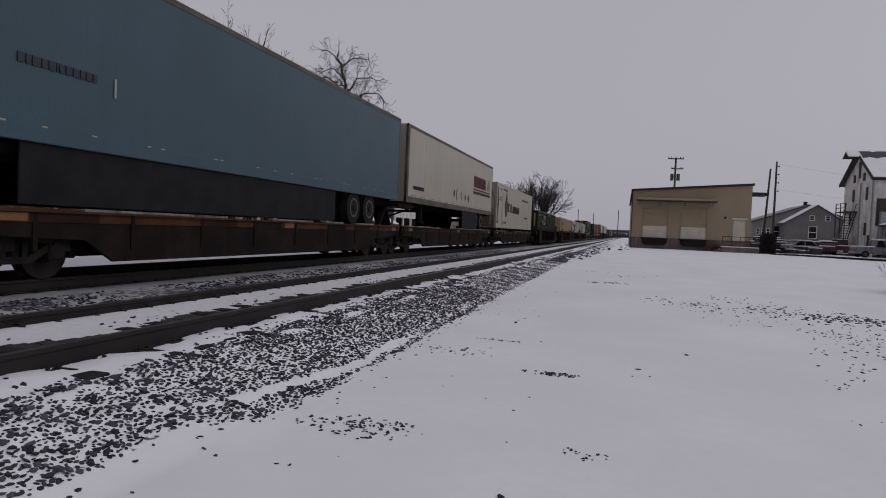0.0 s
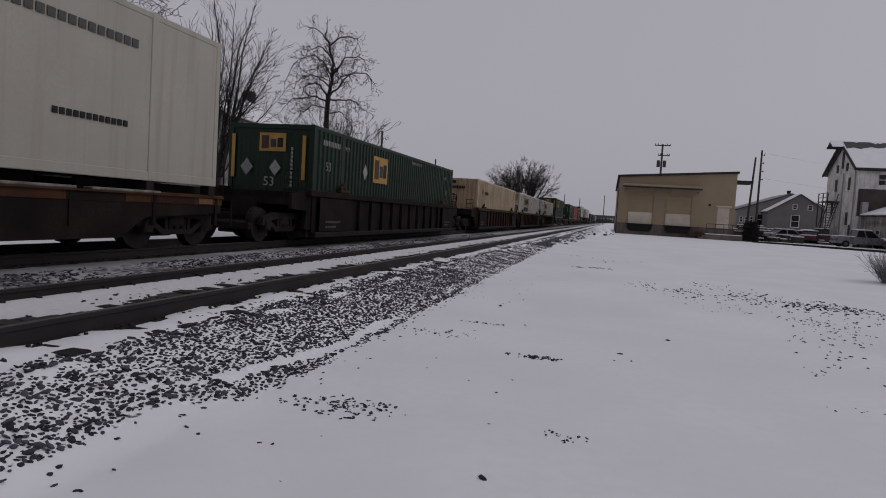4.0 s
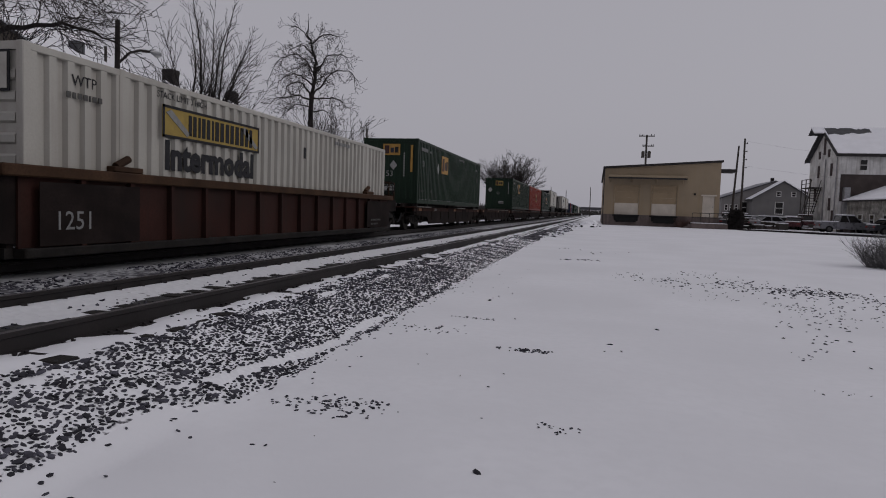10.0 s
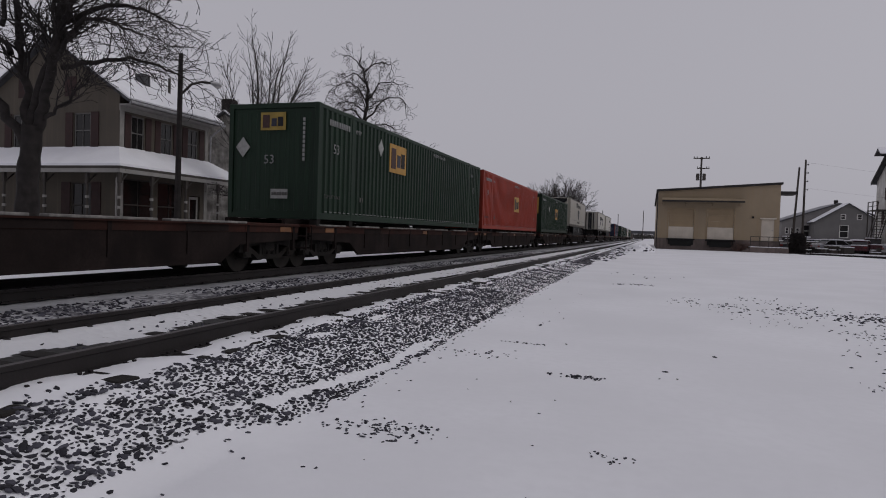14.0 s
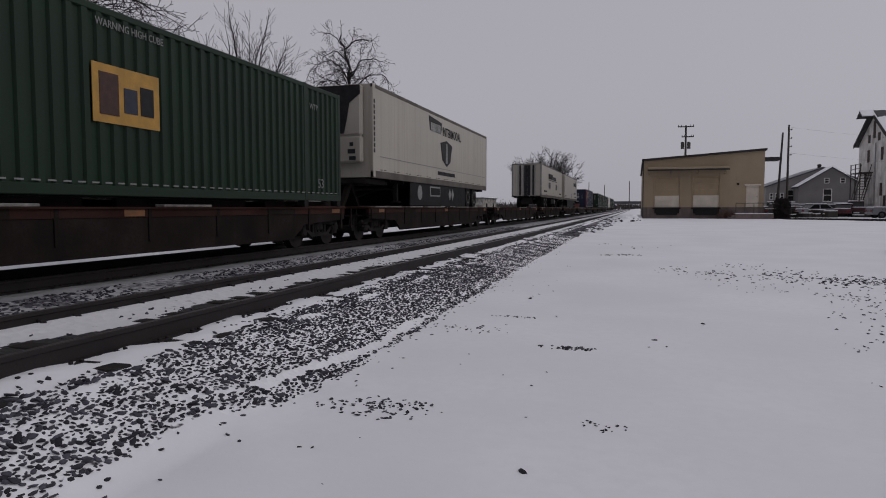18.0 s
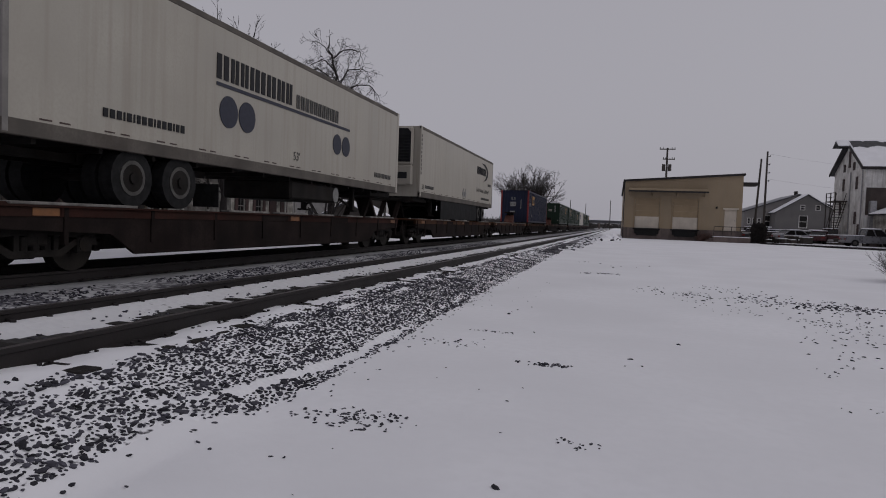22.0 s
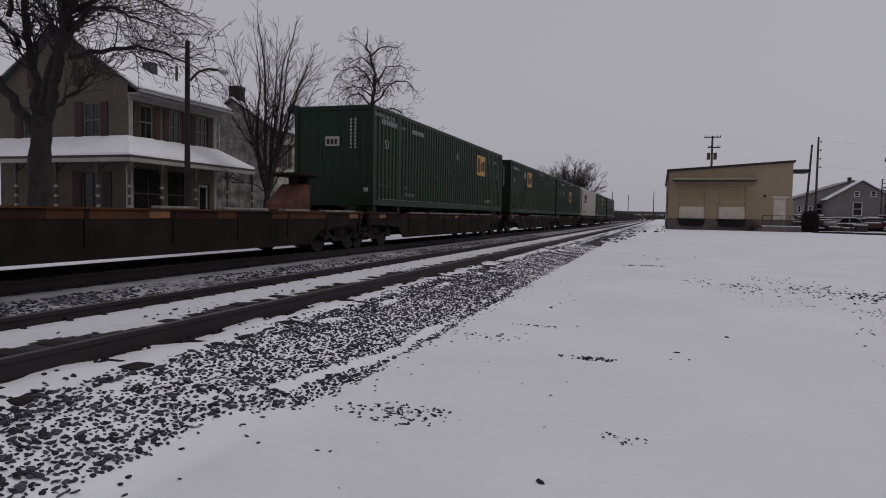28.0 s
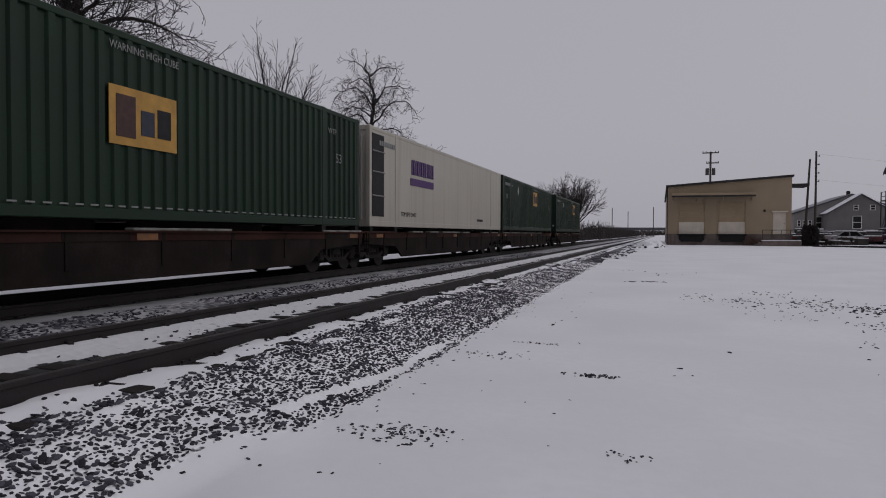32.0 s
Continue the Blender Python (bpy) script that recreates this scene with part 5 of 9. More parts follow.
# ---- the freight warehouse ----
def warehouse():
    Y0, D = 69.0, 32.0
    h = thing("warehouse", pose(0.68, Y0, -0.12), "tan metal-clad freight warehouse with two dock doors and a mono-pitch roof", "warehouse")
    W, HL, HR, DK = 11.0, 5.82, 6.6, 1.18
    # siding planks of the front, above the dock wall, in ribs round the openings
    holes = [(1.03, DK, 3.4, 4.05), (4.63, DK, 7.03, 4.08), (9.44, DK, 10.55, 3.24)]
    xs = sorted({0.0, W, *[v for q in holes for v in (q[0], q[2])]})
    top = lambda x: HL + (HR - HL) * x / W
    for a, b in zip(xs, xs[1:]):
        bm = bmesh.new()
        q = [q for q in holes if q[0] < (a + b) / 2 < q[2]]
        z0 = q[0][3] if q else DK
        prism(bm, [(a, z0), (b, z0), (b, top(b)), (a, top(a))], 0.0, 0.2)
        part("wall", bm, "warehouse", h)
    k = 0
    x = 0.15
    while x < W - 0.05:
        bm = bmesh.new()
        q = [q for q in holes if q[0] - 0.05 < x < q[2] + 0.05]
        prism(bm, [(x - 0.02, q[0][3] + 0.12 if q else DK), (x + 0.02, q[0][3] + 0.12 if q else DK), (x + 0.02, top(x) - 0.15), (x - 0.02, top(x) - 0.15)], -0.009, 0.002)
        part("siding_rib", bm, "warehouse", h)
        x += 0.3
    bm = bmesh.new()
    prism(bm, [(0, DK), (0.2, DK), (0.2, HL), (0, HL)], 0.2, D)
    part("wall", bm, "warehouse", h)
    bm = bmesh.new()
    prism(bm, [(W - 0.2, DK), (W, DK), (W, HR), (W - 0.2, HR - 0.02)], 0.2, D)
    part("wall", bm, "warehouse", h)
    bm = bmesh.new()
    prism(bm, [(0, DK), (W, DK), (W, HR), (0, HL)], D, D + 0.2)
    part("wall", bm, "warehouse", h)
    bm = bmesh.new()
    bx(bm, -0.06, -0.05, -0.3, W + 0.05, D + 0.2, DK)
    part("dock_wall", bm, "concrete", h, "stained concrete dock wall")
    bm = bmesh.new()
    prism(bm, [(-0.2, HL - 0.05), (W + 0.15, HR - 0.03), (W + 0.15, HR + 0.17), (-0.2, HL + 0.15)], -0.25, D + 0.4)
    rf = part("roof", bm, "roofdark", h)
    bm = bmesh.new()
    prism(bm, [(-0.1, HL + 0.16), (W + 0.1, HR + 0.18), (W + 0.1, HR + 0.21), (-0.1, HL + 0.19)], 0.3, D + 0.3)
    part("snow_cover", bm, "roofsnow", rf)
    bm = bmesh.new()
    bx(bm, -0.1, -0.06, 0.1, -0.02, 0.02, HL)
    part("corner_trim", bm, "roofdark", h)
    # dock doors of panels, bumpers and seals
    for x0, z0, x1, z1 in holes[:2]:
        bm = bmesh.new()
        bx(bm, x0, 0.10, z0, x1, 0.14, z1)
        door = part("dock_door", bm, "whdoor", h, "cream overhead dock door")
        n = 5
        for i in range(n):
            za, zb = z0 + (z1 - z0) * i / n, z0 + (z1 - z0) * (i + 1) / n
            bm = bmesh.new()
            bbx(bm, x0 + 0.03, 0.06, za + 0.003, x1 - 0.03, 0.10, zb - 0.003, 0.004)
            part("door_panel", bm, "whdoor" if i < 2 else "whdoordark", door)
        bm = bmesh.new()
        bx(bm, x0 - 0.12, -0.05, z0, x0, 0.06, z1 + 0.12)
        bx(bm, x1, -0.05, z0, x1 + 0.12, 0.06, z1 + 0.12)
        bx(bm, x0, -0.05, z1, x1, 0.06, z1 + 0.12)
        part("door_frame", bm, "whdoordark", h)
        bm = bmesh.new()
        bbx(bm, x0 - 0.15, -0.42, z0 - 0.16, x1 + 0.1, -0.05, z0 - 0.02, 0.02)
        bbx(bm, x0 + 0.2, -0.3, z0 - 0.75, x1 - 0.2, -0.05, z0 - 0.16, 0.03)
        part("dock_leveller", bm, "rubber", h, "black dock leveller and pit")
        for xx in (x0 + 0.02, x1 - 0.32):
            bm = bmesh.new()
            bbx(bm, xx, -0.25, z0 - 0.6, xx + 0.3, -0.05, z0 - 0.16, 0.03)
            part("dock_bumper", bm, "rubber", h)
    # canopy over both doors
    bm = bmesh.new()
    prism(bm, [(-1.3, 4.88), (-1.3, 5.0), (-0.02, 5.2), (-0.02, 5.06)], 0.35, 7.75, axis="x")
    cn = part("canopy", bm, "warehouse", h)
    # dark strip and sheet: the canopy's underside shadow put into colour
    bm = bmesh.new()
    bx(bm, 0.33, -1.33, 4.72, 7.77, -1.302, 4.87)
    bx(bm, 0.36, -1.3, 4.84, 7.74, -0.03, 4.876)
    part("canopy_edge", bm, "roofdark", cn, "dark strip and sheet painting the shade under the canopy")
    for x in (0.5, 2.6, 5.0, 7.5):
        bm = bmesh.new()
        cyl(bm, (x, -1.15, 4.86), (x, -0.02, 4.45), 0.045, n=6)
        part("canopy_bracket", bm, "warehouse", cn)
    # side door, stoop, handrail, lamp
    x0, z0, x1, z1 = holes[2]
    bm = bmesh.new()
    bx(bm, x0, 0.08, z0, x1, 0.13, z1)
    dr = part("door", bm, "whdoor", h, "cream steel side door")
    bm = bmesh.new()
    bx(bm, x0 - 0.15, -0.18, z1, x1 + 0.15, 0.0, z1 + 0.14)
    part("door_hood", bm, "whdoor", h)
    bm = bmesh.new()
    bmesh.ops.create_uvsphere(bm, u_segments=8, v_segments=6, radius=0.05)
    bmesh.ops.translate(bm, vec=(x1 - 0.15, 0.05, z0 + 1.0), verts=bm.verts[:])
    part("handle", bm, "galv", dr)
    bm = bmesh.new()
    bbx(bm, 8.6, -0.18, 3.3, 8.76, -0.0, 3.5, 0.02)
    part("wall_lamp", bm, "rubber", h)
    bm = bmesh.new()
    bbx(bm, 8.3, -1.6, -0.2, 11.6, -0.06, 0.55, 0.03)
    for k in range(4):
        bbx(bm, 8.0 - 0.3 * k, -1.5, -0.2, 8.32 - 0.3 * k, -0.1, 0.42 - 0.15 * k, 0.01)
    st = part("stoop", bm, "concrete", h)
    bm = bmesh.new()
    bbx(bm, 8.32, -1.58, 0.555, 11.58, -0.1, 0.62, 0.02)
    part("snow_cover", bm, "roofsnow", st)
    bm = bmesh.new()
    for z in (1.1, 1.55):
        cyl(bm, (8.35, -1.5, z), (11.5, -1.5, z), 0.03, n=6)
    for k in range(5):
        cyl(bm, (8.35 + 0.78 * k, -1.5, 0.5), (8.35 + 0.78 * k, -1.5, 1.55), 0.03, n=6)
    part("handrail", bm, "pole", h)
    # eave canopy of the far side
    bm = bmesh.new()
    prism(bm, [(W + 0.003, 5.66), (W + 1.45, 5.66), (W + 1.45, 5.92), (W + 0.003, 5.92)], -0.1, 2.4)
    part("side_canopy", bm, "roofdark", h)


warehouse()


def shrub(name, at, w, hgt, seed, label, n=340, material="brush", r=0.012):
    rng = random.Random(seed)
    v, f = [], []
    for i in range(n):
        a = rng.uniform(0, 6.283)
        k = rng.random() ** 0.6
        p = Vector((math.cos(a) * k * w * 0.35, math.sin(a) * k * w * 0.35, 0))
        d = Vector((math.cos(a) * k * 0.7 + rng.gauss(0, 0.2), math.sin(a) * k * 0.7 + rng.gauss(0, 0.2), 1)).normalized()
        ln = hgt * rng.uniform(0.5, 1.1)
        for s in range(3):
            d = (d + Vector((rng.gauss(0, 0.2), rng.gauss(0, 0.2), rng.gauss(0, 0.1)))).normalized()
            q = p + d * ln / 3
            limb(v, f, p, q, r * (1 - s * 0.25), r * (0.75 - s * 0.25), 3)
            for side in range(2):
                e = (d + Vector((rng.gauss(0, 0.6), rng.gauss(0, 0.6), rng.gauss(0.1, 0.4)))).normalized()
                limb(v, f, q, q + e * ln * rng.uniform(0.12, 0.28), r * 0.5, r * 0.3, 3)
            p = q
    t = thing(name, pose(*at), label, "shrub")
    part("bramble", from_lists("bramble", v, f, material), None, t)
    return t


def hedge_block(at, w, d, hgt, seed, label):
    """A clipped evergreen: short leafy sprays filling a rounded block."""
    rng = random.Random(seed)
    v, f = [], []
    for i in range(2600):
        p = Vector((rng.uniform(-w, w) / 2, rng.uniform(-d, d) / 2, rng.uniform(0.0, hgt)))
        k = min(1.0, (hgt - p.z) / 0.4)
        p.x, p.y = p.x * (0.75 + 0.25 * k), p.y * (0.75 + 0.25 * k)
        q = p + Vector((rng.gauss(0, 0.5), rng.gauss(0, 0.5), rng.gauss(0.4, 0.4))).normalized() * rng.uniform(0.1, 0.2)
        limb(v, f, p, q, 0.035, 0.02, 3)
    t = thing("shrub", pose(*at), label, "shrub")
    part("foliage", from_lists("foliage", v, f, "bark"), None, t)


hedge_block((13.1, 68.2, -0.1), 1.35, 1.1, 1.9, 3, "dense dark clipped shrub at the warehouse corner")
shrub("shrub", (8.9, 22.6, -0.38), 2.0, 0.95, 2, "bare frosted shrub at the edge of the snow field", 520, "grass", 0.009)
shrub("shrub", (10.2, 23.5, -0.38), 2.2, 1.05, 4, "bare frosted shrub at the edge of the snow field", 520, "grass", 0.009)
shrub("shrub", (8.35, 68.6, -0.1), 1.3, 0.95, 6, "low reddish dead weeds against the dock wall", 220, "deadweed", 0.012)


# ---- grey houses, mill and yard beyond the field ----
def gable_block(parent, x0, y0, w, d, hgt, ridge, material, along="y", snow="roofsnow", th=0.12, over=0.3):
    """A plain gabled block; ridge along y or x."""
    bm = bmesh.new()
    if along == "y":
        prism(bm, [(x0, -0.3), (x0 + w, -0.3), (x0 + w, hgt), (x0 + w / 2, ridge - 0.05), (x0, hgt)], y0, y0 + d)
        wl_ = part("wall", bm, material, parent)
        gable_roof(parent, x0, x0 + w, y0, y0 + d, hgt, ridge, over, snow)
    else:
        prism(bm, [(y0, -0.3), (y0 + d, -0.3), (y0 + d, hgt), (y0 + d / 2, ridge - 0.05), (y0, hgt)], x0, x0 + w, axis="x")
        wl_ = part("wall", bm, material, parent)
        bm, bs = bmesh.new(), bmesh.new()
        ym = y0 + d / 2
        for ya in (y0, y0 + d):
            s = 1 if ya > ym else -1
            k = (ridge - hgt) / (d / 2)
            ye, ze = ya + s * over, hgt - k * over
            prism(bm, [(ye, ze), (ym, ridge), (ym, ridge - th), (ye, ze - th)], x0 - over, x0 + w + over, axis="x")
            prism(bs, [(ye - s * 0.05, ze + 0.03), (ym, ridge + 0.006), (ym, ridge + 0.08), (ye - s * 0.02, ze + 0.09)], x0 - over + 0.04, x0 + w + over - 0.04, axis="x")
        r = part("roof", bm, "slate", parent)
        part("snow_cover", bs, "roofsnow", r, "white snow blanket")
    return wl_


def face_window(parent, x, y, z, w, h, framed=True):
    bm = bmesh.new()
    for q in ((0, 0, w, 0.09), (0, h - 0.09, w, h), (0, 0.09, 0.09, h - 0.09), (w - 0.09, 0.09, w, h - 0.09), (0.09, h / 2 - 0.04, w - 0.09, h / 2 + 0.04)):
        bx(bm, x + q[0], y - 0.06, z + q[1], x + q[2], y + 0.0, z + q[3])
    win = part("window", bm, "mill", parent, "white-framed window")
    bm = bmesh.new()
    bx(bm, x + 0.09, y - 0.03, z + 0.09, x + w - 0.09, y - 0.01, z + h - 0.09)
    part("pane", bm, "glass", win)
    return win


def grey_houses():
    h = thing("house", pose(23.4, 110.0, -0.1), "grey sided house with a snowy gable roof and white windows", "house")
    gable_block(h, 0, 0, 8.6, 12, 4.4, 7.1, "greyhouse", "y")
    face_window(h, 3.2, 0, 2.0, 1.2, 1.9)
    face_window(h, 3.3, 0, 4.7, 0.7, 0.8)
    face_window(h, 5.4, 0, 4.7, 0.7, 0.8)
    bm = bmesh.new()
    bx(bm, 4.6, -1.6, 1.5, 8.4, -0.02, 1.7)
    bx(bm, 4.7, -1.5, -0.2, 4.85, -1.35, 1.5)
    bx(bm, 8.1, -1.5, -0.2, 8.25, -1.35, 1.5)
    pr = part("porch_roof", bm, "slate", h)
    bm = bmesh.new()
    bx(bm, 4.62, -1.58, 1.705, 8.38, -0.05, 1.85)
    part("snow_cover", bm, "roofsnow", pr)
    g = thing("house", pose(19.6, 114.0, -0.1), "light grey house with a long dark roof and a chimney", "house")
    gable_block(g, 0, 0, 15.6, 12, 4.5, 7.3, "greyhouse2", "y", over=0.25, snow="thinsnow")
    face_window(g, 2.9, 0, 2.0, 1.1, 1.9)
    for k in range(3):
        face_window(g, 0.5 + 0.75 * k, 0, 2.4, 0.5, 1.0)
    chimney(g, 7.5, 0.6, 6.5, 7.8, 0.45)
    bm = bmesh.new()
    bx(bm, 0.6, -2.6, 1.9, 3.6, -0.05, 2.1)
    part("porch_roof", bm, "roofsnow", g)


grey_houses()


def mill_building():
    """The gable end looks along the yard to the left, the long wall looks at the field."""
    h = thing("mill", pose(25.6, 80.0, -0.1), "tall weathered white mill with outside stair and snowy roof", "mill")
    W, E, RZ, L = 10.4, 8.6, 11.75, 24.0
    bm = bmesh.new()
    prism(bm, [(0, -0.3), (W, -0.3), (W, E), (W / 2, RZ - 0.12), (0, E)], 0, L, axis="x")
    part("wall", bm, "mill", h)
    bm, bs = bmesh.new(), bmesh.new()
    k = (RZ - E) / (W / 2)
    for s in (-1, 1):
        ye = W / 2 + s * (W / 2 + 0.45)
        ze = E - 0.45 * k
        prism(bm, [(ye, ze), (W / 2, RZ), (W / 2, RZ + 0.2), (ye, ze + 0.2)], -0.45, L + 0.4, axis="x")
        prism(bs, [(ye - s * 0.02, ze + 0.205), (W / 2, RZ + 0.205), (W / 2, RZ + 0.32), (ye - s * 0.04, ze + 0.31)], -0.4, L + 0.35, axis="x")
    prism(bm, [(W / 2 - 1.1, RZ - 0.55), (W / 2, RZ + 0.19), (W / 2 + 1.1, RZ - 0.55), (W / 2, RZ - 0.1)], -1.6, -0.45, axis="x")
    r = part("roof", bm, "slate", h)
    prism(bs, [(W / 2 - 1.1, RZ - 0.5), (W / 2, RZ + 0.22), (W / 2, RZ + 0.33), (W / 2 - 1.08, RZ - 0.38)], -1.6, -0.41, axis="x")
    part("snow_cover", bs, "roofsnow", r, "white snow blanket")
    bm = bmesh.new()
    bx(bm, -0.5, -0.52, E - 0.45 * k - 0.08, L + 0.4, -0.455, E - 0.45 * k + 0.24)
    part("fascia", bm, "roofdark", r, "dark eaves board")
    for s in (-1, 1):
        bm = bmesh.new()
        ye = W / 2 + s * (W / 2 + 0.45)
        prism(bm, [(ye, E - 0.45 * k - 0.1), (W / 2, RZ - 0.1), (W / 2, RZ + 0.24), (ye, E - 0.45 * k + 0.24)], -0.53, -0.455, axis="x")
        part("fascia", bm, "roofdark", r, "dark verge board")
    bm = bmesh.new()
    rng = random.Random(4)
    zt = lambda yy: E + k * yy + 0.325
    edge = []
    for q in range(22):
        y = 3.5 + 0.12 * math.sin(q * 0.7) + rng.uniform(-0.1, 0.1) + 0.02 * q
        yb = min(5.05, y + 1.75 - 0.045 * q + rng.uniform(-0.1, 0.1))
        edge.append([bm.verts.new((-0.3 + 0.22 * q, yy, zt(yy))) for yy in (y, yb)])
    for (p0, p1), (q0, q1) in zip(edge, edge[1:]):
        bm.faces.new((p0, q0, q1, p1))
    part("bare_patch", bm, "slate", r, "dark bare patch on the snowy roof")
    bm = bmesh.new()
    bx(bm, 0.15, -0.05, 3.4, L, -0.003, 6.35)
    part("shingle_band", bm, "millbrown", h, "brown shingled band")
    for x in (1.9, 4.9, 8.2, 12.8, 17.4):
        face_window(h, x, 0, 6.75, 0.85, 1.25)
    # gable windows as plain dark slabs without glass
    for y, z, hh in ((W / 2 - 0.35, 8.9, 1.9), (W / 2 - 1.9, 8.5, 0.9), (W / 2 + 1.3, 8.5, 0.9), (2.2, 6.3, 1.4), (6.6, 6.3, 1.4), (2.2, 2.4, 1.4), (7.4, 3.6, 1.4), (1.0, 0.4, 2.0)):
        bm = bmesh.new()
        bx(bm, -0.04, y, z, 0.02, y + 0.7, z + hh)
        part("window", bm, "shutter", h, "flat dark window")
    # outside stair and landing on the end wall
    bm = bmesh.new()
    bx(bm, -1.3, 5.2, 5.0, -0.02, 8.6, 5.12)
    for s in range(17):
        z = 5.0 - 0.3 * s
        bx(bm, -1.3, 8.4 + 0.24 * s - 3.6, z - 0.34, -0.25, 8.66 + 0.24 * s - 3.6, z - 0.28)
    for x in (-1.3, -0.3):
        cyl(bm, (x, 4.8, 4.95), (x, 8.9, 0.0), 0.05, n=6)
        cyl(bm, (x, 4.8, 5.95), (x, 8.9, 1.0), 0.04, n=6)
    for y in (5.2, 6.9, 8.6):
        cyl(bm, (-1.3, y, -0.1), (-1.3, y, 6.1), 0.06, n=6)
    for z in (5.55, 6.05):
        cyl(bm, (-1.3, 5.2, z), (-1.3, 8.6, z), 0.035, n=6)
    part("outside_stair", bm, "pole", h, "grey outside stair and landing")
    for y in (0.6, 4.4):
        bm = bmesh.new()
        cyl(bm, (-0.1, y, 0), (-0.1, y, 8.3), 0.06, n=6)
        part("downpipe", bm, "galv", h)
    bm = bmesh.new()
    bbx(bm, 0.4, -0.75, -0.2, 1.0, -0.1, 4.9, 0.03)
    part("flue", bm, "galv", h, "pale square flue")


def mill_annex():
    h = thing("annex", pose(26.3, 79.2, -0.1, 0, 0, -82), "low stuccoed annex with a snowy sloping roof by the mill", "shed")
    # local x runs towards the field, local y away from the yard
    bm = bmesh.new()
    prism(bm, [(0.0, -0.3), (7.0, -0.3), (7.0, 6.0), (0.0, 3.45)], 0, 22, axis="x")
    part("wall", bm, "stucco2", h)
    bm = bmesh.new()
    prism(bm, [(-0.35, 3.32), (7.1, 6.1), (7.1, 6.25), (-0.35, 3.47)], -0.3, 22.3, axis="x")
    r = part("roof", bm, "roofdark", h)
    bm = bmesh.new()
    prism(bm, [(-0.33, 3.48), (7.1, 6.26), (7.1, 6.4), (-0.31, 3.6)], -0.25, 22.2, axis="x")
    part("snow_cover", bm, "roofsnow", r, "white snow blanket")
    for x in (2.4, 4.6, 7.0, 9.6, 13.0):
        face_window(h, x, 0, 0.9, 0.9, 1.1)


mill_annex()
mill_building()


def parked_car(at, turn, paint, label, pickup=False):
    """Body, glazed cabin with pillars, wheels, lights, and snow lying on roof, bonnet and tail."""
    c = thing("parked_car", pose(*at, 0, 0, turn), label, "car", "cars parked in the yard")
    e, belt = (2.7, 1.08) if pickup else (2.3, 0.95)
    bm = bmesh.new()
    prism(bm, [(-e, 0.45), (-e + 0.1, 0.36), (e - 0.15, 0.36), (e, 0.5), (e, 0.78), (e - 0.12, 0.9), (1.2, belt), (-e + 0.1, belt), (-e, belt - 0.12)], -0.88, 0.88)
    bmesh.ops.bevel(bm, geom=bm.edges[:], offset=0.05, segments=2, affect="EDGES")
    part("body", bm, paint, c)
    f0, f1, b1, b0, top = (1.3, 0.55, -0.75, -0.9, 1.78) if pickup else (1.25, 0.45, -1.1, -1.75, 1.46)
    bm = bmesh.new()
    prism(bm, [(f0, belt - 0.02), (f1, top - 0.05), (b1, top - 0.05), (b0, belt - 0.02)], -0.72, 0.72)
    part("cabin_glass", bm, "glass", c, "dark cabin glass")
    bm = bmesh.new()
    bbx(bm, b1 - 0.06, -0.75, top - 0.05, f1 + 0.06, 0.75, top, 0.02)
    part("roof", bm, paint, c)
    for s in (-1, 1):
        for xa, xb in ((f0, f1), ((f0 + b0) / 2 - 0.1, (f1 + b1) / 2 - 0.1), (b0, b1)):
            bm = bmesh.new()
            prism(bm, [(xa - 0.05, belt - 0.02), (xa + 0.06, belt - 0.02), (xb + 0.06, top - 0.04), (xb - 0.05, top - 0.04)], min(s * 0.715, s * 0.75), max(s * 0.715, s * 0.75))
            part("pillar", bm, paint, c)
        for x, w, m, nm in ((e - 0.02, 0.05, "lampglass", "headlight"), (-e - 0.03, 0.05, "postred", "tail_light")):
            bm = bmesh.new()
            bbx(bm, x, s * 0.62 - 0.16, 0.66, x + w, s * 0.62 + 0.16, 0.8, 0.015)
            part(nm, bm, m, c)
    for x, w in ((e - 0.02, 0.1), (-e - 0.08, 0.1)):
        bm = bmesh.new()
        bbx(bm, x, -0.8, 0.42, x + w, 0.8, 0.58, 0.03)
        part("bumper", bm, "galv" if pickup else paint, c)
    for x in (-e + 0.85, e - 0.9):
        for s in (-0.82, 0.82):
            bm = bmesh.new()
            cyl(bm, (x, s - 0.1, 0.34), (x, s + 0.1, 0.34), 0.35, n=16)
            wh = part("wheel", bm, "tyre", c)
            bm = bmesh.new()
            cyl(bm, (x, s - 0.112, 0.34), (x, s + 0.112, 0.34), 0.19, n=10)
            part("rim", bm, "rim", wh)
    for xa, xb, z, hh in ((b1 - 0.02, f1 + 0.02, top, 0.10), (f0 + 0.1, e - 0.2, belt - 0.05, 0.09), (-e + 0.06, b0 - 0.05, belt - 0.02, 0.1)):
        if xb - xa > 0.2:
            bm = bmesh.new()
            bbx(bm, xa, -0.72 if z == top else -0.8, z - 0.02, xb, 0.72 if z == top else 0.8, z + hh, 0.045)
            part("snow_cover", bm, "roofsnow", c, "lying snow")
    return c


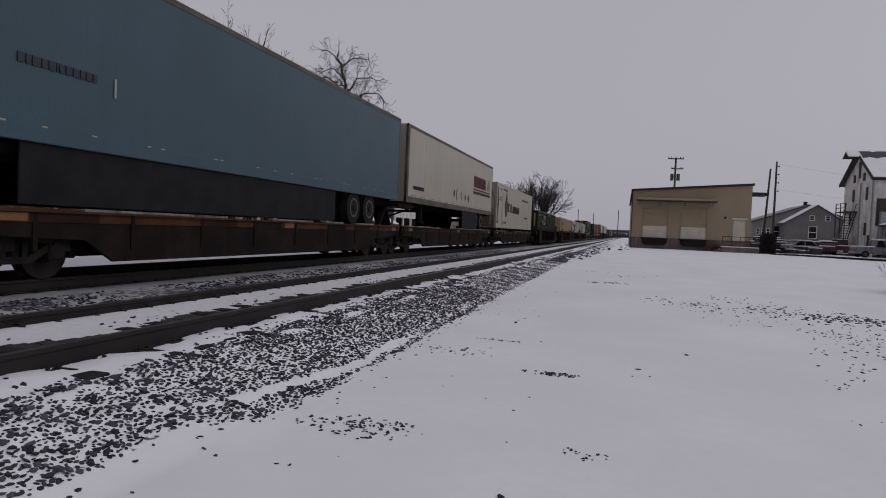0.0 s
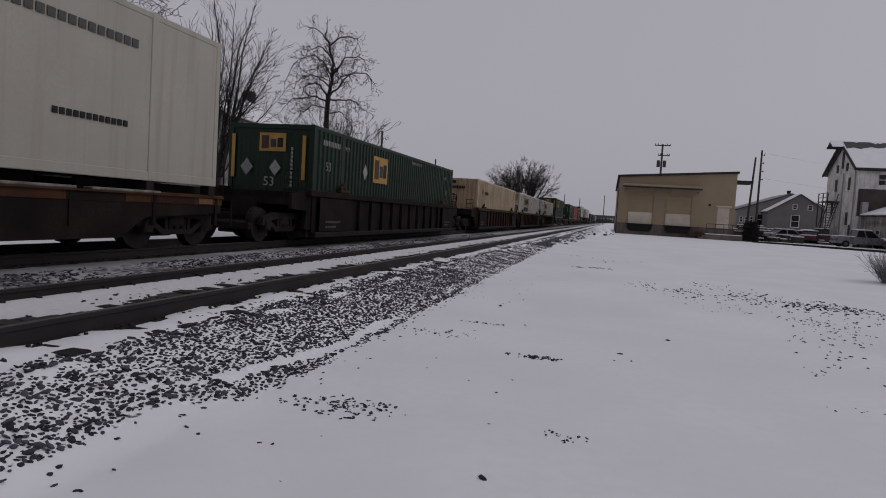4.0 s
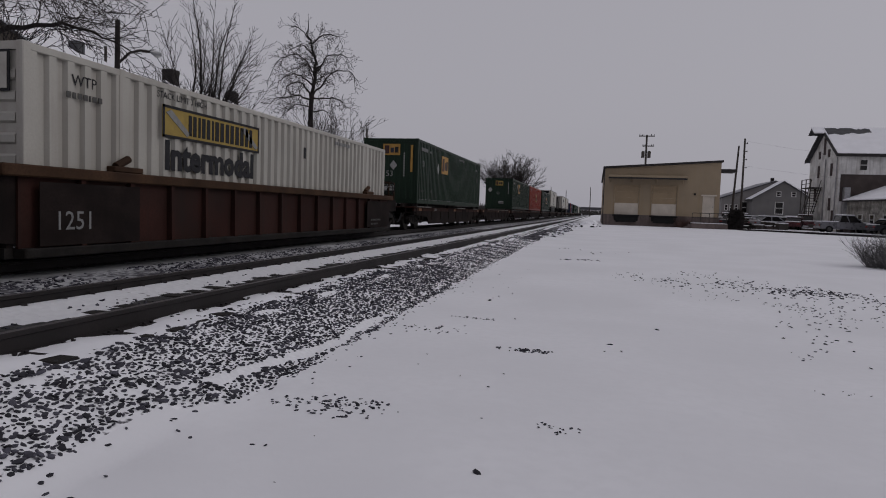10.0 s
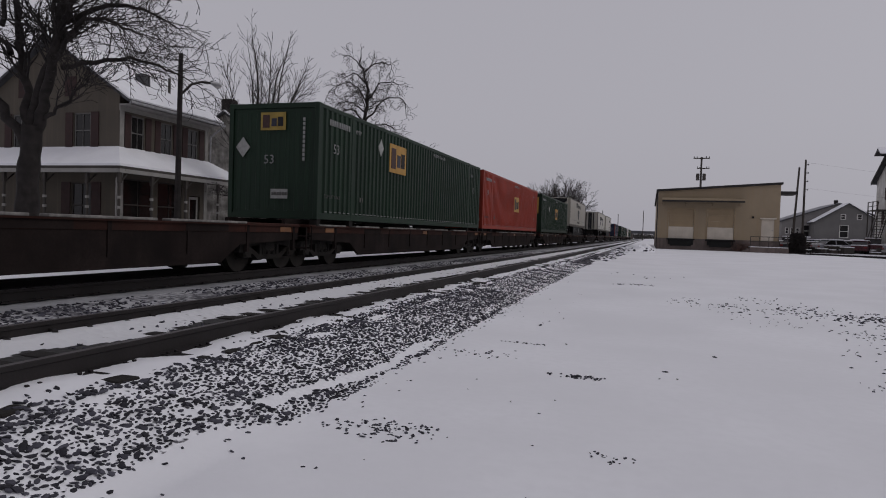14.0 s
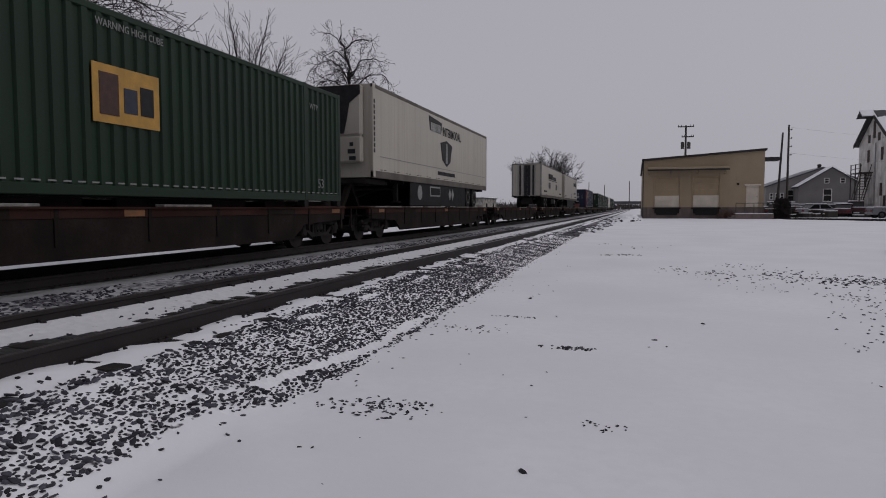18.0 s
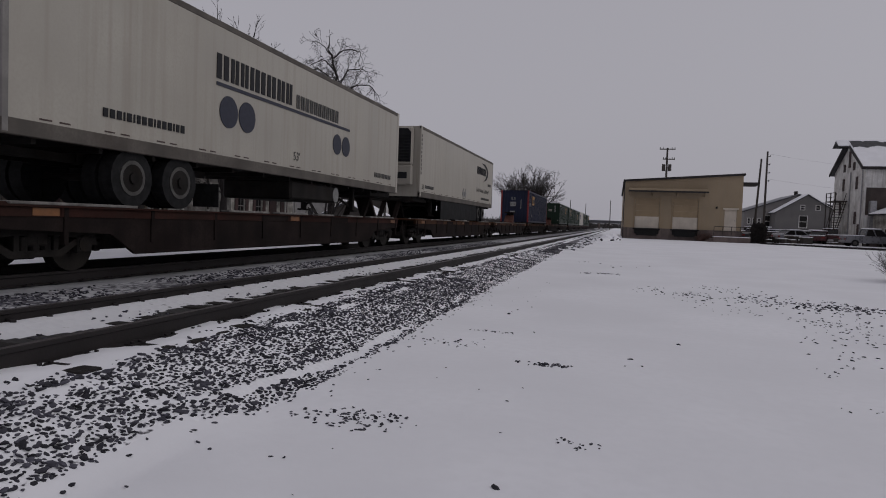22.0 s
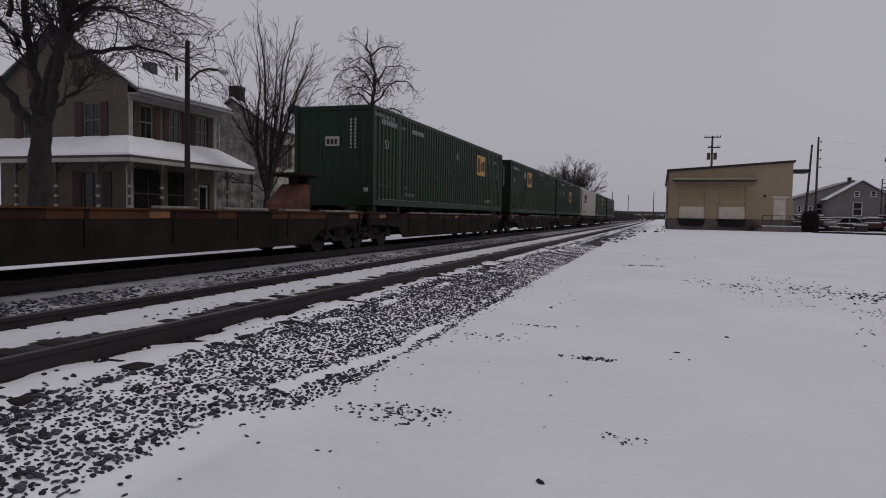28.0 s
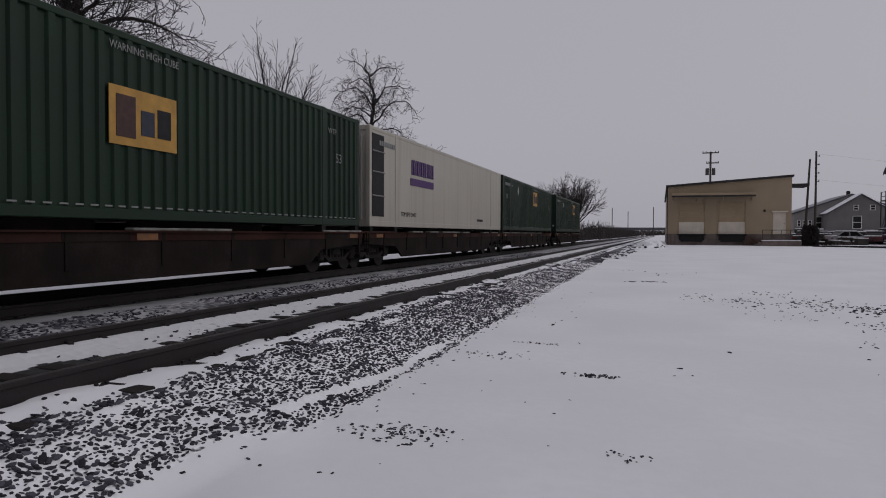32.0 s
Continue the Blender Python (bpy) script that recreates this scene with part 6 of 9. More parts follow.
for x, y, turn, paint, lab, pk in (
        (19.6, 82.5, 22, "carwhite", "white parked car under fresh snow", False), (22.6, 84.0, 68, "carred", "maroon parked car under fresh snow", False),
        (24.2, 86.0, 80, "carred", "maroon pickup truck under fresh snow", True), (24.9, 75.0, 4, "carsilver", "silver pickup truck dusted with snow", True),
        (28.2, 72.0, 10, "cardark", "dark parked car under fresh snow", False), (15.9, 84.0, 60, "cardark", "dark parked car under fresh snow", False),
        (17.6, 88.0, 100, "carsilver", "silver parked car under fresh snow", False), (20.6, 92.0, 12, "carwhite", "white parked car under fresh snow", False),
        (17.2, 95.0, 80, "cardark", "dark pickup truck under fresh snow", True), (24.0, 96.0, 20, "carsilver", "silver parked car under fresh snow", False), (-28.0, 97.5, 16, "cardark", "dark parked car under a thick coat of snow", False),
        (-27.6, 77.0, 60, "carsilver", "silver parked car under a thick coat of snow", False)):
    parked_car((x, y, -0.06 if x > 0 else -0.38), turn, paint, lab, pk)


def old_siding():
    tr = thing("siding_track", pose(13.6, 66.0, -0.04, 0, 0, 167), "old siding rails lying dark in the snow of the yard", "track", kind="structure")
    for dx in (-0.72, 0.72):
        bm = bmesh.new()
        prism(bm, [(dx - 0.06, -0.05), (dx + 0.06, -0.05), (dx + 0.035, 0.1), (dx - 0.035, 0.1)], 0, 40)
        part("rail", bm, "rail", tr)
    tr.matrix_basis = Matrix.Translation((13.4, 66.5, -0.03)) @ Matrix.Rotation(radians(-135), 4, "Z")


old_siding()


def yard_clutter():
    rng = random.Random(5)
    for i in range(7):
        x, y = 15.0 + rng.uniform(0, 8), 82 + rng.uniform(0, 14)
        t = thing("lumber_stack", pose(x, y, -0.06, 0, 0, rng.uniform(0, 90)), "snow-topped stack of dark boards in the yard", "lumber stack", "stacks in the yard")
        n = rng.randint(3, 5)
        for k in range(n):
            bm = bmesh.new()
            bbx(bm, -1.5, -0.6, k * 0.24, 1.5 + rng.uniform(-0.1, 0.1), 0.6, k * 0.24 + 0.2, 0.02)
            part("board", bm, rng.choice(("porchdark", "millbrown", "pole")), t)
        bm = bmesh.new()
        bbx(bm, -1.48, -0.58, n * 0.24 - 0.035, 1.46, 0.58, n * 0.24 + 0.09, 0.03)
        part("snow_cover", bm, "roofsnow", t)


yard_clutter()


def yard_heaps():
    """Low heaps of scrap under snow between the cars."""
    rng = random.Random(15)
    for i in range(18):
        x, y = 15.2 + rng.uniform(0, 11), 77 + rng.uniform(0, 16)
        t = thing("scrap_heap", pose(x, y, -0.1, 0, 0, rng.uniform(0, 180)), "low dark scrap heap under patchy snow in the yard", "scrap heap", "heaps in the yard")
        for k in range(rng.randint(3, 6)):
            bm = bmesh.new()
            cx, cy, w, d, hh = rng.uniform(-0.8, 0.8), rng.uniform(-0.5, 0.5), rng.uniform(0.3, 0.7), rng.uniform(0.2, 0.5), rng.uniform(0.25, 0.9)
            bbx(bm, cx - w, cy - d, 0, cx + w, cy + d, hh, 0.05)
            pc = part("scrap_piece", bm, rng.choice(("porchdark", "millbrown", "pole", "steel")), t)
            if rng.random() < 0.65:
                bm = bmesh.new()
                bbx(bm, cx - w * 0.96, cy - d * 0.96, hh - 0.02, cx + w * 0.96, cy + d * 0.96, hh + 0.08, 0.025)
                part("snow_cover", bm, "roofsnow", pc)


yard_heaps()


def snow_bank():
    """A ploughed ridge of snow and stones between the track bank and the warehouse corner."""
    nx, ny = 14, 40
    verts, faces = [], []
    for i in range(nx + 1):
        for j in range(ny + 1):
            u, v = i / nx, j / ny
            x, y = -1.9 + 2.5 * u, 50.0 + 18.5 * v
            up = math.sin(math.pi * u) * min(1.0, 4 * v, 3 * (1 - v) + 0.25) * (0.15 + 0.4 * v)
            z = ground_z(x, y) - 0.05 + max(0.0, up * (1 + 0.9 * noise.noise((x * 1.6, y * 0.9, 4))) + 0.1 * noise.noise((x * 4, y * 3, 6)) * min(1, 4 * math.sin(math.pi * u)))
            verts.append((x, y, z))
    for i in range(nx):
        for j in range(ny):
            o = i * (ny + 1) + j
            faces.append((o, o + ny + 1, o + ny + 2, o + 1))
    tagged(new("snow_bank", from_lists("snow_bank", verts, faces, "snow")), "ploughed snow bank by the warehouse corner", "snow bank", kind="stuff")
    rng = random.Random(8)
    for k in range(14):
        f = rng.random()
        x, y = -1.6 + 2.0 * rng.random(), 52 + 15.5 * f
        bm = bmesh.new()
        bmesh.ops.create_icosphere(bm, subdivisions=2, radius=1.0)
        for v in bm.verts:
            v.co *= 1 + 0.35 * noise.noise(v.co * 1.3 + Vector((k, 0, 0)))
        s = rng.uniform(0.05, 0.10)
        bmesh.ops.scale(bm, vec=(s * 1.4, s, s * 0.8), verts=bm.verts[:])
        t = tagged(new("boulder", mesh_of("boulder", bm, "stone")), "dark boulder half sunk in the snow bank", "boulder", "boulders by the warehouse")
        t.matrix_basis = pose(x, y, ground_z(x, y) + 0.12 + 0.25 * f * math.sin(math.pi * (x + 1.9) / 2.5), 0, 0, rng.uniform(0, 180))


snow_bank()


def bank_rubble():
    """Broken clods of snow and stones thrown up along the foot of the bank towards the warehouse."""
    rng = random.Random(18)
    clods, stones = [], []
    for i in range(420):
        y = 34 + 34 * rng.random() ** 0.8
        x = bank_foot(y) + 0.25 + rng.gauss(0, 0.22) + max(0.0, (y - 40) / 26) * rng.uniform(0.0, 1.6)
        (clods if rng.random() < 0.7 else stones).append((x, y, rng.uniform(0.05, 0.12) * (0.4 + y / 60)))
    scatter("snow_clods", clods, "broken clods of snow along the foot of the track bank", "snow")
    scatter("rubble", stones, "dark rubble along the foot of the track bank")


bank_rubble()


# ---- the far distance ----
def overpass():
    b = thing("overpass", pose(0, 560, 0), "distant road bridge over the tracks", "bridge")
    bm = bmesh.new()
    bx(bm, -60, 0, 4.2, 40, 9, 5.6)
    bx(bm, -60, -0.3, 5.6, 40, 0, 6.5)
    part("deck", bm, "bridge", b)
    for x in (-46, -30, -15, 4, 18):
        bm = bmesh.new()
        bx(bm, x, 2, -1, x + 1.4, 7, 4.2)
        part("pier", bm, "concrete", b)


overpass()


def far_brush():
    rng = random.Random(77)
    v, f = [], []
    for i in range(4200):
        y = 95 + 460 * rng.random() ** 1.2
        x = (-15 - 3 * rng.random() - (y - 95) * 0.03 * rng.random() if rng.random() < 0.6 else -40 - 60 * rng.random())
        if rng.random() < 0.16:
            y, x = 330 + 200 * rng.random(), 30 + 60 * rng.random()
        p = Vector((x, y, -0.45))
        hgt = rng.uniform(0.8, 2.6) * (1 if x > -30 else 2.0)
        for s in range(3):
            d = Vector((rng.gauss(0, 0.3), rng.gauss(0, 0.3), 1)).normalized()
            limb(v, f, p, p + d * hgt, 0.09, 0.02, 3)
    for i in range(1500):
        y = 170 + 290 * rng.random()
        p = Vector((-14.5 - 7 * rng.random(), y, -0.45))
        hgt = rng.uniform(1.5, 4.5) * (0.7 + 0.6 * noise.noise((y * 0.03, 0, 3)) + 0.3)
        for s in range(3):
            d = Vector((rng.gauss(0, 0.35), rng.gauss(0, 0.35), 1)).normalized()
            limb(v, f, p, p + d * hgt, 0.10, 0.03, 3)
    tagged(new("winter_brush", from_lists("winter_brush", v, f, "brush")), "grey-brown leafless brush along the tracks", "brush", kind="stuff")
    v, f = [], []
    for i in range(2600):
        a = rng.uniform(-0.6, 0.75)
        r = rng.uniform(700, 1000)
        x, y = math.sin(a) * r, math.cos(a) * r
        hgt = rng.uniform(4, 9)
        p = Vector((x, y, -0.5))
        for s in range(2):
            d = Vector((rng.gauss(0, 0.35), rng.gauss(0, 0.35), 1)).normalized()
            limb(v, f, p, p + d * hgt, 0.9, 0.2, 3)
    tagged(new("far_woods", from_lists("far_woods", v, f, "brush")), "far leafless woods on the skyline", "woods", kind="stuff")


far_brush()


# ---- the train: every car and every load is keyed along the far track ----
WHEEL_R = 0.42
WHEELS = []
MOVING = []  # thing, its place along the track at 0 s
SIDE_X = 1.295  # half the width of a container or trailer


def travelled(t):
    return 11.17 * t + 0.0385 * t * t - 0.000147 * t ** 3


def on_train(ob, s):
    ob.matrix_basis = pose(FAR_TRACK, s, 0)
    MOVING.append((ob, s))
    return ob


SHARED = {}


def shared(key, build, material):
    k = (key, material)
    if k not in SHARED:
        SHARED[k] = mesh_of(key if isinstance(key, str) else key[0], build(), material)
    return SHARED[k]


def wheelset_bm():
    bm = bmesh.new()
    cyl(bm, (-0.8, 0, 0), (0.8, 0, 0), 0.08, n=8)
    for s in (-1, 1):
        x = s * HALF_GAUGE
        cyl(bm, (x - 0.065, 0, 0), (x + 0.065, 0, 0), 0.42, n=20)
        cyl(bm, (x - s * 0.065, 0, 0), (x - s * 0.095, 0, 0), 0.45, n=20)
        cyl(bm, (x + s * 0.06, 0, 0), (x + s * 0.1, 0, 0), 0.16, n=10)
        cyl(bm, (x + s * 0.1, 0, 0), (x + s * 0.28, 0, 0), 0.10, n=8)
    return bm


def axle_box_bm():
    bm = bmesh.new()
    for s in (-1, 1):
        bbx(bm, s * 0.98 - 0.09, -0.14, -0.12, s * 0.98 + 0.09, 0.14, 0.14, 0.02)
    return bm


def side_frame_bm():
    bm = bmesh.new()
    # cast frame: bowed top member, lower tension member, pedestals, spring window
    prism(bm, [(-1.15, 0.42), (-1.1, 0.62), (-0.55, 0.74), (0.55, 0.74), (1.1, 0.62), (1.15, 0.42), (0.98, 0.42), (0.9, 0.52), (0.4, 0.58), (-0.4, 0.58), (-0.9, 0.52), (-0.98, 0.42)], -0.06, 0.06, axis="x")
    prism(bm, [(-0.85, 0.5), (-0.45, 0.26), (0.45, 0.26), (0.85, 0.5), (0.7, 0.52), (0.4, 0.36), (-0.4, 0.36), (-0.7, 0.52)], -0.06, 0.06, axis="x")
    for y in (-0.38, 0.30):
        bx(bm, -0.055, y, 0.3, 0.055, y + 0.09, 0.6)
    for k in range(3):
        cyl(bm, (0, -0.2 + 0.2 * k, 0.34), (0, -0.2 + 0.2 * k, 0.56), 0.075, n=8)
    for y in (-0.87, 0.87):
        cyl(bm, (-0.1, y, 0.44), (0.1, y, 0.44), 0.13, n=10)
    return bm


def add_truck(car, y):
    """A two-axle truck under a car, centred at y."""
    for dy in (-0.87, 0.87):
        box = part("axle_box", shared("axle_box", axle_box_bm, "steel"), None, car)
        box.location = (0, y + dy, WHEEL_R)
        WHEELS.append(part("wheelset", shared("wheelset", wheelset_bm, "wheel"), None, box))
    for s in (-1, 1):
        f = part("side_frame", shared("side_frame", side_frame_bm, "steel"), None, car)
        f.location = (s * 0.98, y, 0)
    part("brake_rigging", shared("brake_rigging", rigging_bm, "steel"), None, car).location = (0, y, 0)
    bm = bmesh.new()
    bbx(bm, -1.05, -0.2, 0.42, 1.05, 0.2, 0.68, 0.03)
    part("bolster", SHARED.setdefault("bolster", mesh_of("bolster", bm, "steel")), None, car).location = (0, y, 0)


def rigging_bm():
    bm = bmesh.new()
    bbx(bm, -0.62, -0.42, 0.2, 0.62, 0.42, 0.5, 0.04)
    for y in (-1.38, 1.38):
        bbx(bm, -0.85, y - 0.06, 0.3, 0.85, y + 0.06, 0.48, 0.02)
        cyl(bm, (-0.3, y, 0.4), (-0.3, 0, 0.35), 0.04, n=6)
        cyl(bm, (0.3, y, 0.4), (0.3, 0, 0.35), 0.04, n=6)
    return bm


def hose(car, y0, y1, x, z0):
    bm = bmesh.new()
    n = 8
    for i in range(n):
        f, g = i / n, (i + 1) / n
        cyl(bm, (x, y0 + (y1 - y0) * f, z0 - 0.35 * math.sin(math.pi * f)), (x, y0 + (y1 - y0) * g, z0 - 0.35 * math.sin(math.pi * g)), 0.03, n=6)
    part("air_hose", bm, "tyre", car)


def spine_car(s, half=8.75, paint="orange", hitch=0, loaded=True, number="", hitch_up=False, rest=0.0):
    """A skeleton flat car for one load: fishbelly centre sill, side sills with brackets, a truck at each end."""
    c = on_train(thing("flat_car", pose(0, 0, 0), f"{'rusty orange' if paint == 'orange' else 'dark red-brown'} skeleton flat car, {'loaded' if loaded else 'empty'}, with snow-dusted steel deck", "rail car", "cars of the train"), s)
    bm = bmesh.new()
    prism(bm, [(-half + 0.3, 0.72), (-half + 2.6, 0.72), (-half + 3.6, 0.28), (half - 3.6, 0.28), (half - 2.6, 0.72), (half - 0.3, 0.72), (half - 0.3, 1.0), (-half + 0.3, 1.0)], -0.28, 0.28, axis="x")
    part("centre_sill", bm, "steel", c)
    for sx in (-1, 1):
        bm = bmesh.new()
        x = sx * 1.22
        prism(bm, [(-half + 0.4, 0.86), (half - 0.4, 0.86), (half - 0.4, 1.02), (-half + 0.4, 1.02)], x - 0.05, x + 0.05, axis="x")
        bx(bm, x - 0.1, -half + 0.4, 1.0, x + 0.1, half - 0.4, 1.03)
        sill = part("side_sill", bm, paint, c)
        bm = bmesh.new()
        prism(bm, [(-half + 3.3, 0.25), (half - 3.3, 0.25), (half - 2.7, 0.6), (half - 0.4, 0.70), (half - 0.4, 0.859), (-half + 0.4, 0.859), (-half + 0.4, 0.70), (-half + 2.7, 0.6)], x - 0.035, x + 0.035, axis="x")
        part("web_plate", bm, "redgrime", c, "grimy dark web plate")
        for k in range(9):
            y = -half + 1.2 + (2 * half - 2.4) * k / 8
            if sx > 0 and k % 4 == 0:
                bm = bmesh.new()
                bx(bm, x + 0.052, y, 0.875, x + 0.057, y + 0.46, 0.985)
                part("reflector", bm, "conspic", sill)
            if (k * 7 + round(s)) % 3 != 0 and k < 8:
                bm = bmesh.new()
                bx(bm, min(x + sx * 0.0505, x + sx * 0.054), y + 0.5, 0.865, max(x + sx * 0.0505, x + sx * 0.054), y + 1.75, 0.998)
                part("side_plate", bm, "redgrime" if (k + round(s)) % 2 else "redbrown", sill)
            bm = bmesh.new()
            bx(bm, x - 0.02 if sx > 0 else x - 0.06, y + 0.55, 0.45, x + 0.06 if sx > 0 else x + 0.02, y + 0.63, 1.0)
            part("stake_rib", bm, "redgrime", sill)
    for k in range(7):
        y = -half + 1.0 + (2 * half - 2.0) * k / 6
        bm = bmesh.new()
        bbx(bm, -1.2, y - 0.14, 0.72, 1.2, y + 0.14, 0.98, 0.02)
        part("cross_bearer", bm, "steel", c)
    for sy in (-1, 1):
        bm = bmesh.new()
        bbx(bm, -1.28, sy * half - (0.15 if sy < 0 else 2.3) + (0.5 if sy < 0 else -0.35), 0.985, 1.28, sy * half + (2.3 if sy < 0 else 0.15) + (0.35 if sy < 0 else -0.5), 1.06, 0.02)
        part("end_deck", bm, paint, c)
        bm = bmesh.new()
        bbx(bm, -0.32, min(sy * (half - 0.4), sy * (half + 0.15)), 0.62, 0.32, max(sy * (half - 0.4), sy * (half + 0.15)), 1.0, 0.04)
        bbx(bm, -0.12, min(sy * (half + 0.1), sy * (half + 0.4)), 0.7, 0.12, max(sy * (half + 0.1), sy * (half + 0.4)), 0.95, 0.05)
        part("coupler", bm, "steel", c)
        for x in (-1.15, 1.15):
            bm = bmesh.new()
            for z in (0.5, 0.78):
                cyl(bm, (x - 0.25, sy * (half - 0.25), z), (x + 0.25, sy * (half - 0.25), z), 0.02, n=6)
            for dx in (-0.25, 0.25):
                cyl(bm, (x + dx, sy * (half - 0.25), 0.45), (x + dx, sy * (half - 0.25), 1.0), 0.02, n=6)
            part("ladder", bm, "redgrime", c)
        add_truck(c, sy * 7.25)
    bm = bmesh.new()
    bbx(bm, -1.0, -1.1, 0.5, -0.4, -0.3, 0.95, 0.05)
    cyl(bm, (0.75, -2.0, 0.66), (0.75, -0.9, 0.66), 0.22, n=12)
    part("brake_reservoir", bm, "steel", c)
    hose(c, half - 0.2, half + 0.6, 0.35, 0.6)
    bm = bmesh.new()
    bx(bm, -0.27, -half + 2.66, 1.003, 0.27, half - 2.66, 1.025)
    part("snow_cover", bm, "roofsnow", c, "dusting of snow")
    rng = random.Random(round(s))
    y = -half + 0.8
    while y < half - 2.2:
        w = rng.uniform(0.9, 2.6)
        if rng.random() < 0.62:
            bm = bmesh.new()
            bbx(bm, 1.13, y, 1.028, 1.33, y + w, 1.075, 0.012)
            part("snow_strip", bm, "dirtysnow", c, "dirty snow on the side sill")
        y += w + rng.uniform(0.2, 1.0)
    if rest:
        for sx in (-1, 1):
            # added dark plates stand in for the shade in the gap under the load
            for y in (-6.9, -2.3, 2.2, 6.8):
                bm = bmesh.new()
                bbx(bm, sx * 0.8 - 0.05, y - 1.9, 1.02, sx * 0.8 + 0.05, y + 1.9, rest - 0.015, 0.01)
                part("load_rail", bm, "redgrime", c, "dark plate added to close the gap under the load")
            for y in (-7.95, -6.1, 6.1, 7.95):
                bm = bmesh.new()
                bbx(bm, sx * 1.2 - 0.12, y - 0.1, 1.02, sx * 1.2 + 0.09, y + 0.1, rest, 0.01)
                part("pedestal", bm, "steel", c)
    if hitch:
        bm = bmesh.new()
        y = hitch * (half - 1.0)
        if hitch_up:
            prism(bm, [(y - 0.7, 1.05), (y - 0.5, 1.05), (y + 0.2, 1.9), (y, 1.9)], -0.4, -0.25, axis="x")
            prism(bm, [(y - 0.7, 1.05), (y - 0.5, 1.05), (y + 0.2, 1.9), (y, 1.9)], 0.25, 0.4, axis="x")
            prism(bm, [(y + 0.8, 1.05), (y + 0.95, 1.05), (y + 0.2, 1.9), (y + 0.05, 1.9)], -0.3, 0.3, axis="x")
            bbx(bm, -0.5, y - 0.2, 1.88, 0.5, y + 0.5, 1.97, 0.02)
        else:
            prism(bm, [(y - 1.75, 1.06), (y - 0.75, 1.06), (y - 0.72, 1.72), (y - 0.95, 1.74), (y - 1.7, 1.22)], -0.36, 0.36, axis="x")
            top = bmesh.new()
            cyl(top, (0, y - 0.9, 1.7), (0, y - 0.9, 1.95), 0.09, n=10)
            bbx(top, -0.42, y - 1.35, 1.93, 0.42, y - 0.35, 2.03, 0.03)
            prism(top, [(y - 0.7, 1.06), (y - 0.5, 1.06), (y - 0.62, 1.94), (y - 0.75, 1.94)], -0.28, 0.28, axis="x")
            part("fifth_wheel_plate", top, "redgrime", c, "dark greasy hitch plate")
        part("hitch", bm, "redgrime" if hitch_up else "hitchred", c, "grimy steel trailer hitch" if hitch_up else "dull red folded trailer hitch")
    if number:
        lettering(c, number, 0.19, (1.273, -half + 4.05, 0.872), SIDE, "inkgrey")
    return c


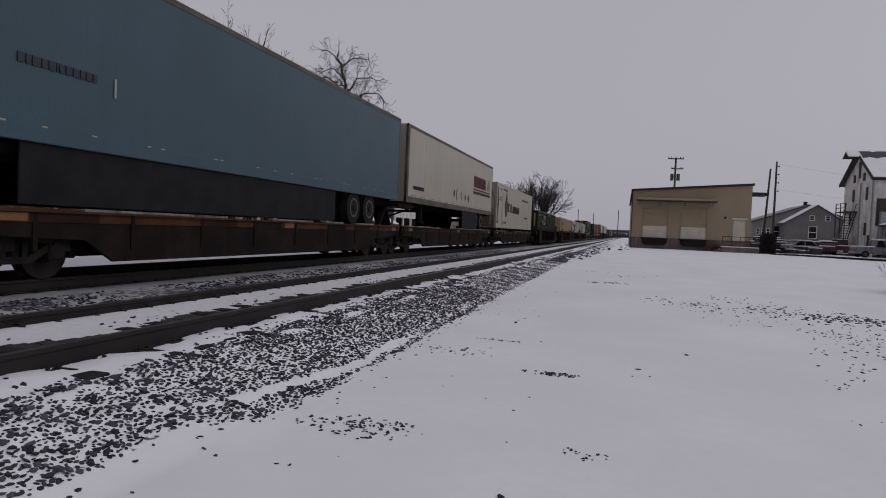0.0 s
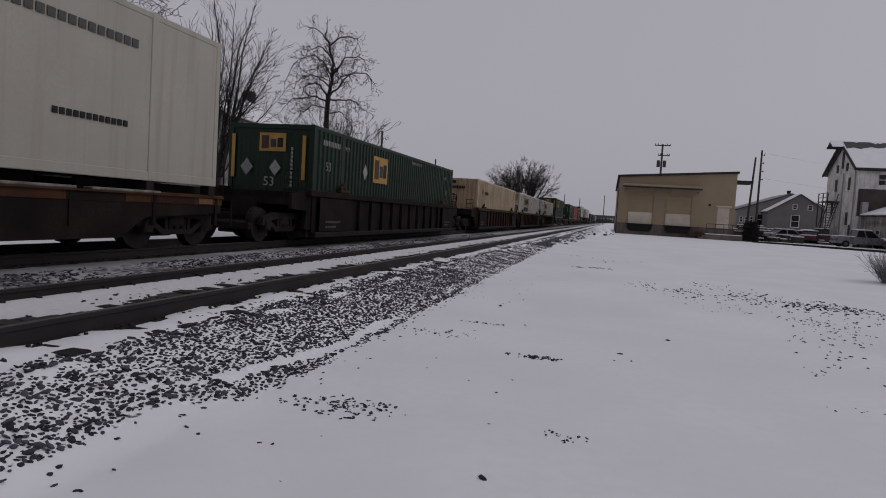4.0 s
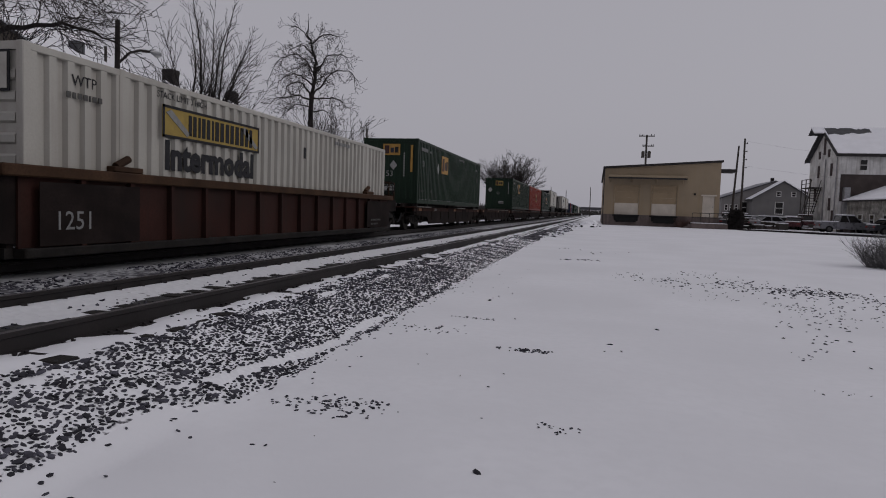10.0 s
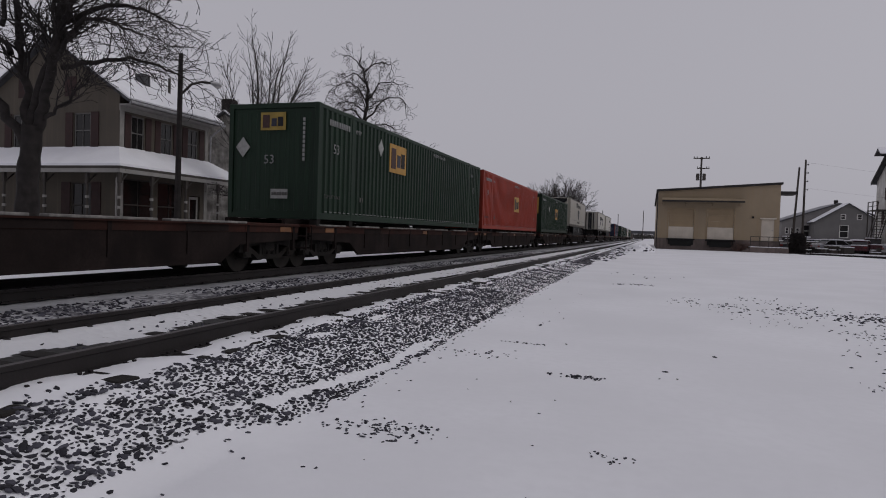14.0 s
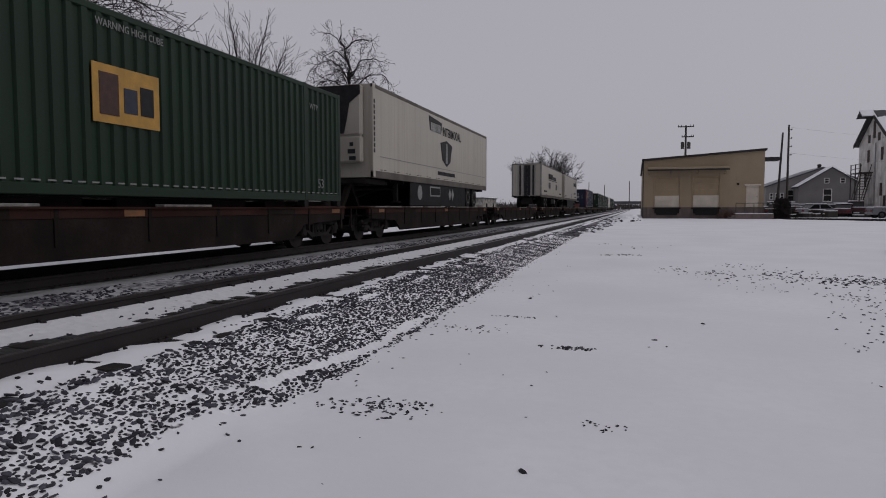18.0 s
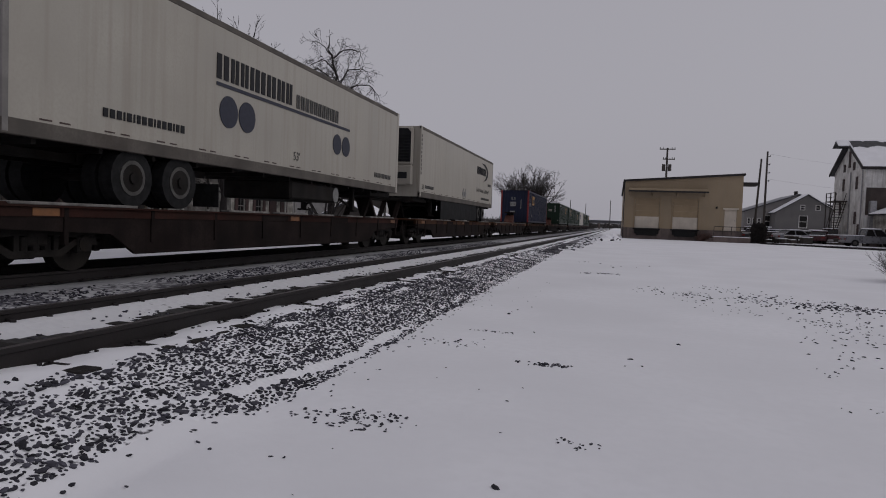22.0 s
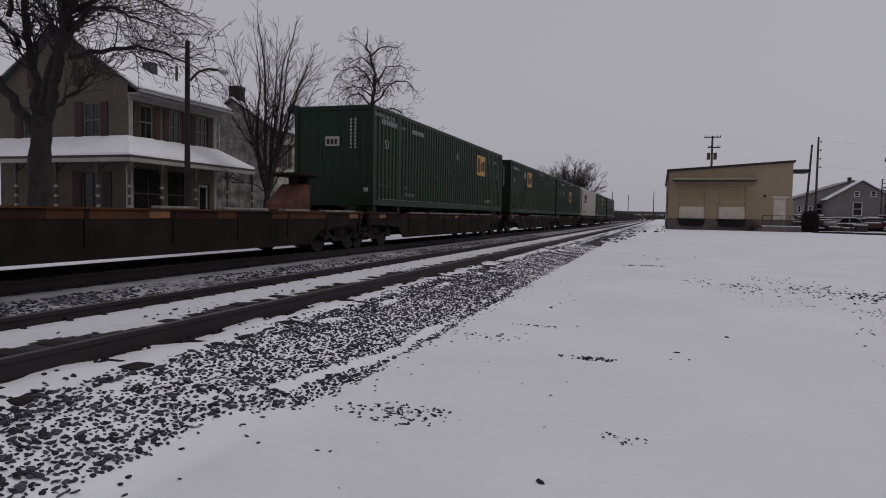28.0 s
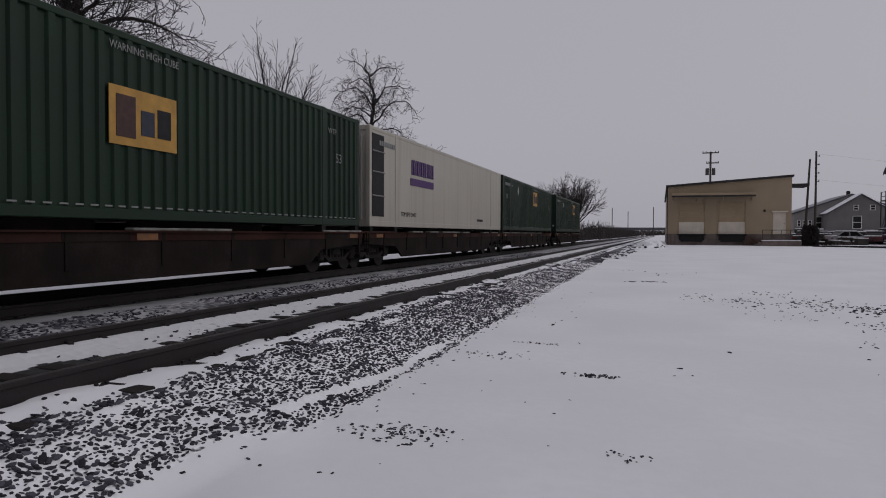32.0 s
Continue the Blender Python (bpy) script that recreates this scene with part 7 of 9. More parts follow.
def well_car(s, half=9.5, first=False, number="", wl_half=8.25, top=1.36, paint="wellred"):
    """A deep well car: ribbed side plates between two end platforms over the trucks."""
    c = on_train(thing("well_car", pose(0, 0, 0), "brown ribbed-side container well car with grimy steel panels", "rail car", "cars of the train"), s)
    for sx in (-1, 1):
        x = sx * 1.36
        n = 15
        for k in range(n):
            y0 = -wl_half + 2 * wl_half * k / n
            y1 = -wl_half + 2 * wl_half * (k + 1) / n
            bm = bmesh.new()
            bx(bm, x - 0.02, y0, 0.24, x + 0.02, y1, top - 0.16)
            if k:
                part("side_panel", bm, paint, c)
                bm = bmesh.new()
                prism(bm, [(x - 0.02, 0.24), (x + sx * 0.13 if sx > 0 else x - 0.13, 0.24), (x + sx * 0.11, top - 0.16), (x - 0.02, top - 0.16)], y0 - 0.045, y0 + 0.045)
                part("rib", bm, paint, c)
            else:
                part("side_panel", bm, paint, c)
        bm = bmesh.new()
        bbx(bm, x - 0.09, -wl_half - 0.35, top - 0.17, x + 0.15, wl_half + 0.35, top, 0.02)
        part("top_chord", bm, "chord" if paint == "wellred" else paint, c, "rusty top chord" if paint == "wellred" else "grimy top chord")
        bm = bmesh.new()
        bbx(bm, x - 0.12, -wl_half, 0.10, x + 0.15, wl_half, 0.245, 0.02)
        part("bottom_chord", bm, "steel", c)
        for y in (-6.1, 6.1):
            bm = bmesh.new()
            bbx(bm, x - 0.16, y - 0.35, top, x + 0.1, y + 0.35, top + 0.10, 0.02)
            cyl(bm, (x - 0.02, y - 0.2, top + 0.1), (x - 0.02, y + 0.1, top + 0.24), 0.07, n=8)
            part("container_guide", bm, "chord", c)
    bm = bmesh.new()
    for k in range(9):
        y = -wl_half + 2 * wl_half * k / 8
        bx(bm, -1.3, y - 0.15, 0.1, 1.3, y + 0.15, 0.25)
    part("cross_member", bm, "steel", c)
    for sy in (-1, 1):
        bm = bmesh.new()
        ya, yb = sorted((sy * wl_half, sy * (half + 0.3)))
        prism(bm, [(ya, 0.95), (yb, 0.95), (yb, 1.12), (ya, 1.12)], -1.25, 1.25, axis="x")
        bx(bm, -1.3, min(sy * wl_half, sy * (wl_half + 0.12)), 0.25, 1.3, max(sy * wl_half, sy * (wl_half + 0.12)), 1.3)
        bx(bm, -0.35, ya, 0.6, 0.35, yb, 0.95)
        for sx in (-1, 1):
            ga, gb = sx * 1.34, sx * 1.24
            prism(bm, [(sy * wl_half, 0.3), (sy * (wl_half + 0.35), 0.34), (sy * (half - 0.55), 0.82), (sy * (half + 0.3), 0.86), (sy * (half + 0.3), 1.25), (sy * wl_half, top)], min(ga, gb), max(ga, gb), axis="x")
        part("end_platform", bm, "redgrime", c, "grimy dark end platform")
        for x in (-1.1, 1.1):
            bm = bmesh.new()
            for dx in (-0.2, 0.2):
                cyl(bm, (x + dx, sy * (half - 0.1), 1.1), (x + dx, sy * (half - 0.1), 1.85), 0.018, n=6)
            for z in (1.35, 1.6, 1.85):
                cyl(bm, (x - 0.21, sy * (half - 0.1), z), (x + 0.21, sy * (half - 0.1), z), 0.018, n=6)
            part("ladder", bm, "steel", c)
        if sy > 0 or first:
            add_truck(c, sy * (half + 0.05))
    bm = bmesh.new()
    bx(bm, -1.2, wl_half + 0.15, 1.122, 1.2, half + 0.2, 1.15)
    part("snow_cover", bm, "roofsnow", c, "dusting of snow")
    bm = bmesh.new()
    n = 18
    for q in range(n):
        p0, p1 = 6.2832 * q / n, 6.2832 * (q + 1) / n
        cyl(bm, (1.15 + 0.27 * math.cos(p0), half - 0.2, 1.75 + 0.27 * math.sin(p0)), (1.15 + 0.27 * math.cos(p1), half - 0.2, 1.75 + 0.27 * math.sin(p1)), 0.022, n=6)
    for q in range(3):
        p0 = 2.0944 * q
        cyl(bm, (1.15, half - 0.2, 1.75), (1.15 + 0.27 * math.cos(p0), half - 0.2, 1.75 + 0.27 * math.sin(p0)), 0.018, n=6)
    cyl(bm, (1.15, half - 0.2, 1.1), (1.15, half - 0.2, 1.75), 0.03, n=6)
    part("brake_wheel", bm, "steel", c, "black hand-brake wheel")
    hose(c, half + 0.1, half + 1.2, 1.3, 0.75)
    # dark grimy panels at both ends of the side, with stencilled data
    for y0, w in ((wl_half - 2.55, 2.2), (-wl_half + 0.25, 2.1)):
        plate(c, "data_panel", w, 0.92, (1.492, y0, 0.27), SIDE, "redgrime", "dark grimy data panel", depth=0.004)
        for k, n in enumerate((5, 7) if y0 > 0 or not number else ()):
            bars(c, [0.1] * n, 0.06, (1.5, y0 + 0.4, 0.36 + 0.14 * k), SIDE, "inkdim", 0.05)
    for y in (half - 0.55, half + 0.12):
        bm = bmesh.new()
        for z in (1.45, 1.95):
            cyl(bm, (0.75, y, z), (1.3, y, z), 0.022, n=6)
        for x in (0.75, 1.3):
            cyl(bm, (x, y, 1.1), (x, y, 1.95), 0.025, n=6)
        part("grab_rail", bm, "chord", c, "rusty grab rail")
    if number:
        lettering(c, number, 0.4, (1.5, -wl_half + 0.5, 0.5), SIDE, "inkgrey")
    return c


def corrugated(y0, y1, z0, z1, x, pitch=0.278, depth=0.036):
    """A side sheet of trapezoid corrugations with its crest at x."""
    prof = []
    y = y0
    sx = 1 if x > 0 else -1
    while y < y1 - 1e-6:
        for f, d in ((0.0, 0), (0.38, 0), (0.48, depth), (0.9, depth)):
            yy = y + f * pitch
            if yy < y1:
                prof.append((yy, x - sx * d))
        y += pitch
    prof.append((y1, x))
    bm = bmesh.new()
    lo = [bm.verts.new((px, py, z0)) for py, px in prof]
    hi = [bm.verts.new((px, py, z1)) for py, px in prof]
    for i in range(len(prof) - 1):
        bm.faces.new((lo[i], lo[i + 1], hi[i + 1], hi[i]))
    return bm


CL, CH = 16.15, 2.9


def container(s, z0, paint, label, post=None, pitch=0.278, depth=0.045, ribs_on_end=False, smooth=False, endpaint=None, category="container"):
    """A 53-foot box: corrugated sides, lifting posts 40 feet apart, corner castings, rails, roof, end wall and doors."""
    c = thing("shipping_container", pose(0, 0, 0), label, category, "containers on the train")
    on_train(c, s)
    c.matrix_basis = pose(FAR_TRACK, s, z0)
    MOVING[-1] = (c, s, z0)
    post = post or paint
    h, X = CL / 2, SIDE_X
    for sx in (-1, 1):
        for a, b in ((-h + 0.12, -6.16), (-6.02, 6.02), (6.16, h - 0.12)):
            if smooth:
                def flat(a=a, b=b, sx=sx):
                    return bx(bmesh.new(), min(sx * (X - 0.03), sx * (X - 0.012)), a, 0.16, max(sx * (X - 0.03), sx * (X - 0.012)), b, CH - 0.10)
                part("side_panel", shared(("side_flat", a, b, sx), flat, paint), None, c)
            else:
                part("side_panel", shared(("side_panel", a, b, sx, pitch), lambda a=a, b=b, sx=sx: corrugated(a, b, 0.16, CH - 0.10, sx * (X - 0.008), pitch, depth), paint), None, c)
        for nm, za, zb in (("bottom_rail", 0.0, 0.165), ("top_rail", CH - 0.11, CH)):
            part(nm, shared((nm, sx), lambda za=za, zb=zb, sx=sx: bbx(bmesh.new(), min(sx * (X - 0.09), sx * X), -h + 0.1, za, max(sx * (X - 0.09), sx * X), h - 0.1, zb, 0.012), paint), None, c)
        for y in (-6.09, 6.09):
            part("lifting_post", shared(("lifting_post", y, sx), lambda y=y, sx=sx: bbx(bmesh.new(), min(sx * (X - 0.06), sx * (X + 0.006)), y - 0.075, 0.02, max(sx * (X - 0.06), sx * (X + 0.006)), y + 0.075, CH + 0.012, 0.01), paint), None, c)
        for y in (-h, h):
            a, b = sorted((y, y - math.copysign(0.14, y)))
            part("corner_post", shared(("corner_post", y, sx), lambda a=a, b=b, sx=sx: bbx(bmesh.new(), min(sx * (X - 0.13), sx * (X + 0.002)), a, 0.0, max(sx * (X - 0.13), sx * (X + 0.002)), b, CH + 0.01, 0.012), post), None, c)
    part("roof", shared("roof", lambda: bx(bmesh.new(), -X + 0.09, -h + 0.1, CH - 0.06, X - 0.09, h - 0.1, CH - 0.02), paint), None, c)
    part("floor", shared("floor", lambda: bx(bmesh.new(), -X + 0.1, -h + 0.1, 0.02, X - 0.1, h - 0.1, 0.14), "steel"), None, c)

    def end_bm():
        bm = bmesh.new()
        bx(bm, -X + 0.13, -h + 0.045, 0.05, X - 0.13, -h + 0.09, CH - 0.03)
        return bm

    endpaint = endpaint or paint
    ew = part("end_wall", shared(("end_wall", ribs_on_end), end_bm, endpaint), None, c)
    for nm, za, zb in (("end_header", CH - 0.12, CH), ("end_sill", 0.0, 0.14)):
        part(nm, shared(nm, lambda za=za, zb=zb: bx(bmesh.new(), -X + 0.1, -h + 0.005, za, X - 0.1, -h + 0.044, zb), endpaint), None, c)
    for k in range(8):
        if ribs_on_end:
            rib = part("end_rib", shared("end_rib_flat", lambda: prism(bmesh.new(), [(-h + 0.05, 0), (-h + 0.01, 0.04), (-h + 0.01, 0.14), (-h + 0.05, 0.18)], -X + 0.15, X - 0.15, axis="x"), endpaint), None, ew)
            rib.location.z = 0.25 + k * 0.3
        else:
            def upright():
                bm = prism(bmesh.new(), [(0.0, 0.0), (0.03, 0.022), (0.13, 0.022), (0.16, 0.0)], 0.2, CH - 0.25)
                for v in bm.verts:
                    v.co.y, v.co.z = -h + 0.05 - v.co.z, v.co.y
                return bm
            rib = part("end_rib", shared("end_rib_upright", upright, endpaint), None, ew)
            rib.location.x = -X + 0.22 + k * 0.28

    def door_bm(sx):
        bm = bmesh.new()
        xa, xb = sorted((sx * 0.01, sx * (X - 0.13)))
        bx(bm, xa, h - 0.09, 0.1, xb, h - 0.04, CH - 0.08)
        for x in (sx * 0.35, sx * 0.85):
            cyl(bm, (x, h - 0.015, 0.05), (x, h - 0.015, CH - 0.04), 0.02, n=6)
        return bm

    for sx in (-1, 1):
        part("door", shared(("door", sx), lambda sx=sx: door_bm(sx), paint), None, c)
    return c


def dashes(c, x, y0, y1, z, step, w, material="inkwhite", nm="reflective_tape"):
    """A broken line of reflective tape along the side."""
    me = shared(("tape", w), lambda: bx(bmesh.new(), 0, 0, 0, 0.004, w, 0.024), material)
    y = y0
    while y < y1:
        part(nm, me, None, c).location = (x, y, z)
        y += step


def yellow_logo(c, at, face, w, h, dark="crest", panel="inkyellow", label="yellow square logo panel"):
    """A brand panel: yellow square with plain dark and blue blocks."""
    plate(c, "logo_panel", w, h, at, face, panel, label)
    q = Vector(at) + face.to_3x3() @ Vector((0, 0, 0.009))
    for x0, x1, z0, z1, m in ((0.09, 0.36, 0.14, 0.86, dark), (0.44, 0.64, 0.22, 0.66, "inkblue"), (0.69, 0.90, 0.22, 0.74, "ink")):
        plate(c, "logo_shape", 0, 0, q, face, m, pts=[(x0 * w, z0 * h), (x1 * w, z0 * h), (x1 * w, z1 * h), (x0 * w, z1 * h)])


def diamond(c, at, face, r, material="inkwhite"):
    plate(c, "placard", 0, 0, at, face, material, "diamond placard", pts=[(0, -r), (r * 0.8, 0), (0, r), (-r * 0.8, 0)])


def green_box(s, z0=1.2, paint="green", logo_y=-3.45, end="a", label="dark green corrugated container with a yellow logo panel", logo_z=1.62, dia=(-4.15, 2.27), warn=0.9, tail_z=1.6, marks=-7.5, dia_mat="inkwhite"):
    c = container(s, z0, paint, label)
    X, h = SIDE_X + 0.004, CL / 2
    yellow_logo(c, (X, logo_y, logo_z), SIDE, 1.45, 0.9)
    if dia:
        diamond(c, (X, *dia), SIDE, 0.26, dia_mat)
    lettering(c, "53", 0.36, (X, -h + 0.8, 1.72), SIDE, "inkgrey")
    bars(c, [0.07] * 4 + [0.02] + [0.07] * 6, 0.15, (X, marks, 2.42), SIDE, "inkgrey", 0.045)
    lettering(c, "WARNING HIGH CUBE", 0.17, (X, warn, 2.6), SIDE, "inkgrey", 0.85)
    lettering(c, "TOP LIFT ONLY", 0.13, (X, -h + 0.35, 0.55), SIDE, "inkdim")
    bars(c, [0.1, 0.06], 0.13, (X, -5.6, 0.55), SIDE, "inkdim")
    lettering(c, "WTP", 0.17, (X, -5.95, 2.42), SIDE, "inkgrey")
    lettering(c, "WTP", 0.2, (X, 6.3, 2.3), SIDE, "inkgrey")
    lettering(c, "53", 0.34, (X, 6.7, tail_z), SIDE, "inkgrey")
    dashes(c, SIDE_X + 0.001, -h + 0.4, h - 0.4, 0.19, 0.26, 0.14, "inkgrey")
    e = -h - 0.008
    if end == "a":
        yellow_logo(c, (-0.35, e, 2.22), END, 0.72, 0.45, panel="signyellow")
        diamond(c, (-0.86, e, 1.8), END, 0.26)
        lettering(c, "53", 0.32, (-0.25, e, 1.38), END, "inkgrey")
        for k in range(10):
            bars(c, [0.06], 0.08, (0.86, e, 1.45 + 0.11 * k), END, "inkwhite")
        plate(c, "label_plate", 0.48, 0.24, (-0.02, e, 0.5), END, "inkwhite")
        bars(c, [0.06] * 6, 0.08, (0.01, e - 0.008, 0.58), END, "inkdim", 0.015)
    elif end == "b":
        yellow_logo(c, (-0.35, e, 2.15), END, 0.8, 0.5)
        diamond(c, (-0.72, e, 1.7), END, 0.24, "inkgrey")
        diamond(c, (0.15, e, 1.7), END, 0.22)
        lettering(c, "53", 0.36, (-0.2, e, 1.2), END, "inkwhite")
        plate(c, "label_plate", 0.45, 0.26, (-0.25, e, 0.55), END, "inkwhite")
        for x in (-1.2, 0.95):
            plate(c, "warning_strip", 0.1, 1.2, (x, e, 1.4), END, "inkyellow")
        for k in range(10):
            bars(c, [0.06], 0.08, (0.62, e, 1.2 + 0.11 * k), END, "inkwhite")
    else:
        plate(c, "label_plate", 0.46, 0.28, (-0.25, e, 1.73), END, "trwhite")
        bars(c, [0.09, 0.09, 0.07], 0.15, (-0.2, e - 0.008, 1.78), END, "ink", 0.04)
        for k in range(9):
            bars(c, [0.06, 0.06], 0.07, (0.55, e, 1.65 + 0.1 * k), END, "inkwhite", 0.08)
        bars(c, [0.14], 0.12, (1.0, e, 0.4), END, "inkwhite")
    return c


def trailer(s, paint, label, nose=-1, reefer=False, wide=False, skirt=None, top=4.88, base=1.98, rail="alu", toprail="grime"):
    """A 53-foot semi-trailer standing on a flat car: smooth panelled sides, rails, tandem wheels, landing legs."""
    t = thing("semi_trailer", pose(0, 0, 0), label, "trailer", "trailers on the train")
    on_train(t, s)
    X, h = SIDE_X, CL / 2
    for sx in (-1, 1):
        bm = bmesh.new()
        n = 13
        for k in range(n):
            ya, yb = -h + 0.05 + (CL - 0.1) * k / n, -h + 0.05 + (CL - 0.1) * (k + 1) / n
            bm = bmesh.new()
            bbx(bm, min(sx * (X - 0.05), sx * (X - 0.004)), ya, base + 0.2, max(sx * (X - 0.05), sx * (X - 0.004)), yb, top - 0.12, 0.0008)
            part("side_panel", bm, paint, t)
        bm = bmesh.new()
        bbx(bm, min(sx * (X - 0.09), sx * (X + 0.006)), -h, base - 0.02, max(sx * (X - 0.09), sx * (X + 0.006)), h, base + 0.21, 0.012)
        rl = part("bottom_rail", bm, paint if paint == "trblue" else "grime", t, "grimy bottom rail")
        if sx > 0:
            if paint == "trblue":
                dashes(rl, X + 0.007, -h + 0.5, h - 0.4, base + 0.2, 1.55, 0.1, "inkwhite")
                dashes(rl, X + 0.007, -h + 1.15, h - 0.4, base + 0.2, 2.1, 0.1, "inkwhite")
            else:
                dashes(rl, X - 0.002, -h + 0.6, h - 0.6, base + 0.24, 1.22, 0.22, "tapedark")
                dashes(rl, X - 0.002, -h + 0.95, h - 0.6, base + 0.24, 1.22, 0.2, "tapedark")
        bm = bmesh.new()
        bbx(bm, min(sx * (X - 0.09), sx * (X + 0.006)), -h, top - 0.13, max(sx * (X - 0.09), sx * (X + 0.006)), h, top, 0.015)
        part("top_rail", bm, toprail, t)
        for y in (-h, h):
            bm = bmesh.new()
            a, b = sorted((y, y - math.copysign(0.12 if y * nose < 0 else 0.2, y)))
            bbx(bm, min(sx * (X - 0.1), sx * (X + 0.008)), a, base, max(sx * (X - 0.1), sx * (X + 0.008)), b, top, 0.015)
            part("corner_post", bm, paint if paint == "trblue" else "alu" if y * nose < 0 else "grime" if label.startswith("cream") else "trwhite", t)
    bm = bmesh.new()
    bx(bm, -X + 0.09, -h + 0.02, top - 0.05, X - 0.09, h - 0.02, top - 0.01)
    part("roof", bm, "trwhite", t)
    bm = bmesh.new()
    bx(bm, -X + 0.09, -h + 0.1, base, X - 0.09, h - 0.1, base + 0.12)
    part("floor", bm, "steel", t)
    # nose wall and rear doors
    yn, yr = nose * h, -nose * h
    bm = bmesh.new()
    a, b = sorted((yn, yn - nose * 0.08))
    bx(bm, -X + 0.1, a + 0.01, base, X - 0.1, b, top - 0.05)
    part("nose_wall", bm, paint, t)
    if reefer:
        a, b = sorted((yn, yn + nose * 0.24))
        bm = bmesh.new()
        bbx(bm, -1.0, a, base + 0.45, 1.0, b, top - 1.63, 0.05)
        rf = part("reefer_unit", bm, "trwhite", t, "white refrigeration unit with black grille")
        bm = bmesh.new()
        bbx(bm, -1.0, a, top - 1.625, 1.0, b, top - 0.06, 0.06)
        part("upper_cowl", bm, "trwhite", rf, "dirty white upper cowl")
        ye = a if nose < 0 else b
        bm = bmesh.new()
        if wide:
            prism(bm, [(-0.97, top - 1.56), (0.42, top - 1.56), (0.5, top - 1.25), (0.62, top - 0.62), (0.97, top - 0.36), (0.97, top - 0.08), (-0.97, top - 0.08)], ye - 0.03, ye + 0.02)
            part("grille", bm, "darkgrille", rf, "wide black cowl of the refrigeration unit")
            for x0, z0, w, hh in ((-0.72, 0.62, 0.16, 0.12), (0.62, 0.95, 0.12, 0.12), (0.6, 0.52, 0.22, 0.12)):
                plate(rf, "panel", w, hh, (x0, ye - 0.012, base + z0), END, "ink")
        for x0, x1 in ((-0.94, -0.04), (0.05, 0.94)) if not wide else ():
            bm = bmesh.new()
            prism(bm, [(x0, top - 1.5), (x1, top - 1.5), (x1, top - 0.3), (x1 - 0.14, top - 0.14), (x0 + 0.14, top - 0.14), (x0, top - 0.3)], ye - 0.02, ye + 0.02)
            gr = part("grille", bm, "darkgrille", rf, "black slatted grille")
            for k in range(9):
                z = top - 1.42 + 0.125 * k
                bm = bmesh.new()
                prism(bm, [(ye - 0.045, z), (ye - 0.02, z + 0.03), (ye - 0.02, z + 0.05), (ye - 0.045, z + 0.02)], x0 + 0.05, x1 - 0.05, axis="x")
                part("slat", bm, "skirt", gr)
        if not wide:
            bm = bmesh.new()
            cyl(bm, (-0.5, ye - 0.06, top - 0.75), (-0.5, ye - 0.02, top - 0.75), 0.34, n=18)
            part("fan_guard", bm, "skirt", rf)
        bm = bmesh.new()
        bx(bm, 0.35 if not wide else 0.55, ye - 0.012, base + 0.72, 0.8, ye + 0.01, base + (0.98 if not wide else 0.86))
        part("control_panel", bm, "ink", rf)
    for sx in (-1, 1):
        bm = bmesh.new()
        xa, xb = sorted((sx * 0.012, sx * (X - 0.1)))
        a, b = sorted((yr, yr + nose * 0.06))
        bbx(bm, xa, a, base + 0.1, xb, b, top - 0.1, 0.015)
        dr = part("rear_door", bm, paint, t)
        for x in (sx * 0.28, sx * 0.75):
            bm = bmesh.new()
            ye = yr - nose * 0.03
            cyl(bm, (x, ye, base), (x, ye, top - 0.06), 0.02, n=6)
            for z in (base + 0.4, base + 1.4, top - 0.5):
                bbx(bm, x - 0.05, ye - 0.03, z, x + 0.05, ye + 0.03, z + 0.1, 0.01)
            part("lock_rod", bm, "galv", dr)
    # running gear
    for k, dy in enumerate((1.35, 2.60)):
        y = yr + nose * (dy + 1.2)
        bm = bmesh.new()
        cyl(bm, (-1.0, y, 1.54), (1.0, y, 1.54), 0.07, n=8)
        bbx(bm, -0.55, y - 0.5, 1.72, -0.4, y + 0.5, 1.95, 0.02)
        bbx(bm, 0.4, y - 0.5, 1.72, 0.55, y + 0.5, 1.95, 0.02)
        part("axle", bm, "steel", t)
        for sx in (-1, 1):
            bm = bmesh.new()
            for x0, x1 in ((0.62, 0.88), (0.95, 1.21)):
                cyl(bm, (sx * x0, y, 1.54), (sx * x1, y, 1.54), 0.49, n=20)
            wh = part("wheel", bm, "tyre", t)
            bm = bmesh.new()
            cyl(bm, (sx * 1.2, y, 1.54), (sx * 1.225, y, 1.54), 0.30, n=18)
            part("rim", bm, "rim", wh, "dull dusty wheel rim")
            bm = bmesh.new()
            cyl(bm, (sx * 1.224, y, 1.54), (sx * 1.229, y, 1.54), 0.235, n=18)
            cyl(bm, (sx * 1.225, y, 1.54), (sx * 1.265, y, 1.54), 0.10, n=10)
            part("hub", bm, "steel", wh)
    yl = yn - nose * 3.2
    for sx in (-1, 1):
        bm = bmesh.new()
        bbx(bm, sx * 0.85 - 0.07, yl - 0.07, 1.25, sx * 0.85 + 0.07, yl + 0.07, 1.98, 0.01)
        bbx(bm, sx * 0.85 - 0.15, yl - 0.15, 1.2, sx * 0.85 + 0.15, yl + 0.15, 1.26, 0.01)
        part("landing_leg", bm, "steel", t)
    for k in range(12):
        y = yr + nose * (0.6 + k * 1.25)
        bm = bmesh.new()
        bx(bm, -X + 0.1, y - 0.04, base - 0.1, X - 0.1, y + 0.04, base)
        part("floor_beam", bm, "steel", t)
    bm = bmesh.new()
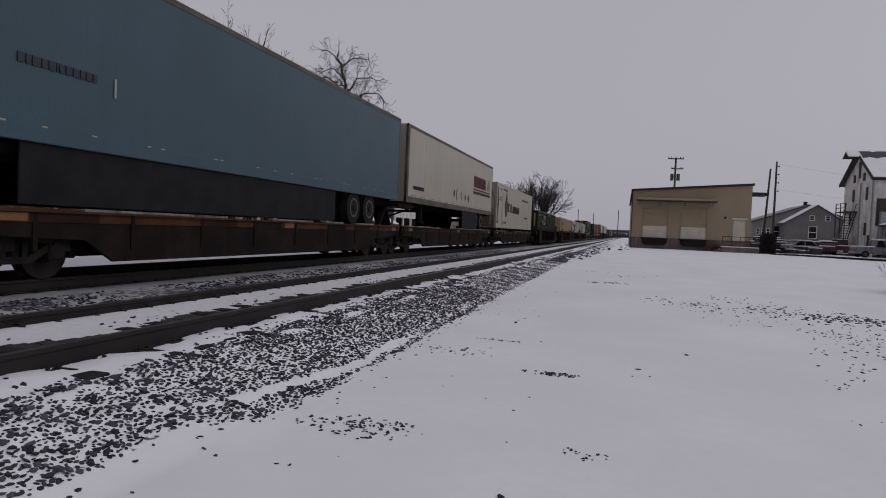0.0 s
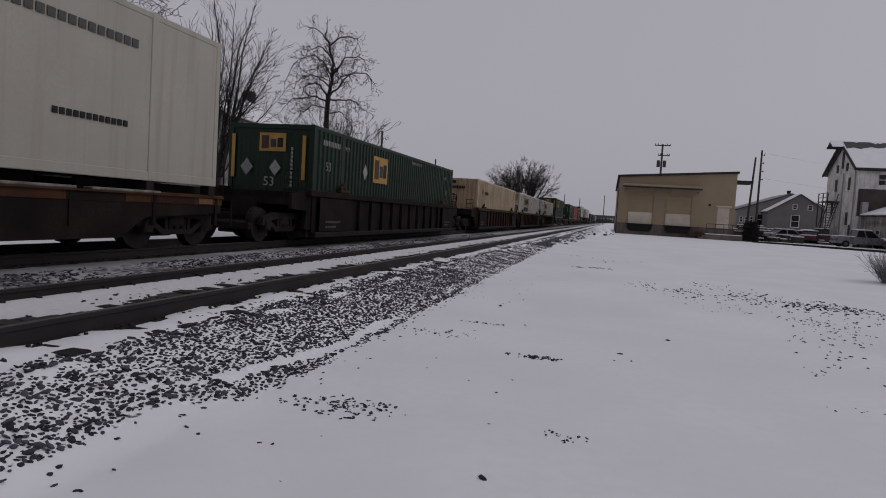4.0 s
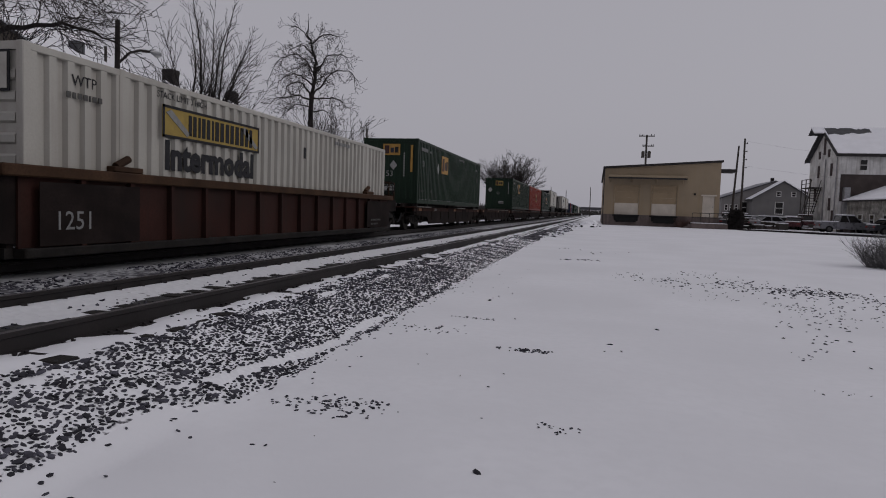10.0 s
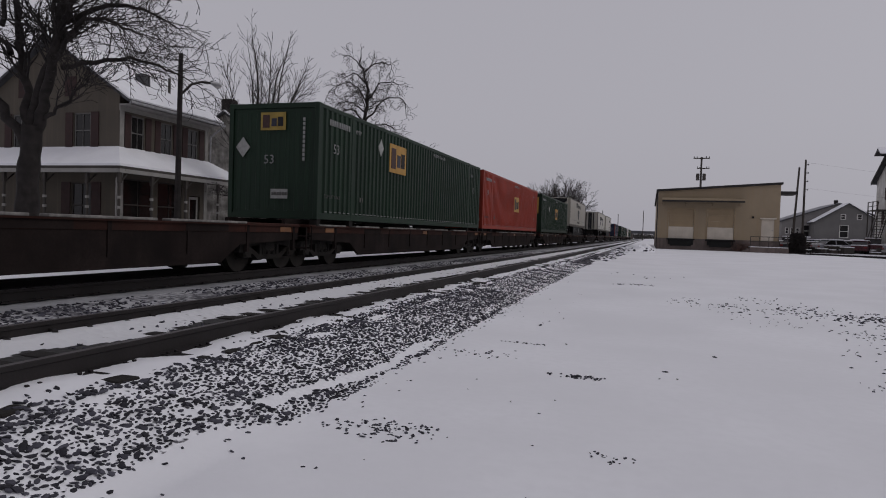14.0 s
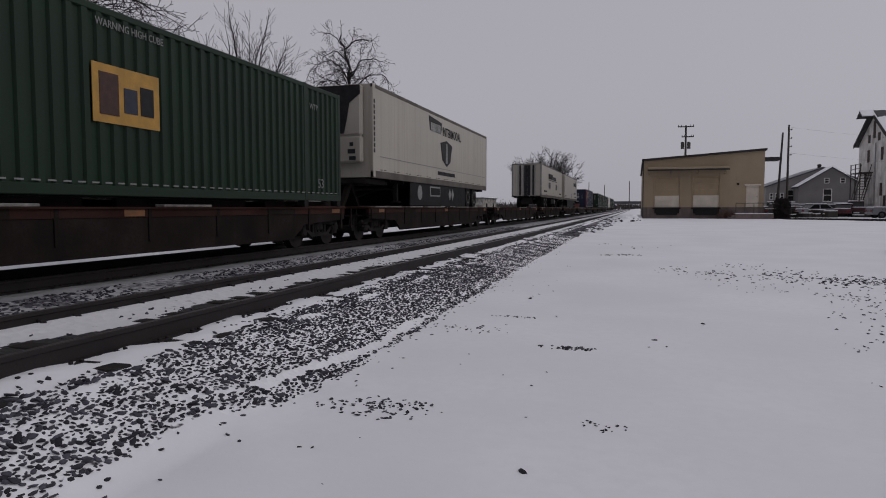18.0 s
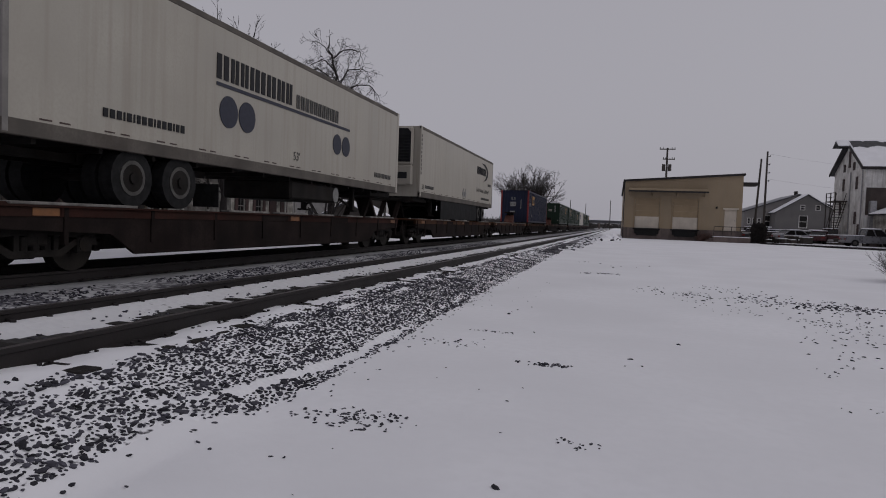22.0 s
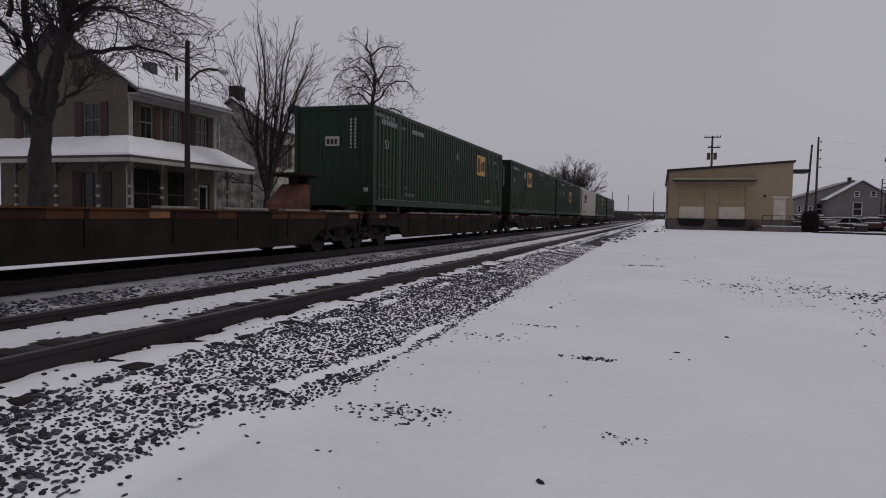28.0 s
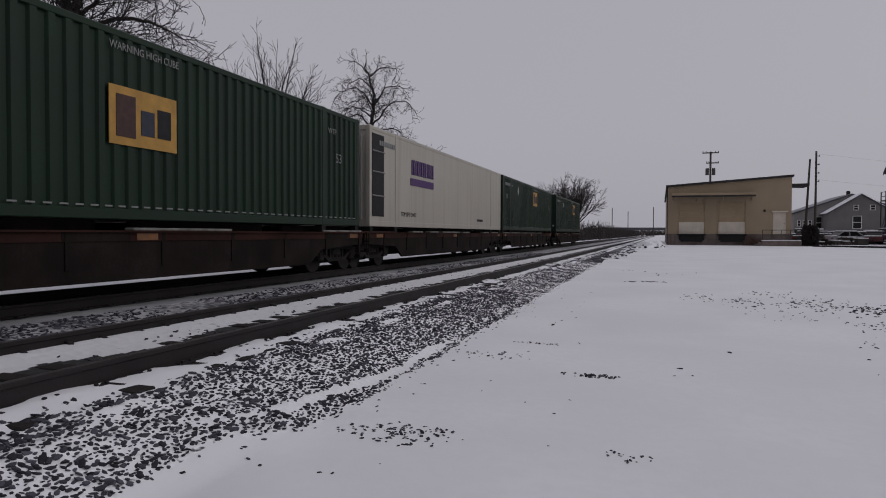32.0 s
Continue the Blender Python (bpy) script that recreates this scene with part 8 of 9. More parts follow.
    a, b = sorted((yr + nose * 0.3, yr + nose * 5.6))
    for x in (-0.5, 0.42):
        bx(bm, x, a, base - 0.24, x + 0.08, b, base - 0.1)
    bx(bm, -0.5, min(yr + nose * 0.3, yr + nose * 0.42), 1.35, 0.5, max(yr + nose * 0.3, yr + nose * 0.42), base - 0.1)
    part("slider_frame", bm, "steel", t, "dark tandem slider frame")
    for sx in (-1, 1):
        ym = yr + nose * 3.8
        for dy in (-1.28, 0.04, 1.28):
            bm = bmesh.new()
            bx(bm, min(sx * 0.6, sx * 1.2), ym + dy - 0.02, 1.12, max(sx * 0.6, sx * 1.2), ym + dy, 1.6)
            part("mud_flap", bm, "tyre", t, "black rubber mud flap")
    bm = bmesh.new()
    cyl(bm, (-0.85, yl, 1.7), (0.85, yl, 1.7), 0.05, n=8)
    cyl(bm, (-0.8, yl, 1.35), (0.3, yl - nose * 0.9, 1.92), 0.04, n=6)
    cyl(bm, (0.8, yl, 1.35), (0.3, yl - nose * 0.9, 1.92), 0.04, n=6)
    part("leg_brace", bm, "steel", t)
    bm = bmesh.new()
    a, b = sorted((yn, yn - nose * 2.0))
    bbx(bm, -1.0, a + 0.05, base - 0.2, 1.0, b, base - 0.02, 0.02)
    part("upper_coupler", bm, "steel", t, "greasy coupler plate under the nose")
    if skirt:
        a, b = skirt
        for sx in (-1, 1):
            bm = bmesh.new()
            bbx(bm, min(sx * 1.2, sx * 1.24), a, base - 0.88, max(sx * 1.2, sx * 1.24), b, base - 0.01, 0.01)
            part("side_skirt", bm, "skirt", t, "black aerodynamic side skirt")
    return t


# places of the loads along the track at 0 s (their middles)
S = {"blue": 14.28, "clip": 31.3, "cre": 49.2, "gA": 69.85, "beige": 92.75, "jb1": 111.85, "jb2": 131.2, "gB": 152.05, "gC": 186.2, "red": 203.05, "gD": 221.4,
     "pri": 239.9, "all": 277.8, "rad": 296.8, "blu": 331.4, "gE": 365.2, "gF": 383.5, "gG": 400.45, "mar": 417.3, "gH": 433.95, "gI": 452.6}


def build_cars():
    for k, paint, hitch, num in (("blue", "orange", -1, ""), ("clip", "redbrown", -1, ""), ("cre", "orange", 0, "653197"), ("gB", "redbrown", 0, "653880"), ("gC", "redbrown", 0, ""),
                                 ("red", "redbrown", 0, ""), ("gD", "redbrown", 0, "653880"), ("pri", "redbrown", -1, ""), ("all", "redbrown", 1, ""), ("rad", "orange", -1, ""),
                                 ("blu", "orange", 0, ""), ("gE", "redbrown", 0, ""), ("gF", "redbrown", 0, "66322"), ("gG", "redbrown", 0, ""), ("mar", "redbrown", 0, ""),
                                 ("gH", "redbrown", 0, ""), ("gI", "redbrown", 0, "")):
        spine_car(S[k], paint=paint, hitch=hitch, number=num, hitch_up=hitch != 0, rest=0.0 if hitch else {"cre": 1.24, "blu": 1.18, "gE": 1.24}.get(k, 1.2))
    spine_car(169.2, 8.5, "redbrown", 0, False)
    spine_car(258.9, 9.0, "redbrown", 0, False)
    spine_car(314.1, 8.5, "orange", 1, False)
    spine_car(348.4, 8.5, "orange", 1, False)
    well_car(S["gA"], half=9.0, first=True, wl_half=8.2, top=1.38, paint="redgrime")
    well_car(S["beige"], first=True, top=1.42)
    well_car(S["jb1"], number="", top=1.42)
    well_car(S["jb2"], number="1251", half=9.2, top=1.42)


build_cars()


def build_loads():
    h, X = CL / 2, SIDE_X + 0.004
    # blue trailer
    t = trailer(S["blue"], "trblue", "slate-blue semi-trailer with grimy sides on a flat car", nose=-1, rail="trblue", skirt=(-7.2, 2.9))
    plate(t, "placard_strip", 0.045, 0.3, (X + 0.004, -5.6, 2.85), SIDE, "inkwhite")
    bars(t, [0.1, 0.07, 0.12, 0.09, 0.1, 0.02, 0.08, 0.1, 0.1, 0.08, 0.1, 0.08], 0.13, (X + 0.004, -h + 0.75, 3.0), SIDE, "inkblue", 0.03)
    # white trailer with maroon lettering
    t = trailer(S["clip"], "trwhite", "cream-white refrigerated semi-trailer with maroon brand lettering", nose=-1, reefer=True, skirt=(1.0, 4.3))
    bars(t, [0.38] * 7, 0.6, (X + 0.004, 3.1, 3.33), SIDE, "inkred", 0.06)
    plate(t, "stripe", 4.4, 0.08, (X + 0.004, 3.05, 3.17), SIDE, "inkred")
    plate(t, "stripe", 4.4, 0.13, (X + 0.004, 3.05, 2.98), SIDE, "ink")
    plate(t, "ship_emblem", 0, 0, (X + 0.004, 6.5, 3.35), SIDE, "inkgrey", pts=[(0, 0), (0.9, 0), (0.75, 0.35), (0.6, 0.65), (0.45, 0.62), (0.25, 0.4)])
    for y, r in ((-1.0, 0.17), (-0.45, 0.27), (0.45, 0.2), (1.25, 0.15), (1.95, 0.2)):
        at = (X + 0.004, y, 2.68 - 0.03 * y)
        plate(t, "placard_frame", 0, 0, at, SIDE, "tapedark", "worn diamond placard frame", pts=[(0, -r), (r * 0.8, 0), (0, r), (-r * 0.8, 0)])
        diamond(t, (at[0] + 0.008, y, at[2]), SIDE, r * 0.78, "trwhite" if r > 0.18 and y < 1 else "grime")
    bars(t, [0.09] * 4 + [0.02] + [0.09] * 6, 0.14, (X + 0.004, -h + 0.8, 2.48), SIDE, "ink", 0.045)
    # white refrigerated container with a maroon crest
    c = container(S["cre"], 1.24, "trwhite", "white refrigerated container with a maroon crest and brand lettering", smooth=True)
    plate(c, "crest", 0, 0, (X, -5.1, 0.72), SIDE, "crest", "dark maroon heraldic crest", pts=[(0.55, 0.0), (0.8, 0.12), (0.95, 0.3), (1.05, 0.62), (1.2, 0.7), (1.1, 0.85), (1.18, 1.0), (1.0, 1.02), (0.98, 1.15), (0.85, 1.12), (0.85, 1.3), (0.7, 1.38), (0.75, 1.55), (0.6, 1.62), (0.55, 1.85), (0.5, 1.62), (0.35, 1.55), (0.4, 1.38), (0.25, 1.3), (0.25, 1.12), (0.12, 1.15), (0.1, 1.02), (-0.08, 1.0), (0.0, 0.85), (-0.1, 0.7), (0.05, 0.62), (0.15, 0.3), (0.3, 0.12)])
    for z, w, hh in ((0.5, 0.62, 0.12), (0.72, 0.5, 0.07), (0.22, 0.26, 0.14)):
        plate(c, "crest_mark", w, hh, (X + 0.009, -5.1 + 0.55 - w / 2, 0.72 + z), SIDE, "grime")
    for w, x in ((0.5, -3.85), (0.1, -3.2), (0.5, -2.9), (0.1, -2.25)):
        bars(c, [w], 0.6 if w > 0.2 else 0.12, (X, x, 1.15), SIDE, "crest")
    bars(c, [0.5, 0.34, 0.34, 0.16, 0.34, 0.34, 0.34], 0.5, (X, -1.95, 1.12), SIDE, "crest", 0.12)
    lettering(c, "WTP", 0.22, (X, -6.95, 2.45), SIDE, "ink")
    lettering(c, "53'", 0.3, (X, -7.6, 0.3), SIDE, "ink")
    lettering(c, "TOP LIFT ONLY", 0.26, (X, -5.85, 0.28), SIDE, "ink", 0.8)
    lettering(c, "STACK LIMIT 3 HIGH", 0.2, (X, -5.8, 2.5), SIDE, "ink", 0.8)
    lettering(c, "TARE WEIGHT", 0.11, (X, -7.2, 1.95), SIDE, "ink")
    bars(c, [0.07] * 7, 0.08, (X, -7.2, 1.8), SIDE, "inkdim", 0.03)
    bars(c, [0.14] * 18, 0.14, (X, 2.3, 2.2), SIDE, "inkdim", 0.05)
    bars(c, [0.09] * 12, 0.1, (X, 3.95, 0.86), SIDE, "ink", 0.04)
    bm = bmesh.new()
    for x in (-0.9, 0.9):
        cyl(bm, (x, -h - 0.02, 0.2), (x, -h - 0.02, 2.7), 0.04, n=6)
    cyl(bm, (0.9, -h - 0.02, 0.3), (1.2, -h + 0.02, 1.6), 0.035, n=6)
    cyl(bm, (1.2, -h + 0.02, 1.6), (0.9, -h - 0.02, 2.6), 0.035, n=6)
    part("end_frame", bm, "alu", c)
    plate(c, "reefer_grille", 1.95, 1.45, (-1.05, -h - 0.012, 1.28), END, "darkgrille", "black refrigeration grille", 0.02)
    plate(c, "lower_end_sheet", 2.3, 0.72, (-1.15, -h - 0.012, 0.06), END, "rustend", "rust-stained lower end sheet", 0.012)
    plate(c, "control_box", 0.5, 0.2, (0.2, -h - 0.012, 0.98), END, "ink")
    plate(c, "side_recess", 0.42, 2.3, (X - 0.008, -h + 0.15, 0.3), SIDE, "rustend", "darker flat plate behind the end frame")
    for za, zb in ((0.3, 1.45), (2.6, 1.45)):
        bm = bmesh.new()
        cyl(bm, (X + 0.01, -h + 0.1, za), (X + 0.01, -h + 0.55, zb), 0.035, n=6)
        part("end_brace", bm, "alu", c)
    # green box in the first well
    green_box(S["gA"], 0.25, "green", -3.45, "b", "dark green container seated in a brown well car", dia=(-4.2, 1.9))
    # beige box
    c = container(S["beige"], 0.25, "beige", "rust-stained beige corrugated container seated in a well car", pitch=0.345, depth=0.08, endpaint="rustbeige")
    bars(c, [0.075] * 4 + [0.03] + [0.075] * 6, 0.17, (-0.62, -h - 0.012, 2.28), END, "ink", 0.03)
    plate(c, "emblem", 0, 0, (-0.55, -h - 0.008, 2.58), END, "ink", pts=[(0, 0.08), (0.16, 0), (0.5, 0), (0.42, 0.1), (0.5, 0.2), (0.16, 0.2)])
    bars(c, [0.06] * 3, 0.26, (X, -6.6, 2.05), SIDE, "inkdim", 0.05)
    bars(c, [0.04, 0.09, 0.09, 0.09, 0.02, 0.09, 0.09, 0.09, 0.09, 0.09, 0.04], 0.2, (X, -5.75, 2.02), SIDE, "ink", 0.035)
    bars(c, [0.05], 0.26, (X, 6.3, 1.9), SIDE, "inkdim")
    # two white boxes with yellow panels
    for k in ("jb1", "jb2"):
        c = container(S[k], 0.25, "white", "off-white corrugated container with a yellow brand panel", ribs_on_end=True, pitch=0.345, depth=0.07)
        plate(c, "sign_panel", 3.55, 0.6, (X, -5.04, 1.91), SIDE, "signyellow", "yellow brand panel")
        for a in ((0, 0, 3.55, 0.05), (0, 0.55, 3.55, 0.6), (0, 0, 0.05, 0.6), (3.5, 0, 3.55, 0.6)):
            plate(c, "sign_border", a[2] - a[0], a[3] - a[1], (X + 0.009, -5.04 + a[0], 1.91 + a[1]), SIDE, "ink")
        bars(c, [0.27, 0.07, 0.3, 0.07, 0.34, 0.34, 0.36, 0.32], 0.4, (X + 0.009, -4.25, 2.01), SIDE, "ink", 0.055)
        plate(c, "scroll_shape", 0, 0, (X + 0.009, -4.95, 2.02), SIDE, "inkgrey", pts=[(0, 0.35), (0.15, 0.42), (0.75, 0.02), (0.65, -0.04)])
        plate(c, "scroll_shape", 0, 0, (X + 0.009, -2.3, 2.02), SIDE, "inkgrey", pts=[(0, 0.35), (0.15, 0.42), (0.75, 0.02), (0.65, -0.04)])
        lettering(c, "Intermodal", 0.74, (X, -4.98, 1.33), SIDE, "ink", 1.0, 0.03)
        lettering(c, "WTP", 0.24, (X, -7.2, 2.45), SIDE, "ink")
        bars(c, [0.08, 0.06, 0.08, 0.08, 0.03, 0.08, 0.08], 0.09, (X, -7.3, 2.25), SIDE, "inkdim", 0.04)
        lettering(c, "STACK LIMIT 3 HIGH", 0.17, (X, -5.2, 2.62), SIDE, "ink")
        bars(c, [0.12] * 7, 0.1, (X, 3.2, 2.6), SIDE, "inkgrey")
        bars(c, [0.12], 0.3, (X, 1.0, 2.0), SIDE, "ink")
        y2 = k == "jb1"
        plate(c, "sign_border", 2.2, 0.58, (-1.12, -h - 0.012, 2.2), END, "ink")
        plate(c, "sign_panel", 2.12, 0.5, (-1.08, -h - 0.02, 2.24), END, "signyellow" if y2 else "white", "yellow brand panel" if y2 else "white brand panel with a dark border")
        bars(c, [0.13, 0.035, 0.15, 0.035, 0.001, 0.17, 0.17, 0.18, 0.15], 0.26, (-0.62, -h - 0.032, 2.36), END, "ink", 0.045)
        for x in (-0.2, 0.35):
            bm = bmesh.new()
            cyl(bm, (x, -h - 0.03, 1.1), (x, -h - 0.03, 2.2), 0.03, n=6)
            part("grab_bar", bm, "steel", c)
    green_box(S["gB"], 1.2, "green", -3.45, "b", "dark green corrugated container with a yellow logo panel and hazard placards", dia=(-4.2, 1.79))
    green_box(S["gC"], 1.2, "green", -3.45, "a")
    green_box(S["red"], 1.2, "red", -0.3, "c", "bright red corrugated container with a yellow logo panel", 1.12, None, -0.4, tail_z=0.7)
    green_box(S["gD"], 1.2, "green", -0.6, "b", logo_z=1.13, dia=(-4.1, 1.85), warn=-0.5, tail_z=0.33)
    # white trailer with a dark shield
    t = trailer(S["pri"], "trwhite", "white refrigerated semi-trailer with a dark shield emblem and black skirts", nose=-1, reefer=True, wide=True, skirt=(-4.4, 3.6))
    plate(t, "logo_block", 0, 0, (X + 0.004, -2.3, 4.2), SIDE, "ink", "black slanted logo block", pts=[(0, 0.46), (1.75, 0.36), (1.75, 0.1), (1.6, -0.12), (0.15, -0.1)])
    bars(t, [0.24, 0.24, 0.1, 0.3, 0.22], 0.34, (X + 0.014, -2.1, 4.08), SIDE, "inkwhite", 0.06)
    lettering(t, "INTERMODAL", 0.52, (X + 0.004, -0.4, 4.06), SIDE, "ink", 0.92, 0.008)
    plate(t, "shield", 0, 0, (X + 0.004, -0.72, 2.78), SIDE, "ink", "black shield emblem", pts=[(0.0, 0.95), (0.9, 1.1), (1.8, 0.95), (1.5, 0.22), (0.95, 0.0), (0.3, 0.25)])
    plate(t, "shield_stripe", 0, 0, (X + 0.014, -0.72, 2.78), SIDE, "inkgrey", pts=[(0.76, 0.14), (1.04, 0.14), (1.0, 0.98), (0.82, 0.98)])
    bars(t, [0.16] * 14, 0.15, (X + 0.004, -1.1, 2.38), SIDE, "ink", 0.03)
    for k in range(10):
        bars(t, [0.09], 0.12, (X + 0.012, -h + 0.06, 2.75 + 0.17 * k), SIDE, "ink")
    dashes(t, X, -h + 0.6, h - 0.2, 2.64, 0.01 + CL, CL - 1.0, "inkgrey", "trim_line")
    for y, r in ((-3.3, 0.28), (0.9, 0.2), (1.35, 0.2)):
        if y < 0:
            plate(t, "badge", 0, 0, (1.246, y, 1.6), SIDE, "inkgrey", pts=disc_pts(0, 0, r, r))
        else:
            diamond(t, (1.246, y, 1.6), SIDE, r + 0.06, "inkgrey")
    plate(t, "badge", 1.4, 0.4, (1.246, -2.0, 1.48), SIDE, "inkgrey")
    plate(t, "badge", 1.26, 0.28, (1.254, -1.93, 1.54), SIDE, "skirt")
    # white trailer, doors first, with blue discs
    t = trailer(S["all"], "trwhite", "white semi-trailer with dark-barred rear doors and blue disc emblems", nose=1)
    bars(t, [0.44, 0.3, 0.3, 0.14, 0.44, 0.4, 0.36, 0.3], 0.5, (X + 0.004, -3.3, 3.72), SIDE, "ink", 0.07)
    bars(t, [0.2] * 8 + [0.06, 0.2, 0.2], 0.34, (X + 0.004, 0.1, 3.7), SIDE, "inkdim", 0.05)
    plate(t, "stripe", 6.8, 0.07, (X + 0.004, -3.3, 3.58), SIDE, "inkblue")
    for y in (-2.85, -2.15, 2.62, 3.25):
        r = 0.33 if y < 2 else 0.29
        plate(t, "disc_emblem", 0, 0, (X + 0.004, y, 3.1), SIDE, "inkblue", "dark blue disc", pts=disc_pts(0, 0, r, r, 20))
    lettering(t, "53'", 0.3, (X + 0.004, 0.0, 2.4), SIDE, "inkdim")
    bars(t, [0.1, 0.1, 0.1, 0.03] + [0.1, 0.03, 0.08, 0.1] * 3, 0.14, (X + 0.004, -6.3, 2.46), SIDE, "ink", 0.05)
    bars(t, [0.09] * 4 + [0.03] + [0.09] * 6, 0.15, (X + 0.004, 5.7, 2.4), SIDE, "inkdim", 0.065)
    for x, w in ((-0.62, 0.14), (-0.2, 0.26), (0.08, 0.26), (0.52, 0.14)):
        plate(t, "door_bar", w, 2.6, (x, -h - 0.07, 2.12), END, "ink", "dark vertical door band", 0.02)
    for z in (2.3, 2.9, 3.5, 4.1, 4.6):
        for x in (-1.27, 1.12):
            plate(t, "hinge", 0.15, 0.07, (x, -h - 0.012, z), END, "galv")
    bm = bmesh.new()
    bbx(bm, -0.9, 0.3, 1.42, 1.1, 3.3, 1.93, 0.06)
    part("pallet_box", bm, "steel", t, "black pallet box under the floor")
    plate(t, "disc_emblem", 0, 0, (1.106, 3.05, 1.66), SIDE, "inkgrey", pts=disc_pts(0, 0, 0.2, 0.22, 16))
    # white trailer with a black crescent
    t = trailer(S["rad"], "trwhite", "white refrigerated semi-trailer with a black crescent emblem and black skirts", nose=-1, reefer=True, skirt=(-4.4, 3.6))
    bars(t, [0.29] * 7, 0.42, (X + 0.004, 3.2, 3.82), SIDE, "ink", 0.08)
    plate(t, "crescent", 0, 0, (X + 0.004, 5.05, 3.6), SIDE, "ink", "dark crescent emblem", pts=[(-0.6, 0.92), (0.4, 0.92), (1.1, 0.75), (1.42, 0.5), (1.35, 0.25), (0.9, 0.0), (0.05, -0.15), (0.65, 0.08), (1.0, 0.35), (0.95, 0.58), (0.5, 0.76)])
    bars(t, [0.14] * 5, 0.16, (X + 0.004, 6.5, 3.25), SIDE, "inkdim")
    lettering(t, "It's the Network that Delivers!", 0.36, (X + 0.004, 3.15, 2.78), SIDE, "inkdim", 0.82)
    bars(t, [0.09, 0.09, 0.09, 0.03] * 5, 0.13, (X + 0.004, 4.5, 2.36), SIDE, "inkdim", 0.05)
    bars(t, [0.08] * 4 + [0.03] + [0.08] * 6, 0.13, (X + 0.004, -h + 0.8, 2.36), SIDE, "inkdim", 0.045)
    lettering(t, "53", 0.3, (X + 0.004, -h + 0.3, 2.3), SIDE, "ink")
    for k in range(10):
        bars(t, [0.09], 0.11, (X + 0.012, -h + 0.06, 2.9 + 0.17 * k), SIDE, "inkdim")
    for y in (-0.16, 0.3):
        diamond(t, (X + 0.004, y, 2.5), SIDE, 0.28, "inkgrey")
    # blue box with red posts
    c = container(S["blu"], 1.18, "navy", "navy blue container with red corner posts and a yellow logo panel", post="postred")
    yellow_logo(c, (X, -5.55, 1.66), SIDE, 1.6, 0.82)
    lettering(c, "53", 0.42, (-0.35, -h - 0.008, 2.0), END, "inkwhite")
    plate(c, "label_plate", 0.5, 0.4, (-0.4, -h - 0.008, 1.45), END, "inkwhite")
    lettering(c, "110", 0.24, (-0.36, -h - 0.016, 1.55), END, "ink")
    plate(c, "label_plate", 0.42, 0.22, (-0.4, -h - 0.008, 0.8), END, "inkwhite")
    bars(c, [0.05], 0.9, (0.55, -h - 0.008, 1.2), END, "inkwhite")
    lettering(c, "53", 0.36, (X, -h + 0.65, 1.9), SIDE, "inkwhite")
    plate(c, "label_plate", 0.4, 0.3, (X, -h + 0.7, 1.5), SIDE, "inkwhite")
    bars(c, [0.2], 0.25, (X, -5.7, 0.5), SIDE, "inkwhite")
    c = green_box(S["gE"], 1.24, "green", 3.1, "c", "dark green corrugated container with a yellow logo panel near its end", 1.58, (0.13, 2.1), -8.0, dia_mat="inkdim")
    lettering(c, "TOP LIFT ONLY", 0.17, (X, -5.6, 0.33), SIDE, "inkgrey", 0.75)
    lettering(c, "TOP LIFT ONLY", 0.2, (X, 4.65, 0.36), SIDE, "inkwhite", 0.72)
    bars(c, [0.07] * 4 + [0.03] + [0.07] * 6, 0.14, (X, -5.0, 2.42), SIDE, "inkgrey", 0.035)
    green_box(S["gF"], 1.2, "green", -3.42, "a")
    green_box(S["gG"], 1.2, "green", -0.57, "b", logo_z=1.15, dia=(-4.1, 1.82), warn=-0.55, marks=-5.3)
    c = container(S["mar"], 1.2, "trwhite", "white refrigerated container with purple brand lettering", smooth=True)
    # flat plate: the dark of the gap at the nose put into colour
    plate(c, "side_recess", 0.85, 2.4, (X - 0.006, -h + 0.16, 0.3), SIDE, "darkgrille", "flat dark plate painted in for the gap at the nose")
    for z in (0.9, 1.6, 2.2):
        bm = bmesh.new()
        cyl(bm, (X + 0.01, -h + 0.14, z), (X + 0.01, -h + 1.03, z), 0.025, n=6)
        part("bay_rail", bm, "alu", c)
    bars(c, [0.31] * 6, 0.5, (X, -4.75, 1.76), SIDE, "inkpurple", 0.07)
    plate(c, "stripe", 2.3, 0.24, (X, -4.85, 1.4), SIDE, "inkpurple")
    bars(c, [0.1] * 9, 0.14, (X, -7.4, 2.4), SIDE, "inkgrey", 0.04)
    bars(c, [0.5, 0.4], 0.1, (X, 3.5, 0.35), SIDE, "ink")
    lettering(c, "TOP LIFT ONLY", 0.2, (X, -5.7, 0.35), SIDE, "ink")
    plate(c, "reefer_grille", 1.9, 1.3, (-0.95, -h - 0.012, 1.35), END, "darkgrille", "black refrigeration grille", 0.02)
    green_box(S["gH"], 1.2, "green", 0.6, "b")
    green_box(S["gI"], 1.2, "green", 2.2, "c", "dark green container at the tail of the train")


build_loads()


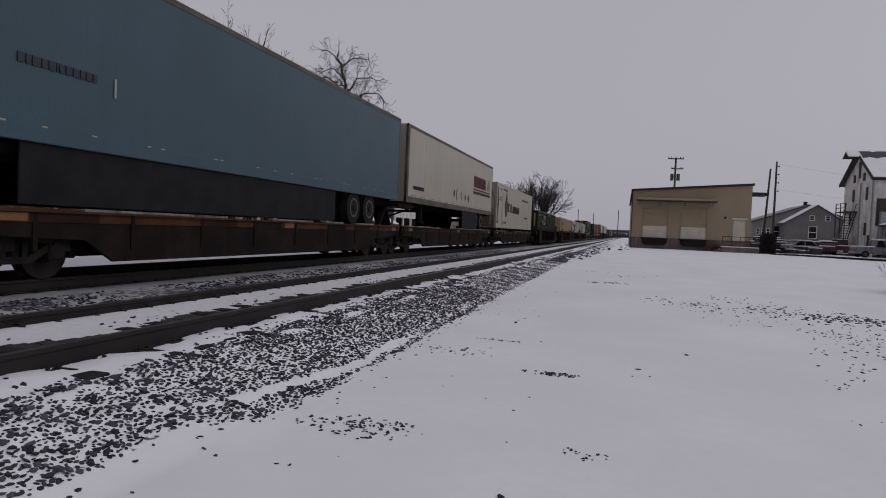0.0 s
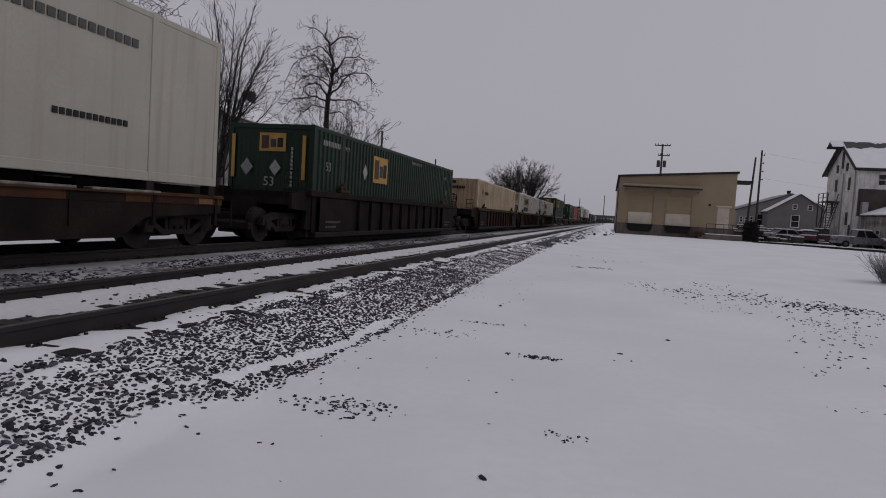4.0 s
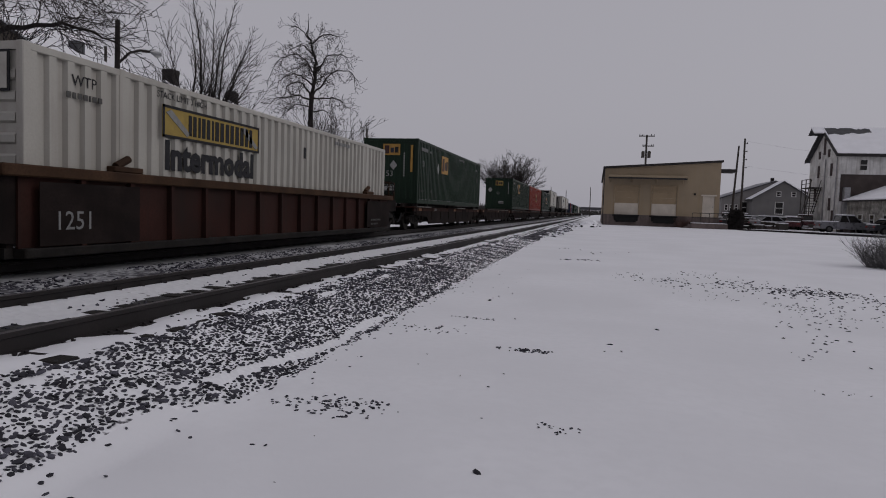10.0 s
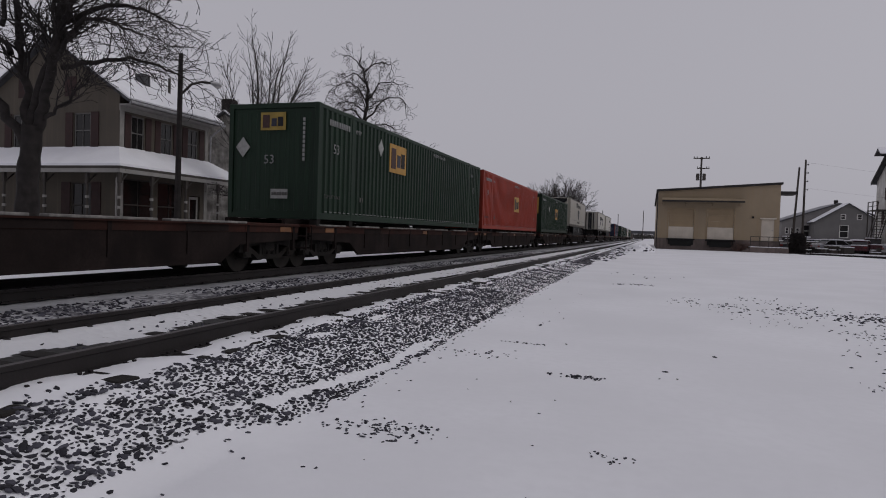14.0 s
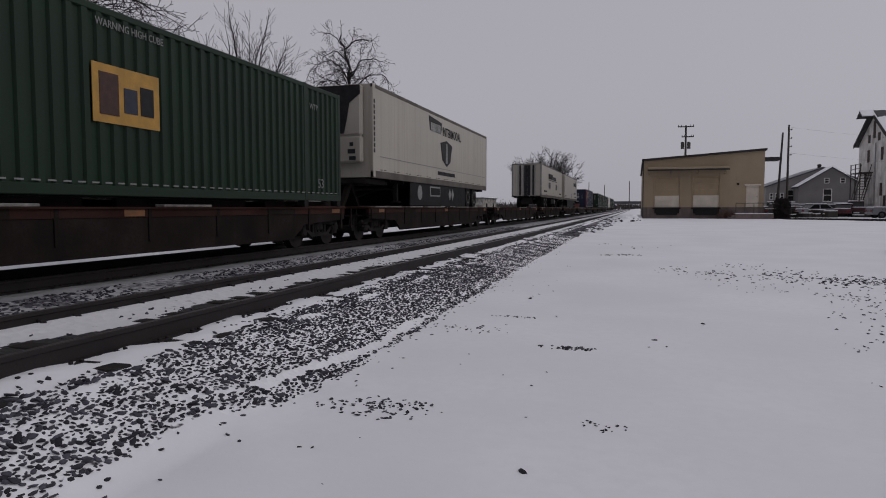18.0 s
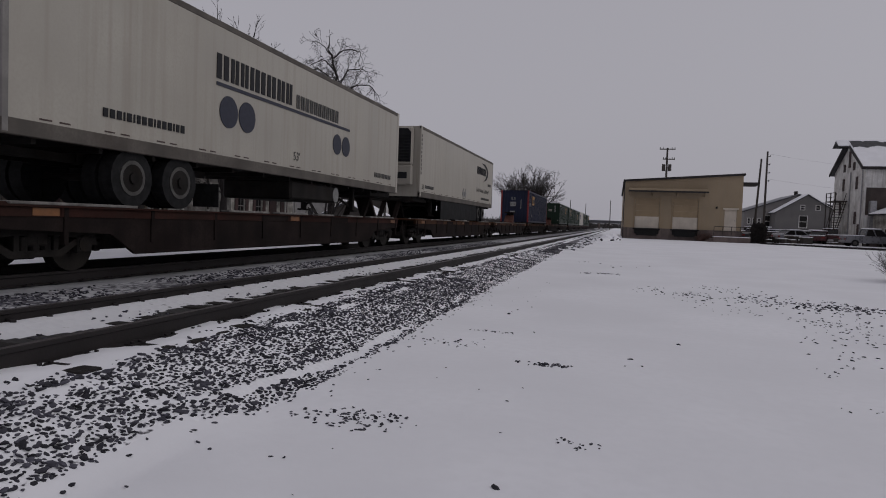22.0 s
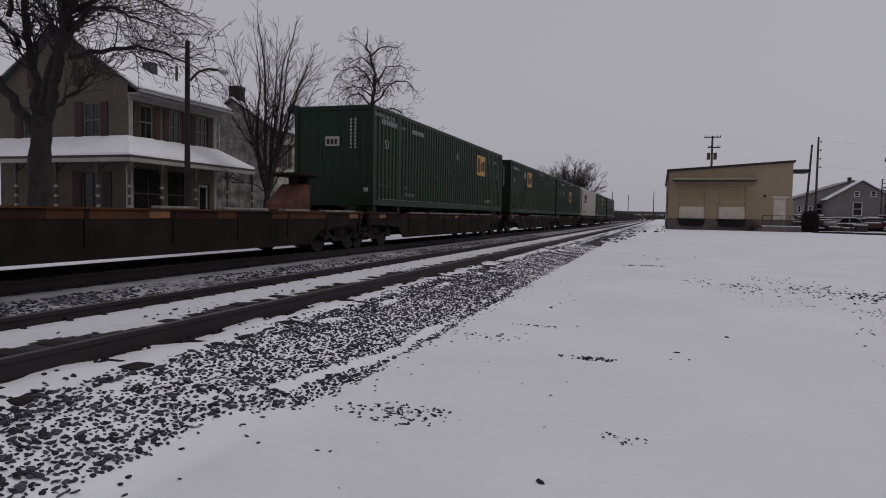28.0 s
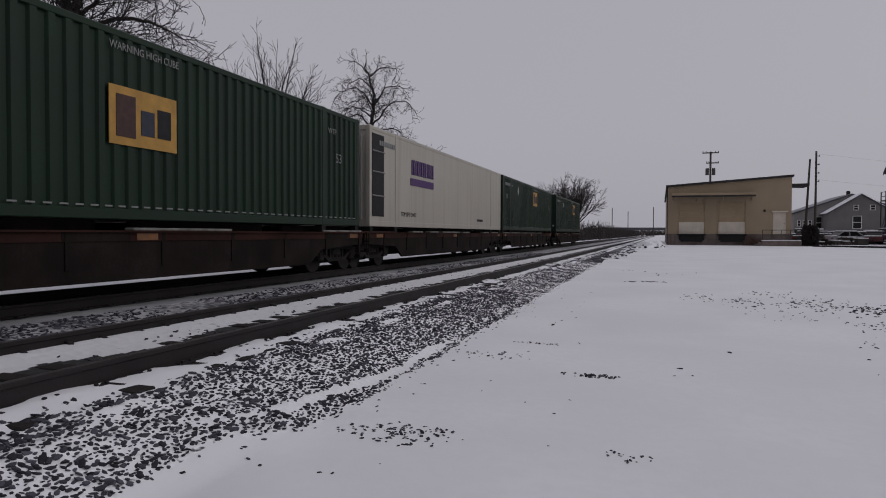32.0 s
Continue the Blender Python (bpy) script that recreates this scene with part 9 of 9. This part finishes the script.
def motions():
    """The train runs towards the camera on the far track, slowly gaining speed."""
    times = [0, 2, 4, 6, 8, 10, 12, 14, 16, 18, 20, 22, 24, 26, 28, 30, 32]
    for ob, s, *rest in MOVING:
        z = rest[0] if rest else 0.0
        walk(ob, [(t, pose(FAR_TRACK, s - travelled(t), z)) for t in times])
    # every wheelset rolls: a row for each 88 degrees of its turn
    turn, rows = radians(88), [(0.0, 0.0)]
    while rows[-1][0] < 32.0:
        want = rows[-1][1] + turn
        t = rows[-1][0]
        for k in range(4):
            t += (want * WHEEL_R - travelled(t)) / (11.17 + 0.077 * t)
        t = min(t, 32.0)
        rows.append((t, travelled(t) / WHEEL_R))
    first = WHEELS[0]
    walk(first, [(t, pose(0, 0, 0, math.degrees(a), 0, 0)) for t, a in rows])
    for w in WHEELS[1:]:  # all turn alike in their own boxes
        w.rotation_mode = "QUATERNION"
        ad = w.animation_data_create()
        ad.action = first.animation_data.action
        ad.action_slot = first.animation_data.action_slot


motions()
